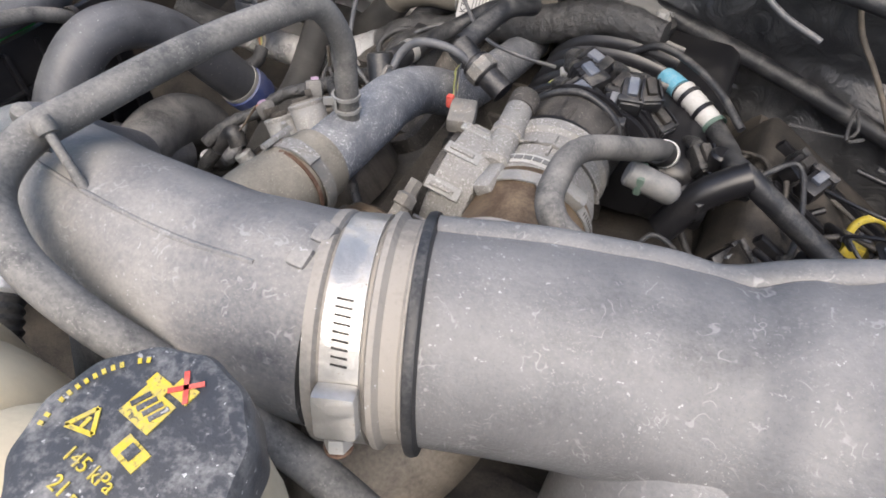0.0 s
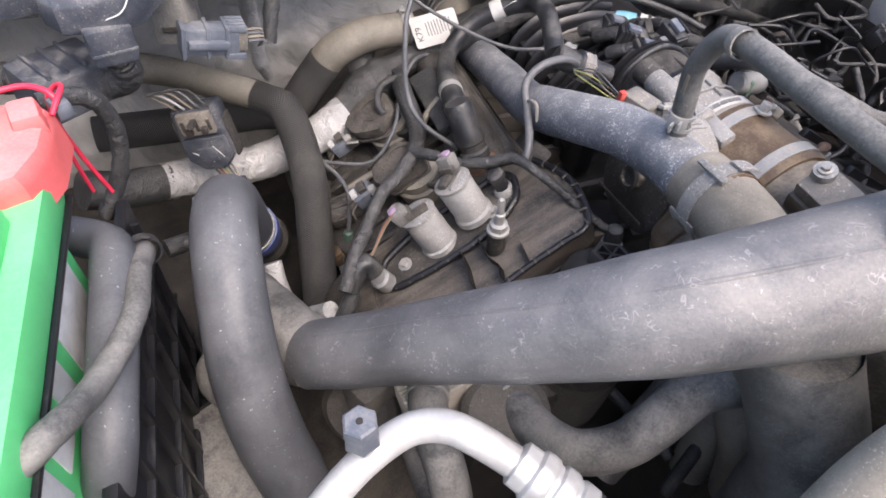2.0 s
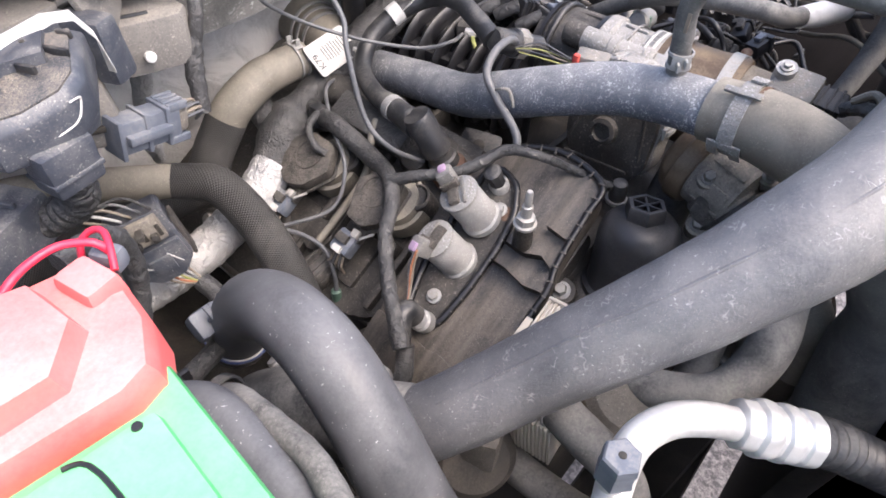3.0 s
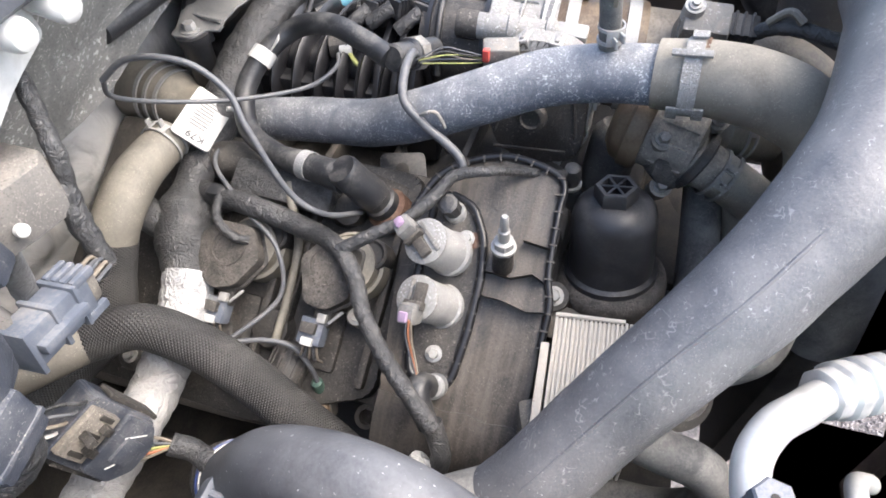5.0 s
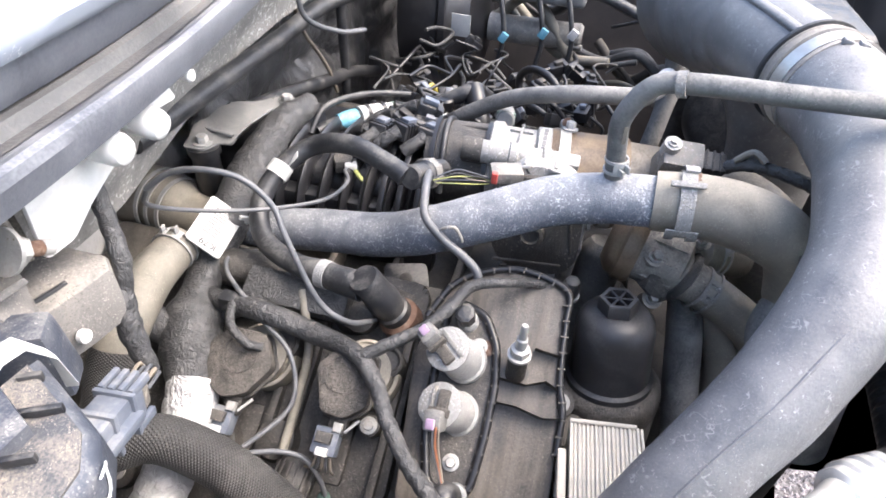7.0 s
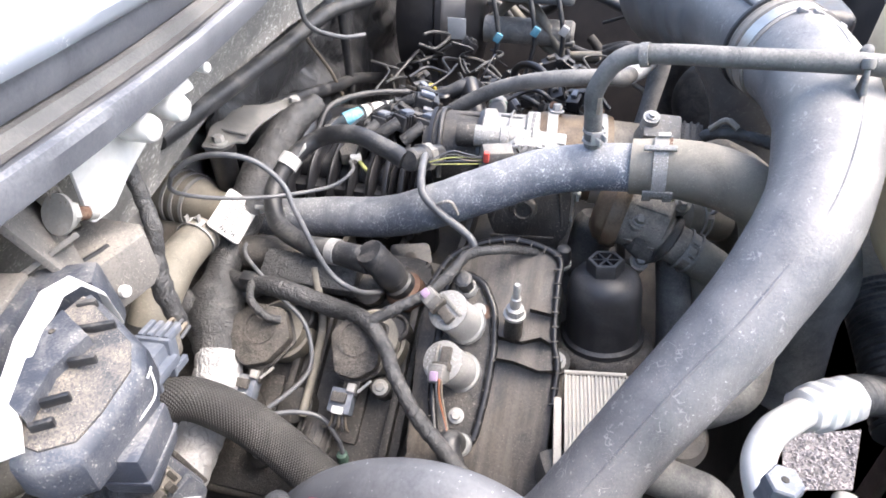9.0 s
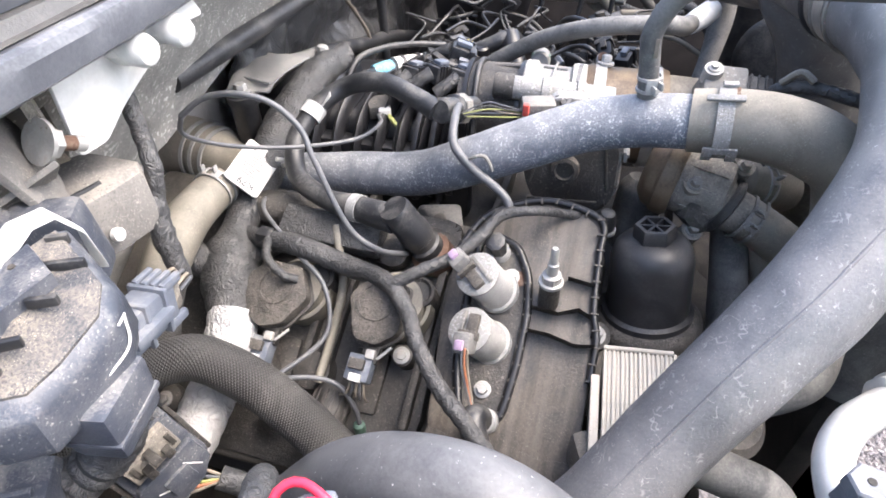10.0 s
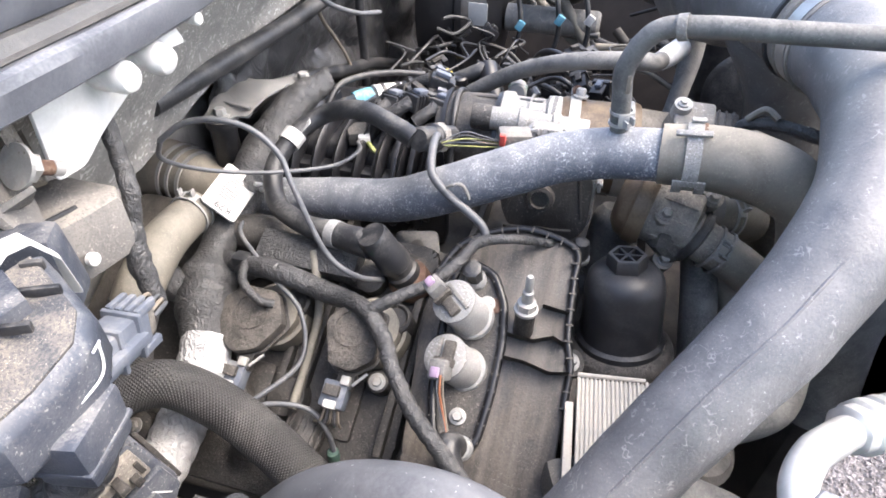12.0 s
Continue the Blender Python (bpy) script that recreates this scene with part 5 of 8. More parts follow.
def throttle():
    t = thing("throttle_body", (-0.08, 0.31, 0.99), "corroded aluminium throttle body with brown rubber coupler", "throttle body")
    z = 1.033
    ax = (0.06, -1, 0.02)
    c = Vector((-0.081, 0.322, z))
    part("barrel", lathe([(0.040, -0.034), (0.043, -0.031), (0.043, -0.022), (0.0395, -0.019), (0.0390, 0.010), (0.0425, 0.012), (0.0425, 0.024), (0.039, 0.027)], stand(c, ax), 48), CORRODED, t)
    for k in range(11):
        a = radians(-72 + 14.4 * k)
        d = Vector((math.sin(a), 0, math.cos(a)))
        part("barrel_rib", block((0.0022, 0.022, 0.003), stand(c + d * 0.0400 + Vector((0, -0.003 + 0.008, 0)), d) , 0.0006), CORRODED, t)
    # the motor's flat gear case beside the barrel, its rim held by clips
    rim = round_outline([(0.252, 0.992), (0.262, 0.976), (0.296, 0.968), (0.328, 0.978), (0.340, 1.004), (0.339, 1.046), (0.326, 1.068), (0.300, 1.074), (0.270, 1.066), (0.254, 1.040)], 0.012, 4)
    side = Matrix(((0, 0, -1, 0), (1, 0, 0, 0), (0, 1, 0, 0), (0, 0, 0, 1)))
    turn = Matrix.Translation((0, 0.296, 1.02)) @ Matrix.Rotation(radians(10), 4, "Y") @ Matrix.Translation((0, -0.296, -1.02))
    part("gear_case", slab(rim, 0.032, Matrix.Translation((-0.120, 0, 0)) @ turn @ side, 0.007), CORRODED, t)
    small = [(0.296 + (y - 0.296) * 0.93, 1.02 + (q - 1.02) * 0.93) for y, q in rim]
    cov = part("gear_cover", slab(small, 0.011, Matrix.Translation((-0.147, 0, 0)) @ turn @ side, 0.003), PLASTIC_MUD, t, "dark domed gear cover")
    part("hub", lathe([(0.013, 0), (0.012, 0.006), (0.0085, 0.007), (0.0075, 0.004), (0.0, 0.004)], Matrix.Translation((-0.158, 0, 0)) @ turn @ side @ Matrix.Translation((0.300, 1.018, 0)), 26), PLASTIC_MUD, cov)
    part("boss", lathe([(0.007, 0), (0.006, 0.005), (0.0, 0.005)], Matrix.Translation((-0.158, 0, 0)) @ turn @ side @ Matrix.Translation((0.318, 1.040, 0)), 18), PLASTIC_MUD, cov)
    for p0, p1 in (((0.268, 0.990), (0.330, 0.984)), ((0.318, 1.052), (0.330, 1.000)), ((0.270, 1.045), (0.262, 1.004))):
        q0, q1 = (Matrix.Translation((-0.157, 0, 0)) @ turn @ side @ Vector((y, q, 0.0005)) for y, q in (p0, p1))
        part("rib", tube([tuple(q0), tuple((q0 + q1) / 2), tuple(q1)], 0.0018, 8, 0.01), PLASTIC_MUD, cov)
    for y, q, spin in ((0.336, 1.055, 52), (0.316, 1.0715, 18), (0.290, 1.0725, -8), (0.264, 1.061, -38), (0.252, 1.030, -80), (0.338, 1.015, 92), (0.275, 0.972, 160), (0.318, 0.974, 205)):
        m = Matrix.Translation((-0.132, 0, 0)) @ turn @ side @ Matrix.Translation((y, q, 0)) @ Matrix.Rotation(radians(-spin), 4, "Z")
        clip = part("clip", block((0.0095, 0.0030, 0.026), m @ Matrix.Translation((0, 0, 0.009)), 0.0010), ALLOY, t)
        part("clip_foot", block((0.0035, 0.0050, 0.018), m @ Matrix.Translation((0.0, 0.0008, 0.010)), 0.0010), CORRODED, clip)
    part("motor_tube", lathe([(0.0090, -0.040), (0.0105, -0.038), (0.0105, -0.014), (0.0122, -0.013), (0.0122, -0.006), (0.0105, -0.005), (0.0105, 0.016), (0.0125, 0.017), (0.0125, 0.023), (0.0098, 0.026)], stand((-0.1145, 0.320, 1.066), (0.10, -1, -0.04)), 26), CORRODED, t)
    part("motor_socket", lathe([(0.0115, 0), (0.0115, 0.016), (0.010, 0.018)], stand((-0.1175, 0.358, 1.067), (-0.10, 1, 0.04)), 22), PLASTIC_MUD, t)
    part("clamp_lug", block((0.013, 0.026, 0.010), Matrix.Translation((-0.1075, 0.283, 1.066)) @ Matrix.Rotation(radians(-25), 4, "Y"), 0.002), ALLOY, t)
    part("data_label", sheet(12, 2, lambda u, v: tuple(c + Matrix.Rotation(radians(-38 + 58 * u), 3, "Y") @ Vector((0, 0, 0.0434)) + Vector((0, -0.022 + 0.009 * v, 0))), 0.0004), PAPER, t, "white printed label with grey bars")
    for k in range(5):
        d = Matrix.Rotation(radians(-30 + 9 * k), 3, "Y") @ Vector((0, 0, 1))
        part("label_bar", block((0.004, 0.006, 0.0003), stand(c + d * 0.0440 + Vector((0, -0.0175, 0)), d), 0), INK, t)
    g = Vector((-0.0765, 0.262, z))
    part("coupler", lathe([(0.0430, -0.036), (0.0445, -0.032), (0.0440, -0.02), (0.0428, -0.012), (0.0428, 0.010), (0.0440, 0.02), (0.0445, 0.032), (0.0430, 0.036)], stand(g, ax), 48), COUPLER, t, "brown rubber coupler")
    worm_clamp(t, g - Vector(ax) * 0.0235, ax, 0.0445, 0.010, (0.55, 0, 0.83), "hose_clamp", ZINC)
    worm_clamp(t, g + Vector(ax) * 0.0245, ax, 0.0445, 0.010, (0.90, 0, 0.45), "hose_clamp", ZINC)
    part("clamp_bolt", bolt((-0.0690, 0.2835, 1.0775), (0.15, 0, 1), 0.0048, 0.007, 1.5), ALLOY, t)
    part("inlet_tube", tube([(-0.0745, 0.232, z), (-0.072, 0.20, z), (-0.070, 0.165, z), (-0.074, 0.128, z - 0.002), (-0.088, 0.092, z - 0.016), (-0.105, 0.068, z - 0.06)], [0.0405, 0.0395, 0.0385, 0.038, 0.037, 0.036], 36, 0.005), INLET, t, "sand-dusted plastic inlet tube")
    part("sensor_boss", block((0.030, 0.036, 0.022), Matrix.Translation((-0.0955, 0.190, 1.070)) @ Matrix.Rotation(radians(-30), 4, "Y"), 0.004, 0.85), INLET, t)
    s = thing("pressure_sensor", (-0.1, 0.195, 1.09), "grey plastic pressure sensor bolted to the inlet tube", "sensor")
    part("body", block((0.028, 0.036, 0.016), Matrix.Translation((-0.1000, 0.186, 1.086)) @ Matrix.Rotation(radians(-30), 4, "Y"), 0.003, 0.92), ALLOY_DIRTY, s)
    part("ear", lathe([(0.0085, -0.008), (0.0075, 0.005)], stand((-0.1005, 0.197, 1.095), (-0.4, 0, 0.9)), 20), ALLOY, s)
    part("screw", bolt((-0.1025, 0.197, 1.0995), (-0.4, 0, 0.9), 0.0032, 0.003), ZINC, s)
    part("socket", block((0.018, 0.022, 0.013), Matrix.Translation((-0.0975, 0.160, 1.083)) @ Matrix.Rotation(radians(-30), 4, "Y"), 0.002), PLASTIC, s)
    for k in range(3):
        part("socket_rib", block((0.020, 0.0022, 0.015), Matrix.Translation((-0.0975, 0.154 + 0.006 * k, 1.083)) @ Matrix.Rotation(radians(-30), 4, "Y"), 0.0006), PLASTIC_MUD, s)
    w = thing("sensor_loom", (-0.11, 0.14, 1.08), "taped sensor wires crossing towards the intake duct", "wiring harness")
    part("loom", tube([(-0.100, 0.150, 1.083), (-0.108, 0.140, 1.093), (-0.116, 0.124, 1.098), (-0.132, 0.098, 1.100), (-0.15, 0.07, 1.095)], 0.0048, 12, 0.003, wob=0.0006, twist=0.01), TAPE, w)
    part("clip", tube([(-0.108, 0.146, 1.096), (-0.112, 0.136, 1.108), (-0.118, 0.126, 1.104)], 0.003, 8, 0.003), RUBBER_BROWN, w)


def manifold():
    t = thing("intake_manifold", (-0.05, 0.46, 0.98), "black ribbed plastic intake manifold under dust", "intake manifold")
    part("neck", tube([(-0.084, 0.345, 1.030), (-0.083, 0.372, 1.028), (-0.082, 0.408, 1.024)], [0.041, 0.042, 0.043], 40, 0.005), PLASTIC_MUD, t)
    for x0, z0 in ((-0.113, 1.060), (-0.084, 1.072), (-0.055, 1.060)):
        part("neck_rib", tube([(x0, 0.350, z0), (x0 + 0.002, 0.375, z0 - 0.003), (x0 + 0.006, 0.405, z0 - 0.010)], 0.0022, 8, 0.006), PLASTIC_MUD, t)
    part("plenum", block((0.15, 0.24, 0.07), Matrix.Translation((-0.05, 0.53, 0.980)), 0.025, segs=4), PLASTIC_CLEAN, t)
    for k, (y, lift) in enumerate(((0.412, 0.0), (0.430, -0.006), (0.448, -0.013), (0.468, -0.022))):
        fin = round_outline([(-0.075, -0.06), (0.075, -0.06), (0.075, 0.0), (0.045, 0.040), (-0.010, 0.046), (-0.055, 0.022), (-0.075, -0.01)], 0.02, 5)
        part("fin", slab(fin, 0.0055, Matrix.Translation((-0.082, y, 1.016 + lift)) @ Matrix.Rotation(radians(90), 4, "X"), 0.001), PLASTIC_CLEAN, t)
    for k in range(8):
        y = 0.418 + 0.022 * k
        part("runner_rib", tube([(-0.150, y, 0.955), (-0.144, y, 0.992), (-0.120, y, 1.016), (-0.075, y, 1.024), (-0.03, y, 1.020)], [0.0045, 0.005, 0.005, 0.005, 0.004], 8, 0.006, flat=2.2), PLASTIC_CLEAN, t)
    part("side_wall", block((0.02, 0.22, 0.07), Matrix.Translation((-0.135, 0.50, 0.965)), 0.006), PLASTIC_CLEAN, t)
    for y, a in ((0.353, 0), (0.403, 2)):
        part("neck_ring", band((-0.0840 + 0.001 * a, y, 1.0295 - 0.002 * a), (0.03, -1, 0.08), 0.0415, 0.004, 0.0035), PLASTIC_CLEAN, t)
    part("wire_wrap", tube([(-0.128, 0.392, 1.020), (-0.116, 0.394, 1.055), (-0.085, 0.397, 1.071), (-0.054, 0.396, 1.058), (-0.040, 0.392, 1.03)], 0.0030, 10, 0.004), RUBBER, t)


engine_block()
timing_cover()
first = solenoid()
lean = Matrix.Rotation(radians(-17), 4, "X")
first.matrix_basis = Matrix.Translation((-0.3225, 0.326, 0.962)) @ HEAD.to_3x3().to_4x4() @ lean
copy_thing(first, Matrix.Translation((-0.292, 0.329, 0.987)) @ HEAD.to_3x3().to_4x4() @ lean @ Matrix.Rotation(radians(-130), 4, "Z"))
rocker_cover()
coil(Vector((-0.330, 0.410, 0.980)), [(0.006, 0.024), (0.024, 0.010), (0.022, -0.019), (-0.016, -0.021), (-0.028, -0.006), (-0.026, 0.012)], 0)
coil(Vector((-0.330, 0.496, 0.972)), [(-0.018, 0.024), (0.010, 0.028), (0.024, 0.014), (0.024, -0.014), (0.0, -0.027), (-0.024, -0.012), (-0.030, 0.006)], 10)
fuel_rail()
oil_filter()
oil_cooler()
thermostat()
throttle()
manifold()

# ---------------------------------------------------------------- coolant tank, battery, side boxes
def coolant_tank():
    t = thing("coolant_tank", (-0.18, -0.05, 1.05), "cream translucent plastic coolant tank with bulging lobes", "coolant tank")
    for cx, wx, back, top in ((-0.222, 0.070, 0.040, 1.212), (-0.174, 0.047, 0.036, 1.210), (-0.132, 0.043, 0.032, 1.208), (-0.087, 0.054, 0.027, 1.206)):
        def lobe(u, v, cx=cx, wx=wx, back=back, top=top):
            a, b = 2 * math.pi * u, math.pi * (v - 0.5)
            soft = lambda q, e: math.copysign(abs(q) ** e, q)
            cb, sb = soft(math.cos(b), 0.55), soft(math.sin(b), 0.62)
            y0, y1 = back, -0.16
            return (cx + wx / 2 * 1.30 * cb * soft(math.cos(a), 0.55), (y0 + y1) / 2 + (y0 - y1) / 2 * cb * soft(math.sin(a), 0.5), (top + 1.04) / 2 + (top - 1.04) / 2 * sb)
        part("lobe", sheet(48, 28, lobe), TANK, t)
    part("neck", lathe([(0.023, -0.05), (0.023, -0.012), (0.0245, -0.010), (0.0245, -0.006)], stand((-0.084, 0.0185, 1.2165), (0, 0, 1)), 30), TANK, t)
    o = thing("overflow_hose", (-0.30, 0.03, 1.17), "brown rubber overflow hose with a steel clamp at the coolant tank", "hose")
    part("hose", tube([(-0.262, 0.026, 1.192), (-0.285, 0.026, 1.186), (-0.310, 0.022, 1.170), (-0.335, 0.012, 1.145), (-0.35, 0.0, 1.11)], 0.0115, 22, 0.004), RUBBER_BROWN, o)
    spring_clamp(o, (-0.281, 0.0262, 1.187), (-1, 0, -0.3), 0.0117, 0.010, (0, 0.4, 0.9), ZINC)
    part("stub", tube([(-0.240, 0.020, 1.190), (-0.268, 0.026, 1.191)], 0.0095, 18, 0.004), TANK, o, "cream plastic stub")
    z = 1.226
    c = part("coolant_cap", lathe([(0.0245, -0.020), (0.0255, -0.018), (0.0255, -0.003), (0.0243, -0.0008), (0.0225, 0.0), (0.0, 0.0)], stand((-0.084, 0.0185, z), (0, 0, 1)), 90, 30, 0.016, 12), CAP, t, "black ribbed cap with yellow warning symbols and a red cross")

    def flat(name, size, x, y, turn=0.0, material=YELLOW, label="", lift=0.0003):
        return part(name, block((size[0], size[1], 0.0003), Matrix.Translation((x - 0.0075, y + 0.0095, z + lift)) @ Matrix.Rotation(radians(turn), 4, "Z"), 0), material, c, label)
    flat("symbol_ground", (0.0095, 0.0078), -0.0790, 0.0175, -8)
    for k in range(4):
        flat("symbol_bar", (0.0012, 0.0045), -0.0818 + 0.0020 * k, 0.0186 - 0.0003 * k, -28, CAP, "", 0.0006)
    flat("symbol_top", (0.0058, 0.0030), -0.0808, 0.0232, -8)
    flat("symbol_corner", (0.0058, 0.0040), -0.0748, 0.0242, -8)
    for turn in (40, -52):
        flat("cross_stroke", (0.0080, 0.0012), -0.0748, 0.0252, turn, RED_PRINT, "red painted cross", 0.0008)
    for p, q in (((-0.0918, 0.0068), (-0.0884, 0.0128)), ((-0.0884, 0.0128), (-0.0850, 0.0078)), ((-0.0850, 0.0078), (-0.0918, 0.0068))):
        d = (q[0] - p[0], q[1] - p[1])
        flat("warning_edge", (math.hypot(*d), 0.0010), (p[0] + q[0]) / 2, (p[1] + q[1]) / 2, math.degrees(math.atan2(d[1], d[0])))
    flat("warning_mark", (0.0009, 0.0026), -0.0884, 0.0092, 0)
    flat("book_page", (0.0036, 0.0048), -0.0768, 0.0090, -12)
    flat("book_page", (0.0036, 0.0048), -0.0730, 0.0082, -12)
    flat("book_line", (0.0028, 0.0030), -0.0749, 0.0088, -12, CAP, "", 0.0006)
    part("print", writing("145 kPa", 0.0046, Matrix.Translation((-0.0875, 0.0117, z + 0.0002)) @ Matrix.Rotation(radians(-5), 4, "Z"), 0.0002), YELLOW, c, "yellow printed figures")
    part("print", writing("21 psi", 0.0046, Matrix.Translation((-0.0870, 0.0063, z + 0.0002)) @ Matrix.Rotation(radians(-5), 4, "Z"), 0.0002), YELLOW, c)
    for k in range(14):
        ang = radians(122 + 5.4 * k)
        if k != 2 and k != 11:
            flat("rim_bar", (0.0009, 0.0013), -0.0765 + 0.0207 * math.cos(ang), 0.009 + 0.0207 * math.sin(ang), math.degrees(ang) - 90)


def battery():
    t = thing("car_battery", (-0.65, 0.2, 0.96), "bright green plastic car battery with white label bars", "battery")
    base = Matrix.Translation((-0.6510, 0.190, 0)) @ Matrix.Rotation(radians(-4.0), 4, "Z") @ Matrix.Translation((0, -0.02, 0))
    part("case", block((0.154, 0.250, 0.17), base @ Matrix.Translation((0, 0, 1.030)), 0.006), GREEN, t)
    part("lid", block((0.174, 0.266, 0.026), base @ Matrix.Translation((0, 0, 1.128)), 0.006), GREEN, t)
    part("lid_step", block((0.140, 0.235, 0.014), base @ Matrix.Translation((0.005, -0.024, 1.144)), 0.004), GREEN, t)
    part("groove", tube([(-0.600, 0.2590, 1.1512), (-0.5955, 0.2570, 1.1512), (-0.5932, 0.2500, 1.1512), (-0.5928, 0.2310, 1.1512), (-0.5935, 0.2090, 1.1512), (-0.5950, 0.1840, 1.1512), (-0.597, 0.14, 1.1512), (-0.600, 0.05, 1.1512)], 0.0009, 8, 0.003), PLASTIC_CLEAN, t)
    part("vent", lathe([(0.0020, 0), (0.0016, 0.0012)], stand((-0.5785, 0.2555, 1.1505), (0, 0, 1)), 12), PLASTIC_CLEAN, t)
    part("seam_line", block((0.176, 0.268, 0.0035), base @ Matrix.Translation((0, 0, 1.114)), 0.001), PLASTIC_CLEAN, t)
    for k, h in enumerate((0.030, 0.024, 0.030, 0.024, 0.030)):
        part("label_bar", block((0.001, 0.019, h * 1.5), base @ Matrix.Translation((0.0774, -0.070 + 0.027 * k, 1.080)), 0.0003), WHITE, t, "plain white printed bar")
    part("label_ground", block((0.001, 0.05, 0.05), base @ Matrix.Translation((0.0772, 0.085, 1.080)), 0.0003), WHITE, t)
    c = thing("terminal_cover", (-0.58, 0.31, 1.13), "faded red plastic battery terminal cover", "terminal cover")
    rim = [(-0.586, 0.332), (-0.557, 0.328), (-0.5505, 0.320), (-0.5515, 0.306), (-0.5535, 0.288), (-0.563, 0.269), (-0.574, 0.2655), (-0.600, 0.268), (-0.660, 0.274), (-0.660, 0.330)]
    ring = lambda k, z: [(-0.600 + (x + 0.600) * k, 0.300 + (y - 0.300) * k, z) for x, y in rim]
    part("hood", loft([ring(0.86, 1.1560), ring(0.94, 1.1545), ring(0.99, 1.1500), ring(1.0, 1.1455), ring(1.02, 1.128)]), RED, c)
    part("step", loft([[(x - 0.002, y, 1.1680) for x, y in ((-0.600, 0.322), (-0.580, 0.316), (-0.578, 0.296), (-0.590, 0.282), (-0.645, 0.284), (-0.645, 0.322))],
                       [(x, y, 1.1655) for x, y in ((-0.600, 0.325), (-0.577, 0.318), (-0.574, 0.295), (-0.588, 0.279), (-0.648, 0.281), (-0.648, 0.325))],
                       [(x, y, 1.1545) for x, y in ((-0.600, 0.327), (-0.574, 0.320), (-0.571, 0.294), (-0.586, 0.277), (-0.65, 0.279), (-0.65, 0.327))]]), RED, c)
    part("wing", block((0.016, 0.022, 0.012), Matrix.Translation((-0.561, 0.313, 1.1555)) @ Matrix.Rotation(radians(12), 4, "Z"), 0.003, 0.85), RED, c)
    w = thing("red_battery_wires", (-0.55, 0.34, 1.12), "red battery wires looping over the terminal cover", "wire")
    part("wire", tube([(-0.586, 0.326, 1.158), (-0.5785, 0.3300, 1.160), (-0.5704, 0.3334, 1.160), (-0.5607, 0.3340, 1.160), (-0.5527, 0.3299, 1.159), (-0.5493, 0.3267, 1.157), (-0.547, 0.324, 1.150)], 0.0016, 10, 0.002), RED_WIRE, w)
    part("wire", tube([(-0.5510, 0.3170, 1.152), (-0.5473, 0.3247, 1.156), (-0.5451, 0.3323, 1.157), (-0.5466, 0.3374, 1.156), (-0.5508, 0.3400, 1.153), (-0.5549, 0.3375, 1.148), (-0.556, 0.338, 1.130), (-0.553, 0.342, 1.10), (-0.548, 0.346, 1.07)], 0.0014, 10, 0.002), RED_WIRE, w)
    part("wire", tube([(-0.553, 0.331, 1.148), (-0.556, 0.335, 1.130), (-0.557, 0.336, 1.11), (-0.556, 0.338, 1.08)], 0.0013, 10, 0.002), RED_WIRE, w)
    part("lug", block((0.009, 0.012, 0.010), Matrix.Translation((-0.5485, 0.3275, 1.149)) @ Matrix.Rotation(0.5, 4, "Z"), 0.003), CONNECTOR, w)
    b = thing("battery_tray", (-0.6, 0.22, 0.85), "black ribbed plastic battery tray and shield", "battery tray")
    part("shield", block((0.008, 0.30, 0.20), Matrix.Translation((-0.558, 0.205, 0.955)) @ Matrix.Rotation(radians(-4.0), 4, "Z"), 0.003), PLASTIC_CLEAN, b)
    for k in range(9):
        part("rib", block((0.008, 0.004, 0.19), Matrix.Translation((-0.561 + 0.0022 * k, 0.08 + 0.032 * k, 0.953)), 0.0015), PLASTIC_CLEAN, b)
    for k in range(3):
        part("rib", block((0.008, 0.29, 0.004), Matrix.Translation((-0.5532, 0.205, 0.89 + 0.06 * k)) @ Matrix.Rotation(radians(-4.0), 4, "Z"), 0.0015), PLASTIC_CLEAN, b)
    part("floor", block((0.20, 0.30, 0.02), Matrix.Translation((-0.65, 0.20, 0.935)), 0.004), PLASTIC, b)
    h = thing("battery_cable", (-0.54, 0.25, 1.04), "thick black battery cable with a grey taped loom alongside", "cable")
    part("cable", tube([(-0.640, 0.348, 1.03)] + [(-0.6119, 0.3481, 1.0475), (-0.5589, 0.3108, 1.0631), (-0.549, 0.272, 1.0738), (-0.557, 0.1806, 1.0638), (-0.5796, 0.1524, 0.9922)] + [(-0.56, 0.12, 0.95), (-0.56, 0.10, 0.88)], 0.0125, 24, 0.004), HOSE_BLUE, h)
    part("loom", tube([(-0.552, 0.315, 1.035)] + [(-0.5367, 0.305, 1.0534), (-0.5354, 0.2743, 1.0726), (-0.5366, 0.2318, 1.0855), (-0.5504, 0.1897, 1.0968), (-0.5647, 0.1484, 1.125)] + [(-0.62, 0.13, 1.095)], 0.0062, 16, 0.003, wob=0.0006, twist=0.012), RUBBER_GREY, h, "grey taped loom")
    part("clip", band((-0.5367, 0.305, 1.0534), (0.2, -0.8, 0.3), 0.009, 0.006, 0.0015), PLASTIC, h)
    part("branch", tube([(-0.562, 0.345, 1.142), (-0.548, 0.350, 1.1405), (-0.5385, 0.355, 1.1325), (-0.5345, 0.360, 1.118), (-0.535, 0.362, 1.0985), (-0.540, 0.362, 1.0785), (-0.5485, 0.360, 1.060), (-0.5615, 0.355, 1.042)], 0.0048, 16, 0.003, wob=0.0006, twist=0.012), TAPE, h)


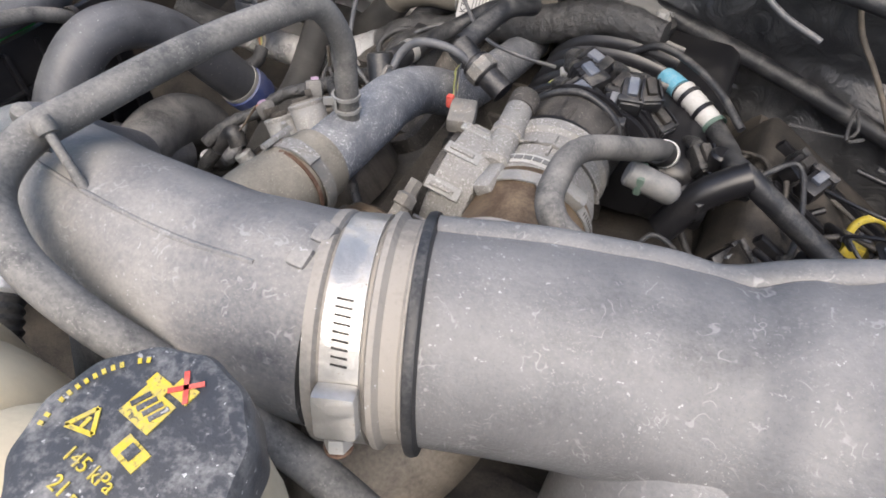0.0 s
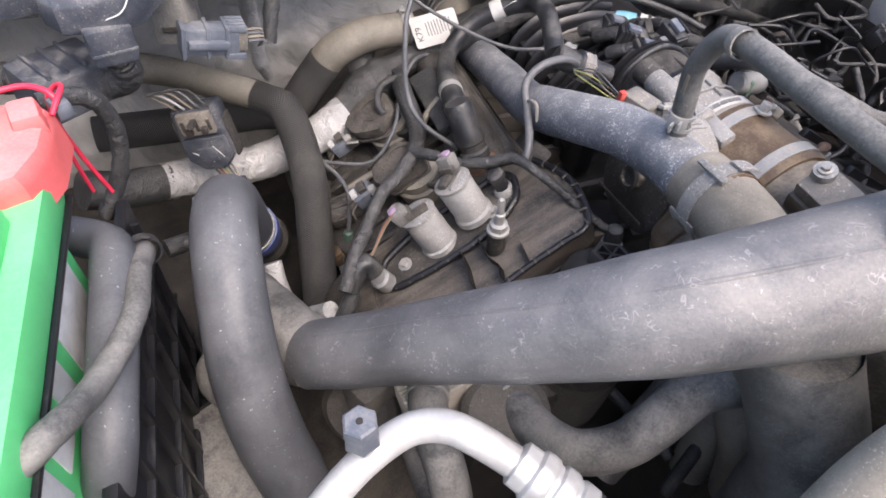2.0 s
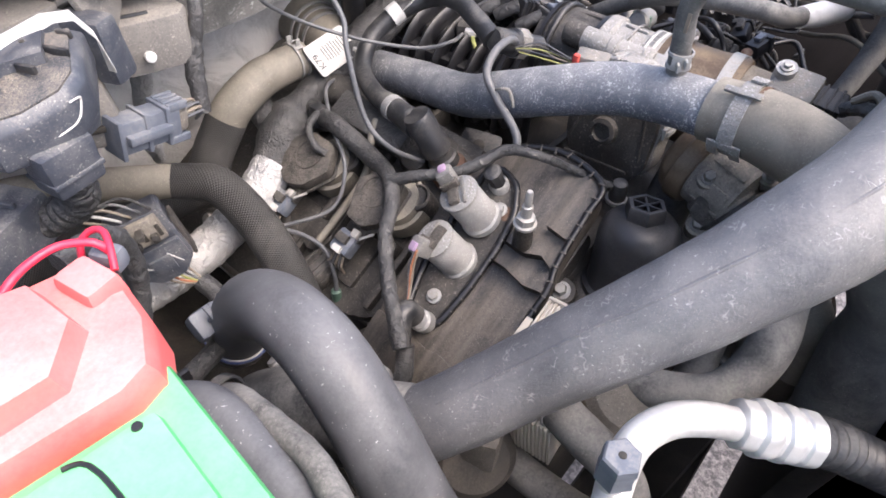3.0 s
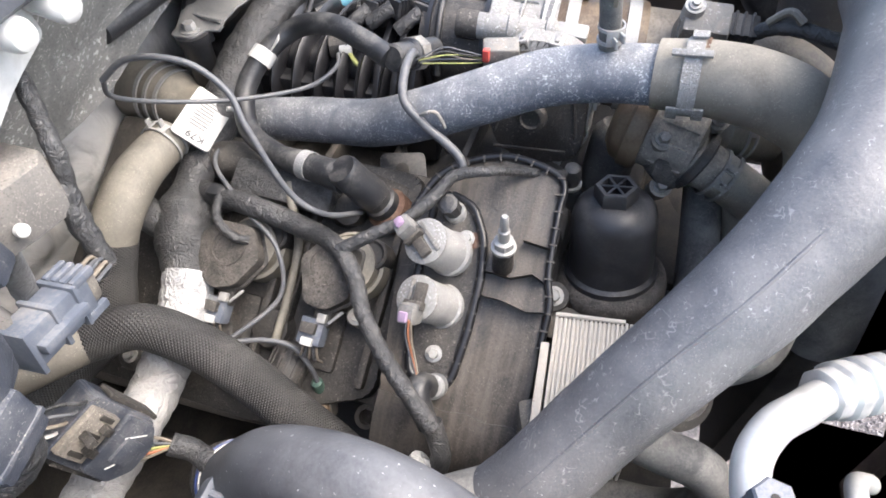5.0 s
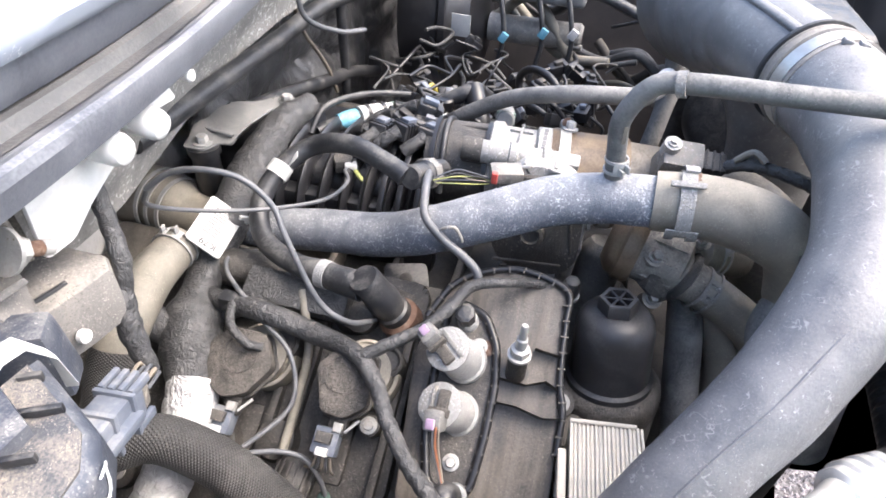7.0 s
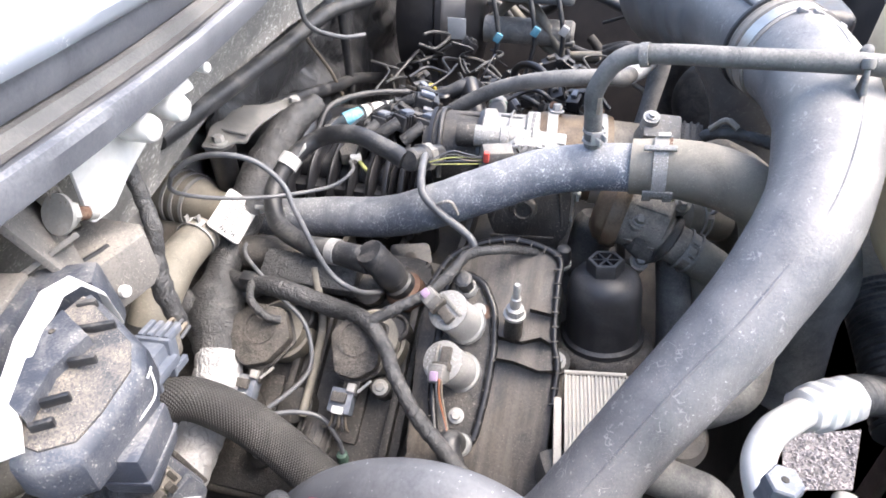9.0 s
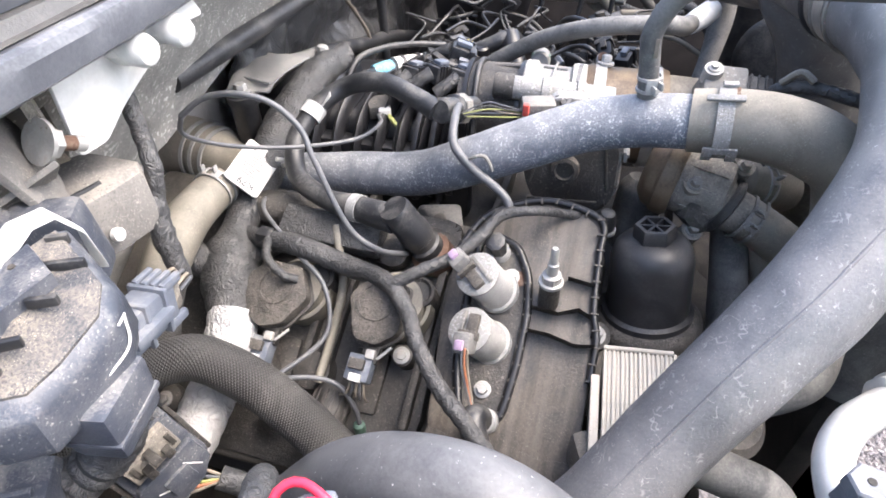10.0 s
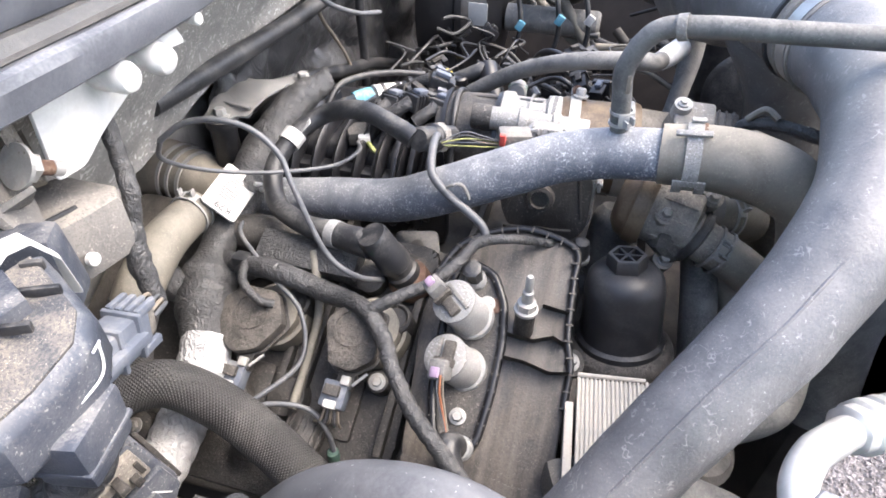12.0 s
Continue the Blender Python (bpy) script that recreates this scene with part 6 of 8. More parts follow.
def fuse_box():
    t = thing("fuse_box", (-0.53, 0.45, 1.10), "dirty blue-black plastic fuse box with a white foam strip", "fuse box")
    top = [(-0.481, 0.466, 1.170), (-0.488, 0.452, 1.171), (-0.5015, 0.425, 1.168), (-0.514, 0.4175, 1.165), (-0.536, 0.4190, 1.161), (-0.551, 0.4190, 1.162), (-0.560, 0.4290, 1.164), (-0.560, 0.4400, 1.166), (-0.535, 0.4580, 1.169), (-0.508, 0.4700, 1.170)]
    mid = (-0.523, 0.443)
    out = lambda k, z, drop: [(mid[0] + (x - mid[0]) * k, mid[1] + (y - mid[1]) * k, zz - drop if z is None else z) for x, y, zz in top]
    part("lid", loft([out(0.80, None, 0.0), out(0.84, None, 0.0008), out(0.97, None, 0.0050), out(1.0, None, 0.0075), out(1.015, None, 0.022), out(0.985, None, 0.024)]), FUSE, t)
    part("lid_top", loft([out(0.80, None, -0.0012), out(0.835, None, -0.0004), out(0.835, None, 0.002)]), SILT, t, "lid dusted with dried tan silt")
    part("body", loft([out(0.975, None, 0.022), out(0.965, 1.142, 0), out(0.92, 1.137, 0), out(0.85, 1.136, 0)]), FUSE, t)
    panel = [(-0.500, 0.461), (-0.510, 0.441), (-0.528, 0.443), (-0.548, 0.438), (-0.545, 0.446), (-0.518, 0.460)]
    part("lid_panel", loft([[(x * 0.985 - 0.0079, y * 0.985 + 0.0067, 1.1745) for x, y in panel], [(x, y, 1.1732) for x, y in panel], [(x, y, 1.168) for x, y in panel]]), FUSE, t)
    for p, q, h in (((-0.504, 0.444), -62, 0.016), ((-0.520, 0.437), -62, 0.010), ((-0.538, 0.434), -55, 0.010), ((-0.548, 0.431), -55, 0.008), ((-0.493, 0.456), -62, 0.008)):
        part("latch", block((h, 0.0024, 0.0042), Matrix.Translation((p[0], p[1], 1.1715)) @ Matrix.Rotation(radians(q), 4, "Z"), 0.0008), PLASTIC, t)
    part("pin_hole", lathe([(0.0014, 0.0), (0.0012, 0.0006)], stand((-0.512, 0.456, 1.1744), (0, 0, 1)), 12), DEEP, t)
    strip = [(-0.560, 0.434, 1.170), (-0.546, 0.4475, 1.172), (-0.517, 0.463, 1.1735), (-0.493, 0.4725, 1.1735), (-0.482, 0.4705, 1.172), (-0.4755, 0.467, 1.160), (-0.4735, 0.468, 1.138)]
    width = [0.0040, 0.0044, 0.0048, 0.0047, 0.0038, 0.0032, 0.0026]
    rail = []
    for k, (x, y, z) in enumerate(strip):
        x0, y0, z0 = strip[max(0, k - 1)]
        x1, y1, z1 = strip[min(len(strip) - 1, k + 1)]
        d = Vector((x1 - x0, y1 - y0)).normalized()
        rail.append([(x - d.y * w, y + d.x * w, z + h) for w, h in ((width[k], -0.0015), (width[k], 0.0015), (-width[k], 0.0015), (-width[k], -0.0015))])
    part("foam_strip", loft(rail, 0.0004), WHITE, t, "white foam strip along the lid")
    part("scratch", tube([(-0.5145, 0.4165, 1.1605), (-0.5095, 0.4185, 1.1600), (-0.5085, 0.4205, 1.1570), (-0.5150, 0.4163, 1.1500), (-0.5290, 0.4195, 1.1440)], 0.0005, 6, 0.002), WHITE, t, "pale chalk scratch")
    part("rear_body", block((0.150, 0.065, 0.034), Matrix.Translation((-0.548, 0.509, 1.145)) @ Matrix.Rotation(radians(16), 4, "Z"), 0.006, 0.94), FUSE, t)
    part("rear_lid", block((0.140, 0.056, 0.004), Matrix.Translation((-0.551, 0.512, 1.1630)) @ Matrix.Rotation(radians(16), 4, "Z"), 0.0015), BOX_TAN, t, "tan dust on the rear lid")
    part("wedge", block((0.020, 0.034, 0.038), Matrix.Translation((-0.470, 0.492, 1.142)) @ Matrix.Rotation(radians(28), 4, "Z"), 0.004, 0.85), FUSE, t)
    col = part("outlet", block((0.027, 0.020, 0.026), Matrix.Translation((-0.5275, 0.4235, 1.129)) @ Matrix.Rotation(radians(12), 4, "Z"), 0.003, 1.08), FUSE, t)
    part("outlet_rib", block((0.029, 0.022, 0.003), Matrix.Translation((-0.5275, 0.4235, 1.125)) @ Matrix.Rotation(radians(12), 4, "Z"), 0.001), FUSE, col)
    k = thing("fuse_box_loom", (-0.55, 0.42, 1.05), "thick black taped loom under the fuse box", "wiring harness")
    part("loom", tube([(-0.5275, 0.4240, 1.120), (-0.526, 0.435, 1.098), (-0.540, 0.452, 1.080), (-0.570, 0.472, 1.072), (-0.63, 0.50, 1.07)], [0.0095, 0.010, 0.0105, 0.011, 0.0115], 24, 0.002, wob=0.001, ring=0.007, depth=0.0008), TAPE, k)
    v = thing("relay_box", (-0.56, 0.46, 1.08), "dusty black plastic relay box below the fuse box", "relay box")
    part("case", block((0.060, 0.052, 0.030), Matrix.Translation((-0.572, 0.462, 1.082)) @ Matrix.Rotation(radians(30), 4, "Z"), 0.004, 0.92), FUSE, v)
    for j in range(3):
        part("rib", block((0.003, 0.040, 0.004), Matrix.Translation((-0.585 + 0.011 * j, 0.456 + 0.006 * j, 1.098)) @ Matrix.Rotation(radians(30), 4, "Z"), 0.001), FUSE, v)
    g = thing("slotted_bracket", (-0.49, 0.5, 1.08), "dusty dark plastic bracket with a slot", "bracket")
    part("plate", block((0.032, 0.026, 0.042), Matrix.Translation((-0.487, 0.490, 1.108)) @ Matrix.Rotation(radians(-20), 4, "Z"), 0.004, 0.7), BOX_TAN, g)
    part("slot", block((0.014, 0.003, 0.004), Matrix.Translation((-0.4915, 0.4775, 1.101)) @ Matrix.Rotation(radians(-20), 4, "Z"), 0.001), DEEP, g)


def connectors():
    t = thing("square_connector", (-0.497, 0.47, 1.02), "large dark plastic connector block with chalk marks", "connector")
    ez = Vector((-0.32, -0.88, 0.12)).normalized()
    ex = Vector((0.20, -0.02, -0.97))
    ex = (ex - ez * ex.dot(ez)).normalized()
    m = Matrix.Translation((-0.4885, 0.483, 0.995)) @ Matrix((ex, ez.cross(ex), ez)).transposed().to_4x4()
    shell = part("shell", slab(round_outline([(-0.030, -0.020), (0.018, -0.022), (0.032, -0.010), (0.032, 0.010), (0.018, 0.022), (-0.030, 0.020)], 0.004), 0.022, m @ Matrix.Translation((0, 0, -0.014)), 0.0025), FUSE, t)
    part("cover_flap", slab(round_outline([(-0.004, -0.019), (0.017, -0.020), (0.028, -0.009), (0.028, 0.009), (0.017, 0.020), (-0.004, 0.019)], 0.003), 0.005, m @ Matrix.Translation((0, 0, 0.008)), 0.0012), FUSE, t)
    part("flap_step", block((0.014, 0.016, 0.003), m @ Matrix.Translation((0.012, 0.0, 0.0138)), 0.001), FUSE, t)
    part("side_lever", block((0.040, 0.003, 0.014), m @ Matrix.Translation((0.002, 0.0225, -0.002)), 0.001), PLASTIC_MUD, t)
    part("side_lever", block((0.040, 0.003, 0.014), m @ Matrix.Translation((0.002, -0.0225, -0.002)), 0.001), PLASTIC_MUD, t)
    part("pin_tower", block((0.020, 0.030, 0.007), m @ Matrix.Translation((-0.018, 0.0, 0.0095)), 0.0012), CAST_TAN, t, "pin tower caked with brown dust")
    for x, y, w, h in ((-0.013, -0.006, 0.006, 0.013), (-0.013, 0.007, 0.006, 0.009), (-0.022, 0.0, 0.004, 0.022)):
        part("pin_post", block((w, 0.005, h), m @ Matrix.Translation((x, y, 0.013)), 0.0008), PLASTIC_MUD, t)
    for y in (-0.011, 0.001, 0.012):
        part("pin_slot", block((0.010, 0.003, 0.003), m @ Matrix.Translation((-0.017, y, 0.0125)), 0.0004), DEEP, t)
    for x, y, turn, length in ((0.010, 0.010, 0.5, 0.014), (0.012, -0.008, 0.9, 0.013), (0.016, 0.004, -0.4, 0.009)):
        part("chalk_mark", block((length, 0.0008, 0.0004), m @ Matrix.Translation((x, y, 0.0136)) @ Matrix.Rotation(turn, 4, "Z"), 0), WHITE, t)
    for k, mt in enumerate((WIRE_TAN, WIRE_ORANGE, WIRE_GREEN, WIRE, WIRE_TAN)):
        p = m @ Vector((0.031, -0.008 + 0.004 * k, -0.002))
        part("wire", tube([tuple(p), tuple(p + Vector((0.004, -0.006, -0.008))), (-0.470, 0.460, 0.952)], 0.0011, 6, 0.003), mt, shell)
        p = m @ Vector((-0.029, -0.014 + 0.007 * k, 0.004))
        part("wire", tube([tuple(p), tuple(p + Vector((-0.004, -0.004, 0.008))), tuple(p + Vector((-0.016, 0.004, 0.014 + 0.001 * k))), (-0.528, 0.490, 1.040)], 0.0011, 6, 0.003), (WIRE_TAN, PAPER, WIRE_TAN, WIRE, TAPE)[k], shell)
    part("tail", tube([(-0.472, 0.464, 0.954), (-0.470, 0.448, 0.946), (-0.480, 0.425, 0.946), (-0.50, 0.40, 0.958), (-0.54, 0.385, 0.965)], 0.0075, 14, 0.003, wob=0.0006), TAPE, t)
    g = thing("round_connector", (-0.475, 0.47, 1.08), "blue-grey plastic plug connector with tan wires", "connector")
    ax = Vector((0.0377, 0.0035, -0.0070)).normalized()
    rot = stand((-0.4650, 0.4745, 1.0920), ax)
    part("shell", block((0.017, 0.022, 0.044), rot @ Matrix.Translation((0, 0, -0.002)), 0.003), CONNECTOR, g)
    for z, w, h in ((-0.022, 0.021, 0.026), (-0.004, 0.020, 0.0255), (0.010, 0.021, 0.026)):
        part("flange", block((w, h, 0.0030), rot @ Matrix.Translation((0, 0, z)), 0.0010), CONNECTOR, g)
    for j in range(4):
        part("rib", block((0.0032, 0.0050, 0.014), rot @ Matrix.Translation((-0.0075 + 0.005 * j, 0.0115, 0.018)), 0.0008), CONNECTOR, g)
        part("rib", block((0.0032, 0.0050, 0.014), rot @ Matrix.Translation((-0.0075 + 0.005 * j, -0.0115, 0.018)), 0.0008), CONNECTOR, g)
    part("latch", block((0.007, 0.006, 0.030), rot @ Matrix.Translation((-0.0100, 0.0, -0.004)), 0.0014), CONNECTOR, g)
    part("seal", block((0.013, 0.018, 0.008), rot @ Matrix.Translation((0, 0, 0.023)), 0.003), CAST_TAN, g)
    for k in range(6):
        p = rot @ Vector((-0.005 + 0.002 * k, 0.002 * (k % 3), 0.027))
        part("wire", tube([tuple(p), tuple(p + Vector((0.012, 0.002, -0.002))), (-0.430 + 0.001 * k, 0.479 + 0.001 * k, 1.078), (-0.4205, 0.4855, 1.078)], 0.0011, 6, 0.003), WIRE_TAN if k % 2 else WIRE, g)
    part("loom", tube([(-0.420, 0.486, 1.0745), (-0.4125, 0.4965, 1.1035), (-0.405, 0.4985, 1.121), (-0.398, 0.5005, 1.140), (-0.381, 0.5190, 1.166), (-0.383, 0.5190, 1.190), (-0.384, 0.5186, 1.208)], [0.0050, 0.0060, 0.0047, 0.0044, 0.0044, 0.0044, 0.0044], 12, 0.002, wob=0.0006, twist=0.012), TAPE, g)
    r = thing("red_loop_plug", (-0.53, 0.33, 1.0), "grey plug beside the hose coupling", "connector")
    part("plug", block((0.022, 0.020, 0.022), Matrix.Translation((-0.500, 0.402, 0.985)) @ Matrix.Rotation(0.6, 4, "X"), 0.004), CONNECTOR, r)
    part("hook", tube([(-0.500, 0.394, 0.995), (-0.500, 0.388, 1.004), (-0.500, 0.396, 1.008)], 0.002, 8, 0.002), CONNECTOR, r)


def cowl_fittings():
    for base, tip in (((-0.387, 0.511, 1.1960), (-0.388, 0.4855, 1.1955)), ((-0.3595, 0.5105, 1.1975), (-0.360, 0.4840, 1.1930))):
        t = thing("cap_nut", base, "white plastic cap nut under the cowl edge", "nut", "cowl cap nuts")
        m = stand(base, Vector(tip) - Vector(base), 12)
        part("dome", lathe([(0.0080, 0.010), (0.0082, 0.017), (0.0080, 0.0215), (0.0064, 0.0248), (0.0030, 0.0262), (0.0, 0.0264)], m, 28), WHITE, t)
        part("hexagon", lathe([(0.0086, 0.003), (0.0090, 0.0045), (0.0090, 0.0105), (0.0082, 0.0125)], m, 6, 25), WHITE, t)
        part("washer", lathe([(0.0092, -0.004), (0.0092, 0.003), (0.0080, 0.004)], m, 28), WHITE, t)
    t = thing("cowl_stud", (-0.32, 0.515, 1.19), "white stud on a pale tab under the cowl", "stud")
    part("stud", lathe([(0.0035, 0), (0.0035, 0.026), (0.0025, 0.027)], stand((-0.318, 0.519, 1.203), (-0.07, -1, -0.04)), 14), WHITE, t)
    part("tab", slab(round_outline([(-0.012, -0.007), (0.012, -0.007), (0.010, 0.007), (-0.012, 0.007)], 0.003), 0.002, stand((-0.336, 0.5075, 1.1955), (-0.1, -0.9, 0.4)), 0.0008), WHITE, t)
    t = thing("hinge_bracket", (-0.42, 0.51, 1.15), "pale grey metal hinge bracket with a rusty stud", "bracket")
    me = slab(round_outline([(-0.428, 1.204), (-0.366, 1.204), (-0.364, 1.180), (-0.384, 1.172), (-0.397, 1.166), (-0.412, 1.157), (-0.430, 1.158)], 0.004), 0.0025, Matrix.Translation((0, 0.510, 0)) @ Matrix.Rotation(radians(90), 4, "X"), 0.0006)
    part("white_plate", me, WHITE, t, "bright pale metal plate")
    part("mount", slab(round_outline([(-0.030, -0.034), (0.012, -0.030), (0.026, -0.006), (0.020, 0.022), (-0.004, 0.034), (-0.032, 0.030)], 0.007), 0.004, stand((-0.452, 0.522, 1.172), (0.60, -0.60, 0.30)), 0.001, lambda x, y: 0.006 * math.exp(-((x + 0.020) / 0.006) ** 2)), BOX_TAN, t)
    part("rear_ring", lathe([(0.030, 0.0), (0.030, 0.005), (0.025, 0.006), (0.023, 0.001), (0.030, 0.0)], stand((-0.424, 0.536, 1.178), (0.75, -0.55, 0.1)), 34), CAST_TAN, t)
    part("gusset", slab([(0.0, 0.0), (0.034, 0.004), (0.006, 0.026)], 0.003, stand((-0.447, 0.506, 1.158), (0.1, 0.6, 0.75)), 0.0008), BOX_TAN, t)
    m = stand((-0.446, 0.508, 1.176), (0.75, -0.10, -0.45))
    part("washer", lathe([(0.0105, 0), (0.0105, 0.002), (0.008, 0.0025)], m, 24), ZINC, t)
    part("nut", lathe([(0.0072, 0.002), (0.0072, 0.008), (0.0062, 0.009)], m, 6, 25), ZINC, t)
    part("stud", lathe([(0.0036, 0.008), (0.0036, 0.017)], m, 14), RUST, t, "rust-orange threaded stud")
    part("stud_tip", lathe([(0.0038, 0.017), (0.0038, 0.022), (0.002, 0.023)], m, 14), ZINC, t)
    b = thing("washer_bottle_shoulder", (-0.43, 0.53, 1.1), "dusty grey plastic box under the hinge bracket", "box")
    rim = [(-0.405, 0.535), (-0.4045, 0.502), (-0.413, 0.4935), (-0.432, 0.497), (-0.453, 0.503), (-0.452, 0.522), (-0.434, 0.550)]
    part("body", loft([[(-0.43 + (x + 0.43) * k, 0.52 + (y - 0.52) * k, z) for x, y in rim] for k, z in ((0.90, 1.1425), (0.97, 1.1415), (1.0, 1.139), (1.02, 1.118), (0.96, 1.108))]), BOX_TAN, b)
    part("clip", lathe([(0.0035, 0), (0.0035, 0.003), (0.002, 0.004)], stand((-0.4395, 0.4965, 1.121), (0, -1, 0.2)), 14), WHITE, b)
    part("groove", tube([(-0.4485, 0.5125, 1.1428), (-0.436, 0.5075, 1.1432), (-0.428, 0.506, 1.1428)], 0.0014, 8, 0.004), PLASTIC, b)
    s = thing("sheet_bracket", (-0.15, 0.58, 1.05), "folded grey sheet-metal bracket with two bolts", "bracket")
    rim = [(-0.172, 0.628), (-0.171, 0.607), (-0.155, 0.601), (-0.153, 0.586), (-0.125, 0.577), (-0.098, 0.572), (-0.088, 0.563), (-0.064, 0.560), (-0.050, 0.573), (-0.054, 0.590), (-0.071, 0.603), (-0.077, 0.622), (-0.086, 0.632), (-0.103, 0.613), (-0.112, 0.622), (-0.138, 0.620), (-0.150, 0.633)]
    step = lambda q, lo, hi: min(1.0, max(0.0, (q - lo) / (hi - lo)))
    plate = part("plate", slab(round_outline(rim, 0.005), 0.0022, Matrix.Translation((0, 0, 1.045)), 0.0006, lambda x, y: 0.013 * step(x, -0.153, -0.144) - 0.011 * step(x, -0.098, -0.088)), SHEET, s)
    part("fold", tube([(-0.1485, 0.588, 1.0535), (-0.1475, 0.605, 1.0545), (-0.146, 0.620, 1.0545)], 0.0016, 8, 0.005), SHEET, plate)
    for x, y, z in ((-0.0600, 0.5755, 1.0485), (-0.1600, 0.6140, 1.0470)):
        part("bolt", bolt((x, y, z), (0, 0, 1), 0.0060, 0.007), ZINC, s)
        part("post", lathe([(0.013, -0.12), (0.013, -0.012), (0.0155, -0.008), (0.0155, -0.001)], stand((x, y, z - 0.001), (0, 0, 1)), 22), PLASTIC, s)
    for x, y in ((-0.141, 0.612), (-0.056, 0.590)):
        part("hook", slab(round_outline([(-0.005, 0.0), (0.005, 0.0), (0.0045, 0.026), (-0.0045, 0.026)], 0.002), 0.0018, stand((x, y, 1.050), (0.2, 1, 0.0)) @ Matrix.Rotation(radians(180), 4, "Z"), 0.0005), SHEET, s)


def paper_tag():
    t = thing("paper_tag", (-0.24, 0.56, 1.0), "white printed parts tag tied to the harness", "label")
    a, b, c, d = Vector((-0.214, 0.577, 1.030)), Vector((-0.215, 0.543, 1.025)), Vector((-0.268, 0.573, 1.025)), Vector((-0.263, 0.549, 1.003))
    e1, e2 = (a - c).normalized(), None
    n = e1.cross(c - d).normalized()
    e2 = n.cross(e1)
    m = Matrix.Translation((a + b + c + d) / 4) @ Matrix((e1, e2, n)).transposed().to_4x4()
    part("card", slab(round_outline([(-0.0265, -0.0165), (0.0265, -0.0165), (0.0265, 0.0165), (-0.0265, 0.0165)], 0.004), 0.0016, m @ Matrix.Translation((0, 0, -0.001)), 0.0003), PAPER, t)
    part("print", writing("K79", 0.0095, m @ Matrix.Translation((-0.0195, -0.002, 0.0008)) @ Matrix.Rotation(radians(90), 4, "Z"), 0.0001), PLASTIC_CLEAN, t, "black printed letters")
    rng = random.Random(3)
    for k in range(9):
        part("printed_bar", block((0.0012, 0.018 * rng.uniform(0.7, 1.0), 0.0003), m @ Matrix.Translation((-0.010 + 0.0034 * k, 0.001, 0.0008)), 0), INK, t)
    part("tie", tube([(-0.226, 0.545, 1.024), (-0.218, 0.538, 1.018), (-0.214, 0.55, 1.008)], 0.0022, 8, 0.003), PAPER, t)


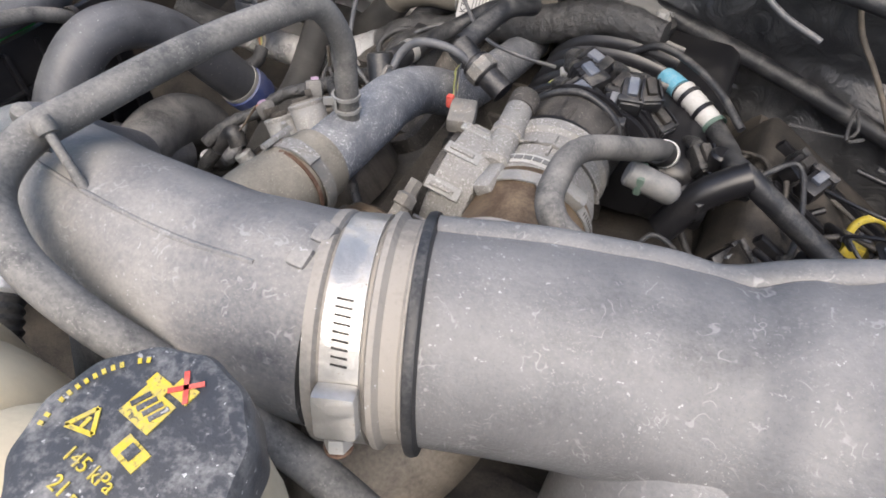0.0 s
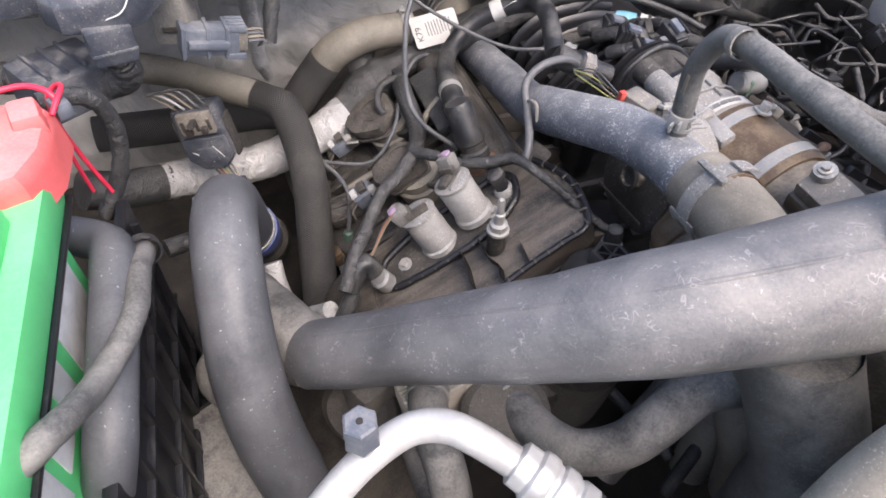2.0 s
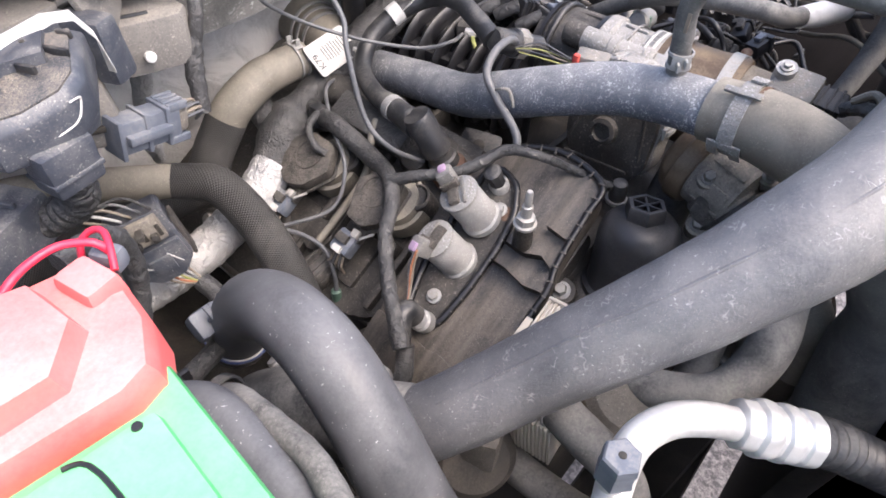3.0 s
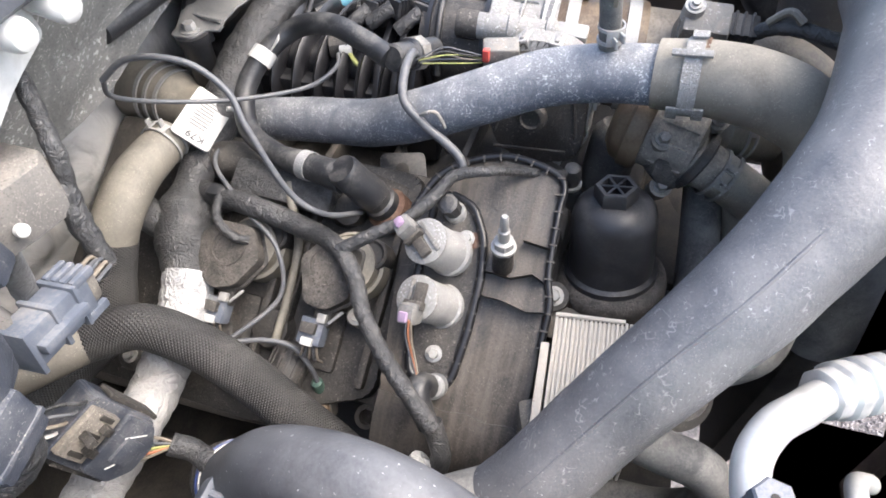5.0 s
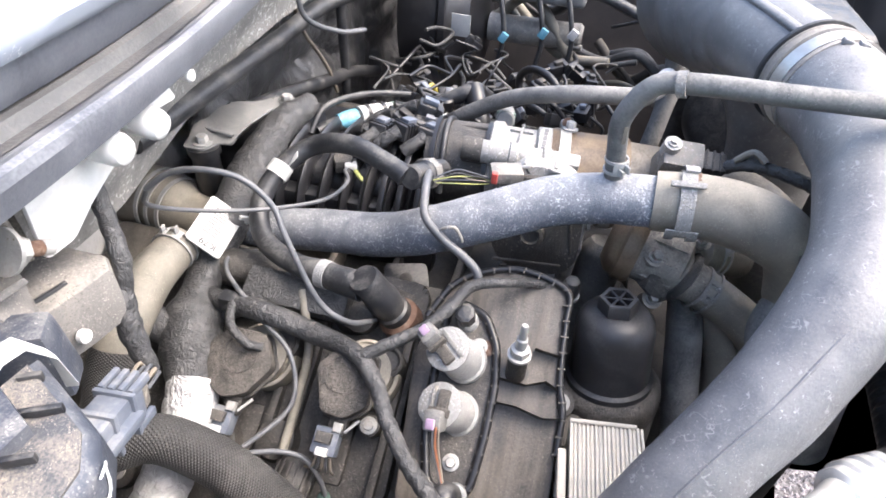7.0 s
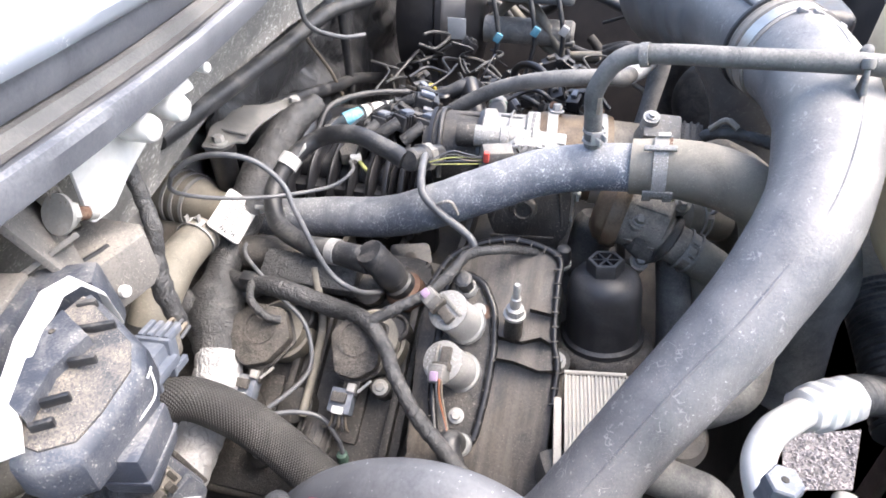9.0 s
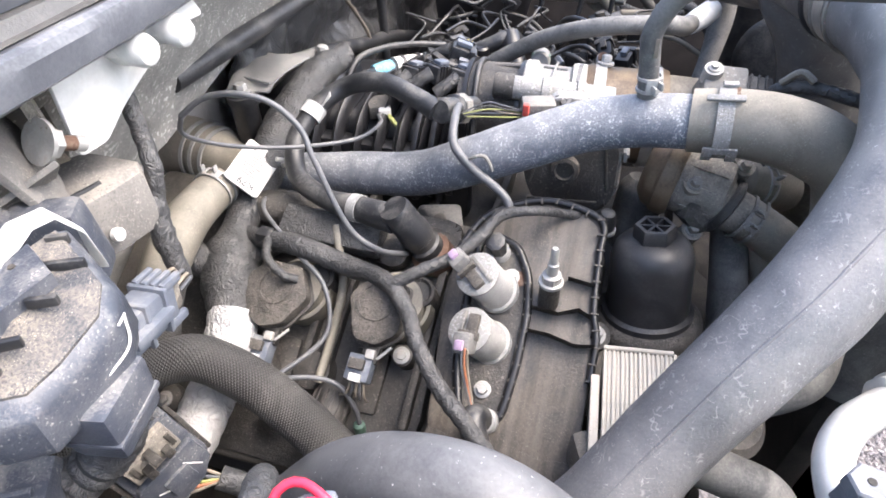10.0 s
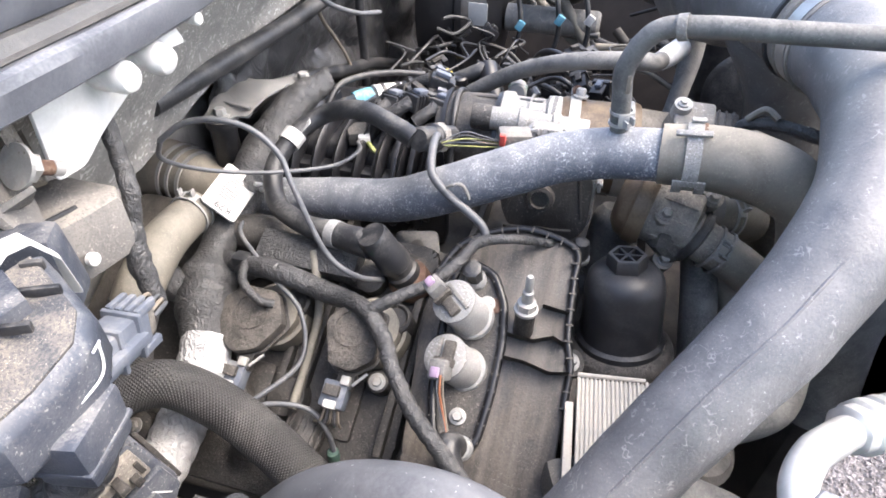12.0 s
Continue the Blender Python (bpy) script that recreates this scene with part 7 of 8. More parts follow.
def ac_pipe():
    t = thing("refrigerant_pipe", (-0.4, 0.12, 1.0), "white aluminium air-conditioning pipe with crimped rubber hose", "pipe")
    path = [(-0.500, 0.098, 1.012), (-0.478, 0.116, 1.028), (-0.458, 0.128, 1.036), (-0.438, 0.136, 1.042), (-0.417, 0.139, 1.049), (-0.400, 0.132, 1.055), (-0.387, 0.119, 1.056), (-0.372, 0.106, 1.046), (-0.358, 0.090, 1.040)]
    part("pipe", tube(path, 0.0090, 24, 0.003), WHITE_PIPE, t)
    ax = Vector((0.55, -0.80, -0.18)).normalized()
    p = Vector((-0.368, 0.103, 1.044))
    part("crimp", lathe([(0.0095, -0.004), (0.0130, -0.002), (0.0132, 0.006), (0.0152, 0.008), (0.0156, 0.012), (0.0150, 0.0155), (0.0136, 0.017), (0.0136, 0.019), (0.0154, 0.0205), (0.0156, 0.025), (0.0150, 0.028), (0.0138, 0.0295), (0.0138, 0.031), (0.0150, 0.0325), (0.0148, 0.040), (0.012, 0.042)], stand(p, ax), 64, 38, 0.020, 8), WHITE_PIPE, t, "dented aluminium crimp sleeve")
    part("hose", tube([tuple(p + ax * 0.036), tuple(p + ax * 0.055 + Vector((0.002, 0, -0.003))), (-0.318, 0.035, 1.015), (-0.295, 0.012, 0.99), (-0.26, -0.02, 0.95)], 0.0130, 24, 0.0012, ring=0.0065, depth=0.0009), RUBBER, t, "black corrugated rubber hose")
    v = Vector((-0.02, 0.06, 1.0)).normalized()
    q = Vector((-0.443, 0.138, 1.050))
    part("valve_stem", lathe([(0.0068, 0), (0.0068, 0.012)], stand(q, v), 16), WHITE_PIPE, t)
    cap = part("valve_cap", lathe([(0.0098, 0.008), (0.0100, 0.010), (0.0092, 0.014), (0.0092, 0.020), (0.0098, 0.021), (0.0092, 0.027), (0.0080, 0.028), (0.0, 0.028)], stand(q, v), 6, 25), CONNECTOR, t, "dark hexagonal valve cap")
    part("cap_hole", lathe([(0.0020, 0.0279), (0.0018, 0.0284)], stand(q, v), 10), DEEP, cap)
    s = thing("refrigerant_pipe", (-0.42, 0.06, 0.95), "thin white air-conditioning pipe with dark valve cap", "pipe")
    part("pipe", tube([(-0.365, 0.040, 0.955), (-0.372, 0.052, 0.965), (-0.388, 0.056, 0.972), (-0.41, 0.056, 0.975), (-0.44, 0.058, 0.978), (-0.48, 0.06, 0.975)], 0.0062, 20, 0.003), WHITE_PIPE, s)
    part("valve_cap", lathe([(0.0075, 0.0), (0.0085, 0.002), (0.0085, 0.014), (0.0075, 0.016)], stand((-0.428, 0.058, 0.980), (-0.1, 0.1, 1)), 6, 25), CONNECTOR, s, "dark hexagonal valve cap")
    h = thing("lower_coolant_hose", (-0.385, 0.14, 0.85), "dusty grey U-shaped coolant hose with spring clamp", "hose")
    part("hose", tube([(-0.372, 0.205, 0.968), (-0.385, 0.188, 0.974), (-0.390, 0.165, 0.974), (-0.390, 0.140, 0.965), (-0.389, 0.124, 0.940), (-0.388, 0.120, 0.905), (-0.386, 0.138, 0.872), (-0.385, 0.17, 0.860), (-0.385, 0.22, 0.858), (-0.385, 0.28, 0.86)], 0.0138, 22, 0.003), RUBBER_GREY, h)
    spring_clamp(h, (-0.384, 0.190, 0.9735), (-0.4, -0.85, 0.2), 0.0140, 0.010, (-0.2, -0.2, 1), ZINC)
    x = thing("idler_housing", (-0.44, 0.2, 0.8), "grey dusty round pump housing below the hoses", "pump")
    part("drum", lathe([(0.045, -0.05), (0.05, -0.045), (0.05, 0.0), (0.045, 0.008), (0.02, 0.012), (0.0, 0.012)], stand((-0.523, 0.235, 0.875), (0.05, -0.25, 0.95)), 36), RUBBER_GREY, x)
    part("pale_pipe", tube([(-0.517, 0.262, 0.900), (-0.528, 0.272, 0.930), (-0.522, 0.282, 0.945), (-0.505, 0.285, 0.945)], 0.0085, 16, 0.003), ALLOY_DIRTY, x, "pale bent pipe on the pump")
    part("bracket", block((0.07, 0.03, 0.05), Matrix.Translation((-0.40, 0.23, 0.93)) @ Matrix.Rotation(0.4, 4, "Z"), 0.008), ENGINE, x)
    part("ribbed_barrel", lathe([(0.03, -0.04), (0.032, -0.03), (0.032, 0.03), (0.026, 0.036)], stand((-0.33, 0.17, 0.935), (-0.2, -0.3, 0.9)), 30), ENGINE, x)
    f = thing("front_hose", (-0.26, 0.03, 0.9), "wide grey dusted duct dropping beside the radiator", "hose")
    part("hose", tube([(-0.226, 0.094, 1.106), (-0.2238, 0.0890, 1.0944), (-0.2047, 0.0513, 1.0244), (-0.198, 0.045, 0.97), (-0.205, 0.03, 0.88)], [0.027, 0.029, 0.030, 0.030, 0.030], 36, 0.004), RUBBER_GREY, f)


def small_looms():
    def loom(name, pts, r, label, material=TAPE, cat="wiring harness", twist=0.010):
        t = thing(name, Vector(pts[len(pts) // 2]), label, cat)
        part("loom", tube(pts, r, 12, 0.003, wob=0.0005 if material is TAPE else 0.0, twist=twist if material is TAPE else 0.0), material, t)
        return t
    loom("injector_loom", [(-0.275, 0.560, 0.980), (-0.289, 0.535, 0.987), (-0.299, 0.491, 0.998), (-0.301, 0.447, 0.989), (-0.3164, 0.4094, 0.9979), (-0.3366, 0.3856, 0.996), (-0.362, 0.3680, 0.990), (-0.381, 0.3475, 0.976), (-0.398, 0.3255, 0.971), (-0.4130, 0.3025, 0.957)],
         [0.0075, 0.0082, 0.0086, 0.0086, 0.0066, 0.0056, 0.0054, 0.0054, 0.0056, 0.006], "twisted black taped injector loom over the cam cover")
    t = loom("cam_sensor_loom", [(-0.322, 0.402, 1.001), (-0.308, 0.378, 1.012), (-0.292, 0.362, 1.013), (-0.274, 0.346, 1.024), (-0.258, 0.335, 1.033), (-0.250, 0.313, 1.036), (-0.232, 0.291, 1.025), (-0.215, 0.272, 1.012), (-0.203, 0.260, 1.004)],
             [0.0048, 0.0045, 0.0045, 0.0045, 0.004, 0.0035, 0.0034, 0.0034, 0.0034], "thin grey taped sensor loom with end plugs")
    part("plug", lathe([(0.0065, -0.006), (0.0075, -0.003), (0.0075, 0.006), (0.006, 0.012), (0.0045, 0.013)], stand((-0.200, 0.257, 0.998), (-0.1, 0, 1)), 16), PLASTIC, t)
    part("washer", lathe([(0.009, -0.008), (0.009, -0.005)], stand((-0.200, 0.257, 0.998), (-0.1, 0, 1)), 18), ZINC, t)
    t = thing("cam_sensor", (-0.264, 0.334, 0.995), "black cam position sensor in a grey socket", "sensor")
    m = stand((-0.262, 0.333, 0.998), (-0.45, 0.1, 0.85))
    part("socket", lathe([(0.0085, -0.008), (0.0085, 0.006), (0.007, 0.008)], m, 20), ALLOY, t)
    part("body", lathe([(0.0068, 0.006), (0.0068, 0.018), (0.0078, 0.019), (0.0078, 0.025), (0.0055, 0.026)], m, 8, 25), PLASTIC, t)
    t = thing("cam_sensor", (-0.383, 0.316, 0.94), "grey cam sensor with dark boot and orange wires", "sensor")
    m = stand((-0.378, 0.314, 0.945), (-0.55, 0.0, 0.83))
    part("socket", lathe([(0.0090, -0.008), (0.0090, 0.004), (0.007, 0.006)], m, 20), ALLOY, t)
    part("boot", tube([(-0.384, 0.316, 0.955), (-0.390, 0.320, 0.965), (-0.398, 0.318, 0.962), (-0.408, 0.308, 0.948)], [0.0085, 0.0095, 0.009, 0.0075], 14, 0.003, wob=0.001), PLASTIC, t)
    for k, mt in enumerate((WIRE_TAN, WIRE_ORANGE, WIRE)):
        part("wire", tube([(-0.364 + 0.001 * k, 0.332 + 0.002 * k, 1.000), (-0.371, 0.330 + 0.002 * k, 0.990), (-0.381, 0.324 + 0.001 * k, 0.974), (-0.389, 0.320, 0.966)], 0.0008, 6, 0.003), mt, t)
    part("tail", tube([(-0.405, 0.306, 0.950), (-0.418, 0.296, 0.930), (-0.430, 0.300, 0.905), (-0.44, 0.31, 0.88)], 0.007, 14, 0.003, wob=0.001), TAPE, t)
    t = thing("oxygen_sensor_plug", (-0.45, 0.34, 0.9), "silver-grey sleeve of a sensor lead by the hose", "sensor lead")
    part("sleeve", tube([(-0.462, 0.395, 0.905), (-0.461, 0.380, 0.890), (-0.458, 0.362, 0.875)], 0.0095, 16, 0.003, wob=0.0008), FOIL, t)
    part("lead", tube([(-0.458, 0.362, 0.875), (-0.450, 0.340, 0.885), (-0.438, 0.320, 0.910), (-0.425, 0.308, 0.930)], [0.008, 0.009, 0.0095, 0.008], 16, 0.003, wob=0.0008), FOIL, t)
    t = loom("pipe_loom", [(-0.160, 0.395, 1.052), (-0.185, 0.390, 1.078), (-0.215, 0.385, 1.082), (-0.232, 0.380, 1.070), (-0.236, 0.364, 1.055), (-0.241, 0.347, 1.047), (-0.247, 0.334, 1.040), (-0.252, 0.330, 1.030)], 0.0034,
             "grey cable crossing the coolant pipe on a wire clip", WIRE, "cable")
    part("wire_clip", tube([(-0.2345, 0.368, 1.062), (-0.2350, 0.362, 1.066), (-0.2340, 0.356, 1.0665), (-0.2345, 0.351, 1.060), (-0.2350, 0.349, 1.055)], 0.0012, 8, 0.002, wob=0.0006), ALLOY_DIRTY, t)
    loom("grey_wire", [(-0.3197, 0.545, 1.116), (-0.3123, 0.5295, 1.1275), (-0.3096, 0.505, 1.133), (-0.3035, 0.4844, 1.1264), (-0.3037, 0.466, 1.1103), (-0.3117, 0.4545, 1.092), (-0.3176, 0.433, 1.0457), (-0.3092, 0.415, 1.021), (-0.2753, 0.4067, 0.990)], 0.0021,
         "smooth grey wire in a wide loop", WIRE, "wire")
    loom("grey_wire", [(-0.3197, 0.545, 1.116), (-0.310, 0.556, 1.094), (-0.275, 0.549, 1.066), (-0.240, 0.515, 1.050), (-0.202, 0.478, 1.042), (-0.165, 0.470, 1.038), (-0.13, 0.486, 1.026)], 0.0018, "thin grey wire running back under the breather hose", WIRE, "wire")
    loom("grey_wire", [(-0.235, 0.528, 0.998), (-0.250, 0.545, 1.000), (-0.272, 0.535, 1.004), (-0.292, 0.510, 1.002), (-0.305, 0.488, 0.994), (-0.320, 0.460, 0.980), (-0.345, 0.450, 0.955), (-0.38, 0.47, 0.945), (-0.40, 0.49, 0.94)], 0.0019, "thin dark wire lying over the cam cover", WIRE, "wire")
    t = loom("heater_wire", [(-0.400, 0.490, 0.945), (-0.391, 0.472, 0.947), (-0.380, 0.448, 0.945), (-0.376, 0.428, 0.938), (-0.380, 0.415, 0.920), (-0.383, 0.411, 0.905)], 0.0020, "grey wire ending in a green-grey plug", WIRE, "wire")
    part("plug", lathe([(0.0045, -0.008), (0.0048, 0.0), (0.0048, 0.010), (0.003, 0.012)], stand((-0.3835, 0.411, 0.893), (0.05, 0.1, 1)), 10), GREEN_CLIP, t)
    loom("flat_strap", [(-0.270, 0.470, 1.000), (-0.285, 0.462, 0.990), (-0.300, 0.455, 0.965), (-0.33, 0.452, 0.945), (-0.37, 0.45, 0.925)], 0.0036, "dark strap running down between the coils", RUBBER_BROWN, "cable")
    t = thing("sensor_branch", (-0.3, 0.52, 0.98), "short curled lead over the rear ignition coil", "wire")
    part("lead", tube([(-0.285, 0.520, 0.990), (-0.300, 0.516, 0.999), (-0.318, 0.508, 0.997), (-0.326, 0.492, 0.990), (-0.322, 0.482, 0.984)], 0.0032, 10, 0.003, twist=0.008), TAPE, t)
    part("plug", block((0.012, 0.014, 0.010), Matrix.Translation((-0.294, 0.522, 0.997)), 0.002), PLASTIC, t)
    t = thing("manifold_plug", (-0.16, 0.35, 1.06), "connector with yellow-green wires and a red lock", "connector")
    for k in range(6):
        part("wire", tube([(-0.182, 0.384 + 0.001 * k, 1.068 + 0.002 * (k % 2)), (-0.178 + 0.002 * (k % 3), 0.370, 1.068 + 0.0022 * k), (-0.170 + 0.002 * (k % 2), 0.352 + 0.001 * k, 1.066 + 0.0018 * k), (-0.163, 0.342, 1.064 + 0.0012 * k)], 0.0006, 6, 0.003), (WIRE_GREEN, WIRE, WIRE_TAN, WIRE_GREEN, TAPE, WIRE)[k], t)
    part("plug", block((0.020, 0.028, 0.012), Matrix.Translation((-0.152, 0.330, 1.070)) @ Matrix.Rotation(0.3, 4, "Z"), 0.003), ALLOY_DIRTY, t)
    part("lock", block((0.005, 0.005, 0.010), Matrix.Translation((-0.166, 0.338, 1.073)), 0.001), RED_PRINT, t, "red plastic lock")


coolant_tank()
battery()
fuse_box()
connectors()
cowl_fittings()
paper_tag()
ac_pipe()
small_looms()

# ---------------------------------------------------------------- rear and far side of the bay
def injector_line():
    t = thing("fuel_line", (0.04, 0.45, 1.0), "black fuel line with white and cyan label sleeves", "fuel line")
    path = [(-0.060, 0.545, 1.018), (-0.030, 0.524, 1.020), (-0.008, 0.506, 1.019), (0.018, 0.486, 1.015), (0.036, 0.455, 1.018), (0.040, 0.420, 1.034), (0.052, 0.397, 1.043), (0.090, 0.393, 1.022), (0.133, 0.390, 0.998)]
    part("line", tube(path, [0.008, 0.0085, 0.009, 0.009, 0.0088, 0.0088, 0.0090, 0.0088, 0.0085], 22, 0.004), RUBBER, t)
    part("label_sleeve", tube([(-0.016, 0.513, 1.022), (-0.006, 0.505, 1.021), (0.006, 0.4955, 1.019), (0.018, 0.486, 1.0165)], [0.0104, 0.0102, 0.0100, 0.0096], 20, 0.002, ring=0.006, depth=0.0004), PAPER, t, "white ribbed printed sleeve")
    part("cyan_tape", tube([(-0.036, 0.529, 1.021), (-0.028, 0.522, 1.0215), (-0.019, 0.515, 1.0215)], [0.0088, 0.0098, 0.0098], 18, 0.004), CYAN, t, "bright cyan tape")
    part("loop_wire", tube([(-0.075, 0.545, 1.025), (-0.050, 0.540, 1.042), (-0.020, 0.526, 1.043), (0.012, 0.503, 1.038), (0.04, 0.47, 1.030)], 0.0035, 10, 0.004), RUBBER, t)
    for p in ((-0.0085, 0.5070, 1.0212), (0.0075, 0.4943, 1.0188)):
        part("black_band", band(p, (0.78, -0.60, -0.12), 0.0110, 0.0042, 0.0005), PLASTIC_CLEAN, t)
    part("green_ring", band((0.0195, 0.485, 1.0158), (0.7, -0.6, -0.15), 0.0103, 0.004, 0.0006), GREEN_CLIP, t)
    part("elbow", tube([(0.054, 0.398, 1.043), (0.042, 0.392, 1.036), (0.024, 0.382, 1.02), (0.010, 0.37, 0.99)], 0.0125, 14, 0.005), PLASTIC_CLEAN, t)
    d = thing("dipstick", (0.16, 0.45, 0.96), "yellow dipstick ring on a dark tube", "dipstick")
    ring = [(0.172 + 0.015 * math.cos(a), 0.472 + 0.006 * math.sin(a), 0.965 + 0.015 * math.sin(a)) for a in np.linspace(0, 2 * math.pi, 13)]
    part("ring", tube(ring, 0.0035, 10, 0.004), YELLOW, d, "yellow plastic finger ring")
    part("grip", block((0.020, 0.014, 0.016), Matrix.Translation((0.168, 0.470, 0.947)), 0.003), YELLOW, d)
    part("tube", tube([(0.166, 0.468, 0.940), (0.15, 0.46, 0.90), (0.12, 0.45, 0.80)], 0.006, 12, 0.01), DEEP, d)


def grey_hose():
    t = thing("purge_hose", (-0.03, 0.28, 1.08), "grey dusty purge hose with a pale sleeve end", "hose")
    part("hose", tube([(-0.008, 0.418, 1.022), (-0.013, 0.398, 1.042), (-0.024, 0.349, 1.076), (-0.0545, 0.296, 1.1045), (-0.0577, 0.252, 1.1124), (-0.051, 0.230, 1.1119), (-0.034, 0.2215, 1.1056), (0.015, 0.205, 1.1)], 0.0082, 20, 0.004), RUBBER_GREY, t)
    part("pale_sleeve", tube([(-0.020, 0.217, 1.103), (0.004, 0.207, 1.101), (0.037, 0.196, 1.098)], [0.0090, 0.0105, 0.0105], 18, 0.004), WHITE, t, "pale cloth sleeve")
    part("coupling", lathe([(0.009, -0.02), (0.0105, -0.016), (0.0105, 0.004), (0.0085, 0.006), (0.0085, 0.02)], stand((-0.010, 0.412, 1.028), (0.25, 0.75, -0.6)), 18), PLASTIC, t)
    part("collar", band((-0.0095, 0.414, 1.027), (0.25, 0.75, -0.6), 0.0106, 0.005, 0.0008), WHITE, t)
    b = thing("purge_valve_plug", (0.0, 0.36, 1.03), "grey quick coupling with green clip", "connector")
    part("body", lathe([(0.008, -0.03), (0.010, -0.028), (0.010, 0.004), (0.0085, 0.008), (0.004, 0.011)], stand((0.000, 0.352, 1.046), (0.92, 0.10, -0.25)), 18), SHEET, b)
    part("clip", block((0.006, 0.020, 0.016), Matrix.Translation((-0.018, 0.350, 1.050)) @ Matrix.Rotation(0.1, 4, "Z"), 0.002), GREEN_CLIP, b, "green retaining clip")


def rear_connectors():
    for x, y, z, a in ((-0.050, 0.424, 1.062, 12), (-0.040, 0.458, 1.044, 30), (-0.062, 0.446, 1.050, -20), (0.020, 0.432, 1.018, 40), (-0.024, 0.458, 1.020, 60), (-0.085, 0.470, 1.040, -25)):
        t = thing("plug_connector", (x, y, z - 0.02), "black multi-pin plug beside the intake manifold", "connector", "manifold plugs")
        m = Matrix.Translation((x, y, z)) @ Matrix.Rotation(radians(a), 4, "Z") @ Matrix.Rotation(radians(20), 4, "X")
        part("shell", block((0.016, 0.026, 0.014), m, 0.0025), PLASTIC, t)
        part("collar", block((0.0205, 0.006, 0.0185), m @ Matrix.Translation((0, -0.008, 0)), 0.0015), PLASTIC, t)
        part("latch", block((0.008, 0.016, 0.005), m @ Matrix.Translation((0, 0.002, 0.010)), 0.0015), CONNECTOR if x < -0.045 and a > 0 else PLASTIC_MUD, t)
        part("latch_rib", block((0.002, 0.018, 0.006), m @ Matrix.Translation((0.007, 0, 0.009)), 0.0006), PLASTIC_CLEAN, t)
        part("boot", tube([tuple(m @ Vector((0, 0.013, 0))), tuple(m @ Vector((0.002, 0.022, -0.008))), tuple(m @ Vector((0.004, 0.030, -0.022)))], [0.0065, 0.0055, 0.005], 12, 0.004), TAPE, t)
    for x, y, z, a, tall in ((-0.059, 0.418, 1.048, 8, 0.040), (0.030, 0.391, 1.020, -35, 0.034), (-0.088, 0.412, 1.056, 70, 0.026), (-0.090, 0.436, 1.058, 62, 0.026), (-0.093, 0.460, 1.055, 75, 0.024)):
        t = thing("sensor_plug", (x, y, z - 0.02), "black ribbed plug with a latch beside the throttle", "connector", "throttle plugs")
        m = Matrix.Translation((x, y, z)) @ Matrix.Rotation(radians(a), 4, "Z") @ Matrix.Rotation(radians(14), 4, "X")
        part("shell", block((0.019, tall, 0.017), m, 0.003), PLASTIC, t)
        part("mouth", block((0.023, 0.010, 0.021), m @ Matrix.Translation((0, -tall * 0.38, 0)), 0.002), PLASTIC, t)
        for k in range(3):
            part("rib", block((0.021, 0.0022, 0.019), m @ Matrix.Translation((0, tall * (0.02 + 0.15 * k), 0)), 0.0006), PLASTIC_CLEAN, t)
        part("latch", block((0.010, tall * 0.5, 0.004), m @ Matrix.Translation((0, 0.0, 0.0105)), 0.0012), CONNECTOR, t)
        part("boot", tube([tuple(m @ Vector((0, tall * 0.48, 0))), tuple(m @ Vector((0.003, tall * 0.7, -0.004))), tuple(m @ Vector((0.012, tall * 1.0, -0.016)))], [0.0075, 0.0065, 0.006], 12, 0.003, ring=0.004, depth=0.0006), TAPE, t)
    t = thing("vent_post", (-0.007, 0.413, 1.0), "black plastic vent post among the plugs", "vent")
    part("post", lathe([(0.0085, -0.05), (0.0085, 0.018), (0.0098, 0.020), (0.0098, 0.027), (0.0075, 0.029), (0.0, 0.029)], stand((0.032, 0.424, 1.008), (0.0, 0.05, 1)), 22), PLASTIC_CLEAN, t)
    t = thing("lifting_loop", (0.19, 0.33, 0.97), "black steel lifting loop behind the throttle", "bracket")
    part("loop", tube([(0.19 + 0.022 * math.cos(a), 0.330 + 0.030 * math.cos(a), 0.992 + 0.026 * math.sin(a)) for a in np.linspace(-0.6, math.pi + 0.6, 11)], 0.0055, 12, 0.005), PLASTIC_CLEAN, t)
    t = thing("manifold_sensor", (-0.113, 0.49, 1.0), "grey sensor plug with yellow-green wires on the manifold", "sensor")
    part("body", block((0.026, 0.022, 0.014), Matrix.Translation((-0.108, 0.495, 1.022)) @ Matrix.Rotation(0.5, 4, "Z"), 0.003), PLASTIC_MUD, t)
    part("pale_face", block((0.010, 0.012, 0.008), Matrix.Translation((-0.119, 0.484, 1.024)) @ Matrix.Rotation(0.5, 4, "Z"), 0.002), PAPER, t)
    part("wire", tube([(-0.120, 0.480, 1.022), (-0.128, 0.470, 1.018), (-0.126, 0.46, 1.008)], 0.0022, 8, 0.003), WIRE_GREEN, t)
    rng = random.Random(11)
    for k in range(56):
        x, y, z = rng.uniform(0.02, 0.30), rng.uniform(0.25, 0.56), rng.uniform(0.94, 1.01)
        t = thing("cable", (x, y, z), "dark dusty cable among the far side plugs", "cable", "far cables")
        pts = [(x, y, z)]
        for j in range(4):
            pts.append((pts[-1][0] + rng.uniform(-0.03, 0.05), pts[-1][1] + rng.uniform(-0.045, 0.03), pts[-1][2] + rng.uniform(-0.025, 0.018)))
        part("cable", tube(pts, rng.uniform(0.0014, 0.0040), 10, 0.006, wob=0.0005), rng.choice((TAPE, RUBBER, PLASTIC_CLEAN, RUBBER, PLASTIC_CLEAN, PLASTIC_MUD)), t)
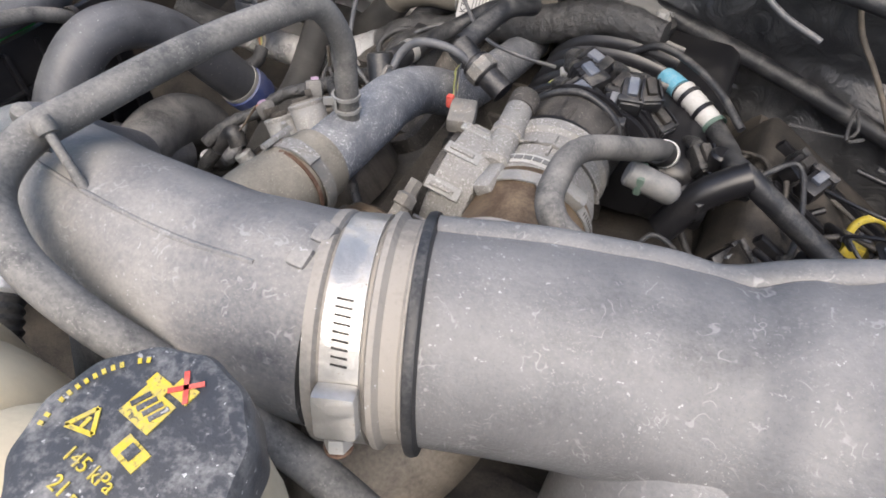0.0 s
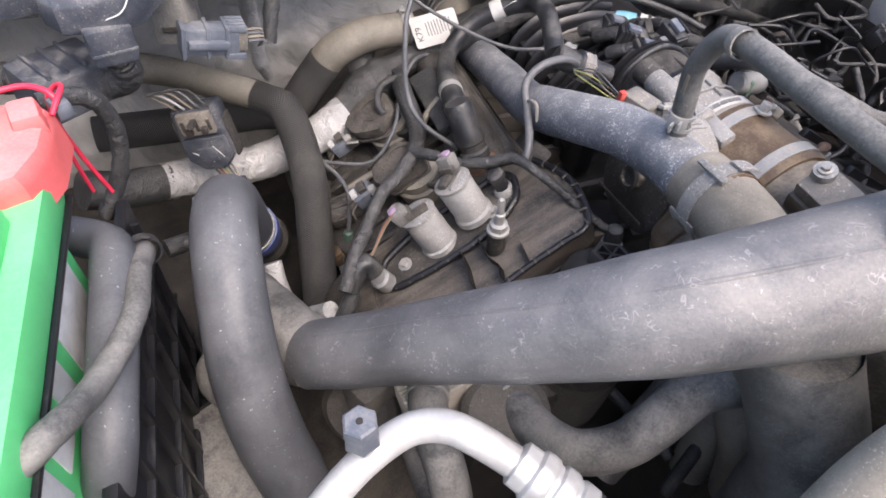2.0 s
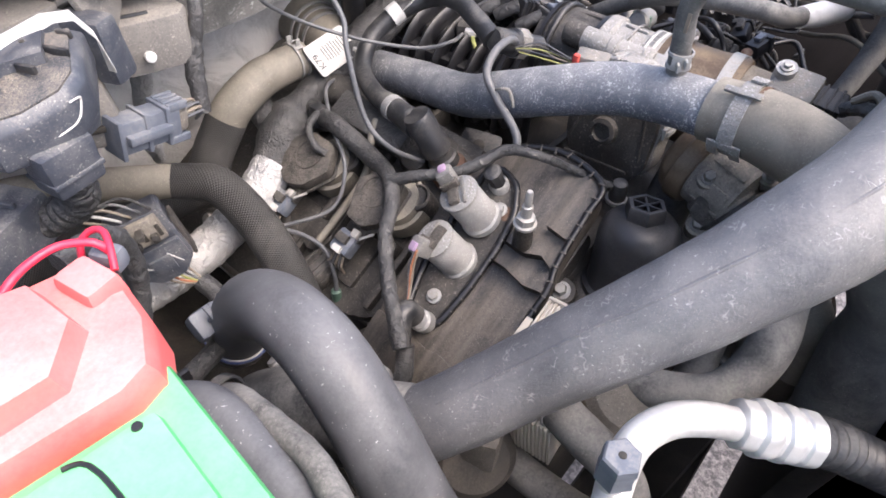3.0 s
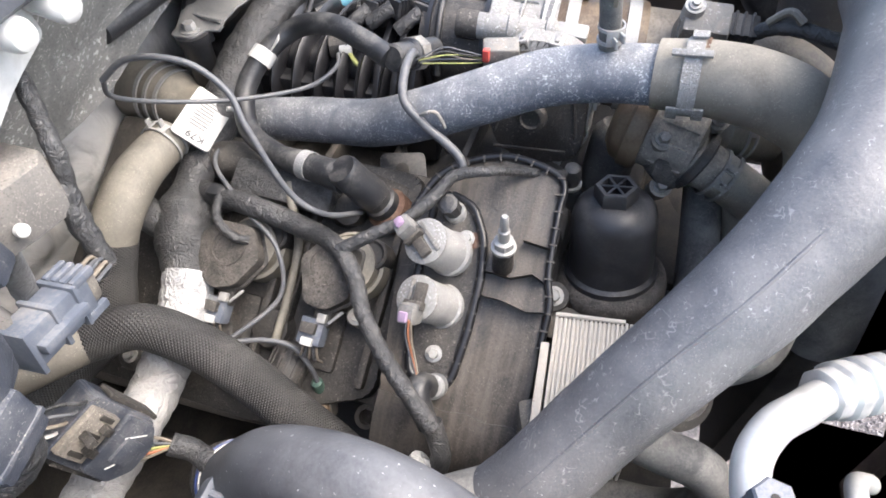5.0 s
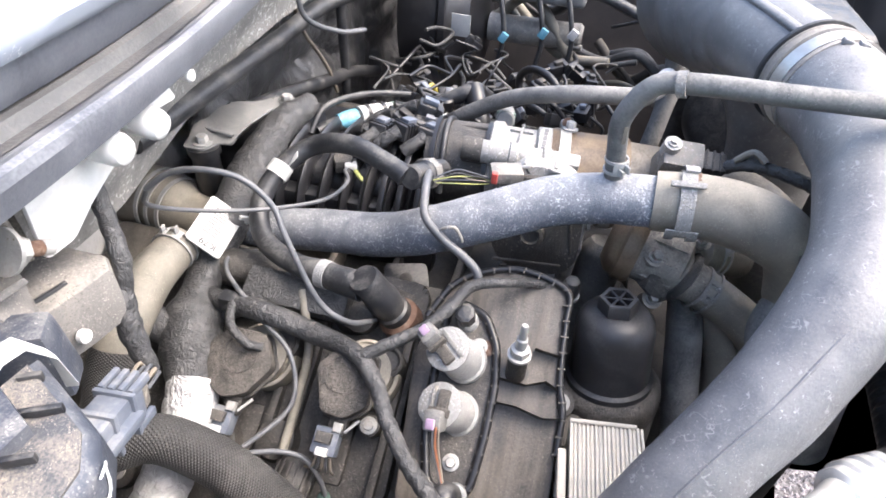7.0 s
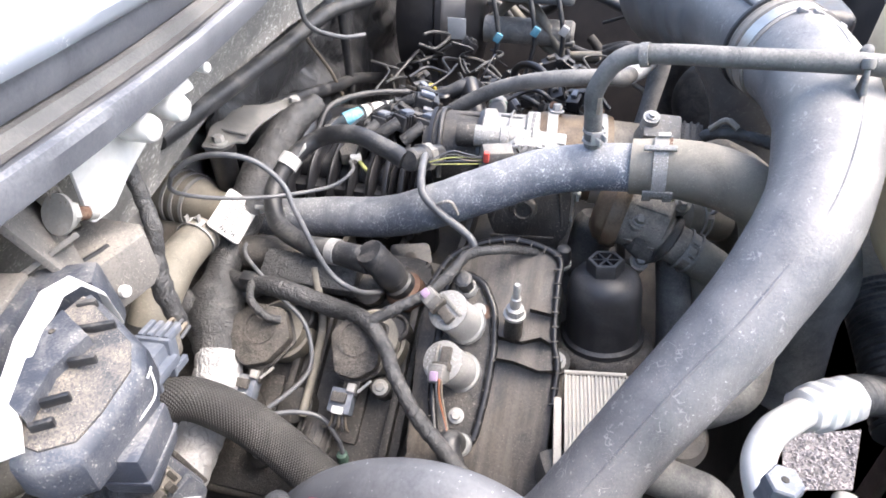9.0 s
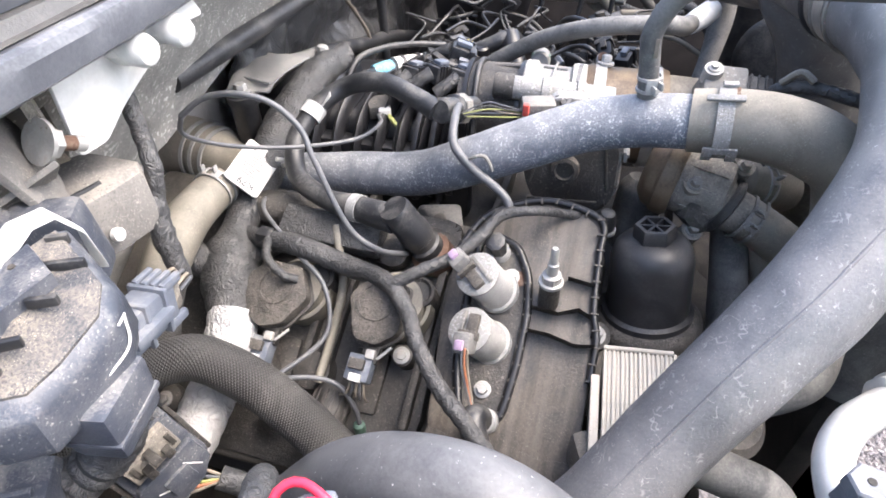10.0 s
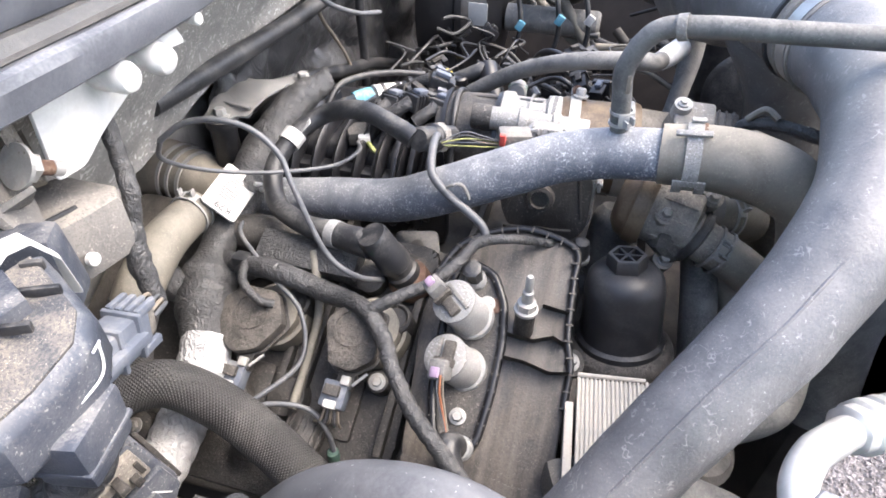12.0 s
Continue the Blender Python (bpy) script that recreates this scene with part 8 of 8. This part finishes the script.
    for k in range(34):
        x, y, z = rng.uniform(0.03, 0.30), rng.uniform(0.26, 0.52), rng.uniform(0.945, 1.0)
        t = thing("plug_connector", (x, y, z - 0.02), "small black plug among the far side cables", "connector", "far plugs")
        m = Matrix.Translation((x, y, z)) @ Euler((rng.uniform(-0.6, 0.6), rng.uniform(-0.6, 0.6), rng.uniform(0, 3))).to_matrix().to_4x4()
        part("shell", block((0.018, 0.030, 0.016), m, 0.003), PLASTIC_CLEAN, t)
        part("collar", block((0.022, 0.007, 0.020), m @ Matrix.Translation((0, -0.009, 0)), 0.0015), PLASTIC, t)
        part("latch", block((0.008, 0.012, 0.006), m @ Matrix.Translation((0, 0, 0.010)), 0.001), rng.choice((PLASTIC, CONNECTOR, YELLOW if k < 2 else PLASTIC_MUD)), t)
    t = thing("far_cam_cover", (0.15, 0.36, 0.9), "dark dusty cam cover on the far bank", "engine cover")
    part("cover_body", block((0.17, 0.36, 0.06), Matrix.Translation((0.13, 0.40, 0.920)) @ Matrix.Rotation(radians(30), 4, "Y"), 0.014, segs=3), DEEP, t)
    for v in (0.27, 0.33, 0.40, 0.47, 0.53):
        part("rib", block((0.15, 0.008, 0.014), Matrix.Translation((0.145, v, 0.948)) @ Matrix.Rotation(radians(30), 4, "Y"), 0.003), PLASTIC_CLEAN, t)


def firewall_things():
    t = thing("insulation_blanket", (0.2, 0.72, 0.9), "wrinkled black insulation blanket on the bulkhead", "insulation")
    def fold(u, v):
        q = Vector((0.62 * u * 7 + 1.5 * v, v * 3.2 - 0.9 * u, 8))
        crease = abs(noise.noise(q)) + 0.5 * abs(noise.noise(q * 2.3)) + 0.22 * abs(noise.noise(q * 5.1))
        return (-0.11 + 0.73 * u, 0.686 - 0.03 * v - 0.05 * u * (1 - v) - 0.040 * crease + 0.015, 0.62 + 0.485 * v)
    part("blanket", sheet(150, 80, fold, 0.004), INSUL_BLACK, t)
    t = thing("steering_shaft", (0.3, 0.65, 0.95), "dark steel rod leaning before the bulkhead insulation", "rod")
    part("rod", tube([(0.236, 0.632, 1.10), (0.239, 0.632, 1.016), (0.247, 0.632, 0.941), (0.25, 0.635, 0.86)], 0.0068, 14, 0.02), RUBBER, t)
    t = thing("hanging_wire", (0.03, 0.40, 1.09), "thin pinkish-brown wire hanging before the insulation", "wire")
    part("pipe", tube([(0.088, 0.632, 1.10), (0.110, 0.632, 1.055), (0.140, 0.630, 1.020), (0.170, 0.628, 0.982), (0.199, 0.628, 0.933)], 0.0026, 10, 0.006), WIRE_TAN, t)
    for pts, r, mt, label in (
            ([(-0.26, 0.60, 1.105), (-0.15, 0.60, 1.100), (-0.03, 0.595, 1.100), (0.08, 0.585, 1.105), (0.20, 0.57, 1.09)], 0.009, RUBBER, "black hose along the cowl panel"),
            ([(-0.10, 0.632, 1.035), (-0.058, 0.632, 1.025), (0.05, 0.632, 0.997), (0.184, 0.632, 0.957), (0.269, 0.632, 0.934), (0.36, 0.62, 0.90)], 0.0095, RUBBER, "black hose sagging across the bulkhead insulation"),
            ([(-0.02, 0.575, 1.16), (-0.01, 0.57, 1.12), (0.03, 0.55, 1.095), (0.07, 0.535, 1.085)], 0.0028, WIRE, "grey cable down the bulkhead")):
        h = thing("bulkhead_hose", pts[1], label, "hose")
        part("hose", tube(pts, r, 14, 0.006), mt, h)
    h = thing("fabric_sleeve_wire", (-0.42, 0.56, 1.03), "grey sleeved cable hanging at the bulkhead corner", "cable")
    part("sleeve", tube([(-0.428, 0.545, 1.09), (-0.426, 0.570, 1.045), (-0.4225, 0.594, 0.993), (-0.415, 0.612, 0.96)], [0.0075, 0.008, 0.008, 0.006], 14, 0.004, wob=0.001), FOIL, h)
    h = thing("hose_elbow", (-0.14, 0.72, 0.95), "dark plastic elbow on the rear coolant hose", "elbow")
    part("elbow", tube([(-0.148, 0.72, 0.945), (-0.14, 0.745, 0.965), (-0.12, 0.76, 0.99), (-0.08, 0.77, 1.0)], 0.02, 18, 0.006), PLASTIC_MUD, h)
    t = thing("white_panel", (-0.47, 0.66, 0.95), "pale painted body panel behind the hoses", "panel")
    part("panel", block((0.075, 0.004, 0.15), Matrix.Translation((-0.505, 0.665, 1.000)) @ Matrix.Rotation(radians(-12), 4, "Z"), 0.002), WHITE_PIPE, t)


def far_side():
    t = thing("brake_booster", (0.43, 0.52, 0.95), "large black brake booster drum with white label", "brake booster")
    part("drum", lathe([(0.05, -0.09), (0.11, -0.075), (0.118, -0.06), (0.118, -0.01), (0.124, -0.005), (0.124, 0.005), (0.115, 0.01), (0.10, 0.04), (0.05, 0.055), (0.0, 0.058)], stand((0.44, 0.50, 0.985), (0, -1, 0.08)), 56), PLASTIC_CLEAN, t)
    part("label", block((0.001, 0.030, 0.036), Matrix.Translation((0.320, 0.470, 1.015)) @ Matrix.Rotation(radians(-8), 4, "Y"), 0.0003), PAPER, t, "white printed sticker with grey bars")
    m = thing("brake_master_cylinder", (0.42, 0.38, 0.98), "grey brake fluid reservoir and dark master cylinder", "master cylinder")
    part("cylinder", lathe([(0.022, 0), (0.022, 0.15), (0.018, 0.155)], stand((0.42, 0.44, 0.985), (0, -1, 0.02)), 24), ALLOY_DIRTY, m)
    part("reservoir", block((0.07, 0.13, 0.04), Matrix.Translation((0.41, 0.355, 1.065)), 0.01, segs=3), SHEET, m)
    part("cap", lathe([(0.022, 0), (0.022, 0.016), (0.018, 0.018)], stand((0.41, 0.36, 1.085), (0, 0, 1)), 24), PLASTIC, m)
    for k, (y, z, mt) in enumerate(((0.405, 1.0, CYAN), (0.345, 1.015, CYAN), (0.30, 1.02, PAPER))):
        c = thing("tagged_cable", (0.34, y, z), "dark cable with a small coloured tag", "cable", "tagged cables")
        part("cable", tube([(0.36, y + 0.02, 1.075), (0.345, y + 0.005, 1.03), (0.34, y, 0.99), (0.335, y + 0.01, 0.94)], 0.004, 10, 0.008), RUBBER, c)
        part("tag", block((0.006, 0.012, 0.016), Matrix.Translation((0.338, y, z)) @ Matrix.Rotation(0.5, 4, "X"), 0.002), mt, c, "small coloured tag")
    rng = random.Random(5)
    for k in range(12):
        y, z = rng.uniform(0.10, 0.46), rng.uniform(0.88, 1.06)
        c = thing("brake_line", (0.42, y, z), "thin dark line on the far wing", "pipe", "far lines")
        part("line", tube([(0.50, y + 0.08, z + rng.uniform(-0.05, 0.04)), (0.45, y + 0.02, z), (0.42, y - 0.04, z + rng.uniform(-0.05, 0.05)), (0.40, y - 0.12, z + rng.uniform(-0.06, 0.06))], rng.uniform(0.003, 0.009), 10, 0.01), rng.choice((RUBBER, RUBBER_GREY, TAPE, RUBBER_BROWN, DEEP)), c)
    a = thing("air_filter_box", (0.30, 0.05, 0.95), "black dusty air filter box behind the intake duct", "air filter")
    part("box", block((0.20, 0.22, 0.20), Matrix.Translation((0.36, 0.03, 1.0)), 0.02, segs=3), PLASTIC, a)
    part("round_inlet", lathe([(0.05, -0.04), (0.06, -0.035), (0.06, 0.0), (0.052, 0.01), (0.045, 0.012)], stand((0.21, 0.075, 0.985), (-0.9, 0.3, 0.2)), 36), PLASTIC, a)
    h = thing("valve_hose", (0.2, 0.14, 1.0), "grey hose rising behind the intake tube", "hose")
    part("hose", tube([(0.16, 0.175, 0.93), (0.19, 0.165, 0.98), (0.22, 0.16, 1.04), (0.24, 0.17, 1.10)], [0.012, 0.012, 0.015, 0.016], 16, 0.006), RUBBER_GREY, h)
    r = thing("body_crossbar", (0.2, -0.1, 0.9), "red painted body crossbar beyond the radiator", "body panel")
    part("bar", block((0.012, 0.10, 0.22), Matrix.Translation((0.16, -0.135, 0.98)), 0.004), RED, r)
    f = thing("radiator", (0.0, -0.12, 0.6), "black radiator core and fan shroud", "radiator")
    part("core", block((0.62, 0.04, 0.40), Matrix.Translation((0.40, -0.19, 0.72)), 0.008), DEEP, f)
    part("shroud_edge", tube([(0.09, -0.16, 0.93), (0.35, -0.16, 0.94), (0.7, -0.16, 0.93)], 0.012, 14, 0.02), PLASTIC, f)
    q = thing("alternator", (-0.02, 0.08, 0.70), "dark grimy alternator and belt case in front of the engine", "alternator")
    part("casing", lathe([(0.06, -0.10), (0.085, -0.08), (0.085, 0.02), (0.07, 0.05), (0.03, 0.055), (0.0, 0.055)], stand((-0.06, 0.11, 0.80), (-0.25, -0.85, 0.35)), 36), DEEP, q)
    part("belt_case", block((0.30, 0.10, 0.34), Matrix.Translation((-0.03, 0.13, 0.70)), 0.02), DEEP, q)
    part("fan_shroud", block((0.33, 0.03, 0.38), Matrix.Translation((-0.008, 0.0, 0.66)), 0.01), DEEP, q)
    part("lug", lathe([(0.018, -0.02), (0.018, 0.02), (0.008, 0.022)], stand((-0.13, 0.10, 0.88), (-0.3, -0.6, 0.7)), 20), DEEP, q)
    g = thing("radiator_support", (-0.1, -0.08, 0.40), "dark steel radiator support panel with a slanting gap", "body panel")
    bm = bmesh.new()
    rim = [bm.verts.new(p) for p in ((0.30, -0.08, 0.34), (0.10, -0.08, 1.00), (-0.60, -0.08, 1.00), (-0.60, -0.08, 0.34))]
    gap = [bm.verts.new(p) for p in ((-0.062, -0.08, 0.635), (-0.172, -0.08, 0.806), (-0.214, -0.08, 0.757), (-0.128, -0.08, 0.605))]
    faces = [bm.faces.new((rim[k], rim[(k + 1) % 4], gap[(k + 1) % 4], gap[k])) for k in range(4)]
    bmesh.ops.solidify(bm, geom=faces, thickness=0.006)
    bmesh.ops.recalc_face_normals(bm, faces=bm.faces)
    me = bpy.data.meshes.new("panel")
    bm.to_mesh(me)
    bm.free()
    finish(me)
    part("plate", me, SUPPORT, g, "rust-brown dusted plate")
    for x in (-0.36, -0.235, -0.02):
        part("stiffener", block((0.022, 0.010, 0.30), Matrix.Translation((x, -0.073, 0.84 if x < -0.2 else 0.83)) @ Matrix.Rotation(radians(6), 4, "Y"), 0.004), SUPPORT, g)
    part("top_rail", tube([(-0.60, -0.075, 1.0), (-0.25, -0.075, 1.0), (0.10, -0.075, 1.0)], 0.014, 12, 0.02), DEEP, g)
    h = thing("radiator_top_hose", (-0.12, -0.04, 0.95), "thick tan-dusted rubber hose below the coolant tank", "hose")
    part("hose", tube([(0.03, -0.040, 1.000), (-0.027, -0.040, 0.988), (-0.095, -0.040, 0.972), (-0.148, -0.040, 0.960)], 0.030, 26, 0.006), RUBBER_BROWN, h)
    part("lower_sleeve", tube([(-0.140, -0.040, 0.962), (-0.175, -0.040, 0.957), (-0.211, -0.040, 0.950), (-0.277, -0.040, 0.935)], 0.0315, 26, 0.0015, ring=0.007, depth=0.0008), RUBBER, h, "black ribbed rubber sleeve")
    w = thing("lower_cross_member", (0, 0, 0.5), "dark steel cross member under the engine", "frame member")
    part("beam", block((0.9, 0.12, 0.10), Matrix.Translation((0.0, 0.12, 0.50)), 0.015), DEEP, w)
    part("rail", block((0.10, 1.2, 0.12), Matrix.Translation((-0.52, 0.3, 0.55)), 0.015), DEEP, w)
    part("rail", block((0.10, 1.2, 0.12), Matrix.Translation((0.52, 0.3, 0.55)), 0.015), DEEP, w)
    u = thing("splash_shield", (-0.5, 0.5, 0.8), "dark splash shield under the battery side", "shield")
    part("sheet", sheet(20, 30, lambda a, b: (-0.80 + 0.42 * a, 0.02 + 0.80 * b, 0.80 - 0.06 * a + 0.02 * noise.noise(Vector((a * 5, b * 8, 0)))), 0.004), DEEP, u)


injector_line()
grey_hose()
rear_connectors()
firewall_things()
far_side()
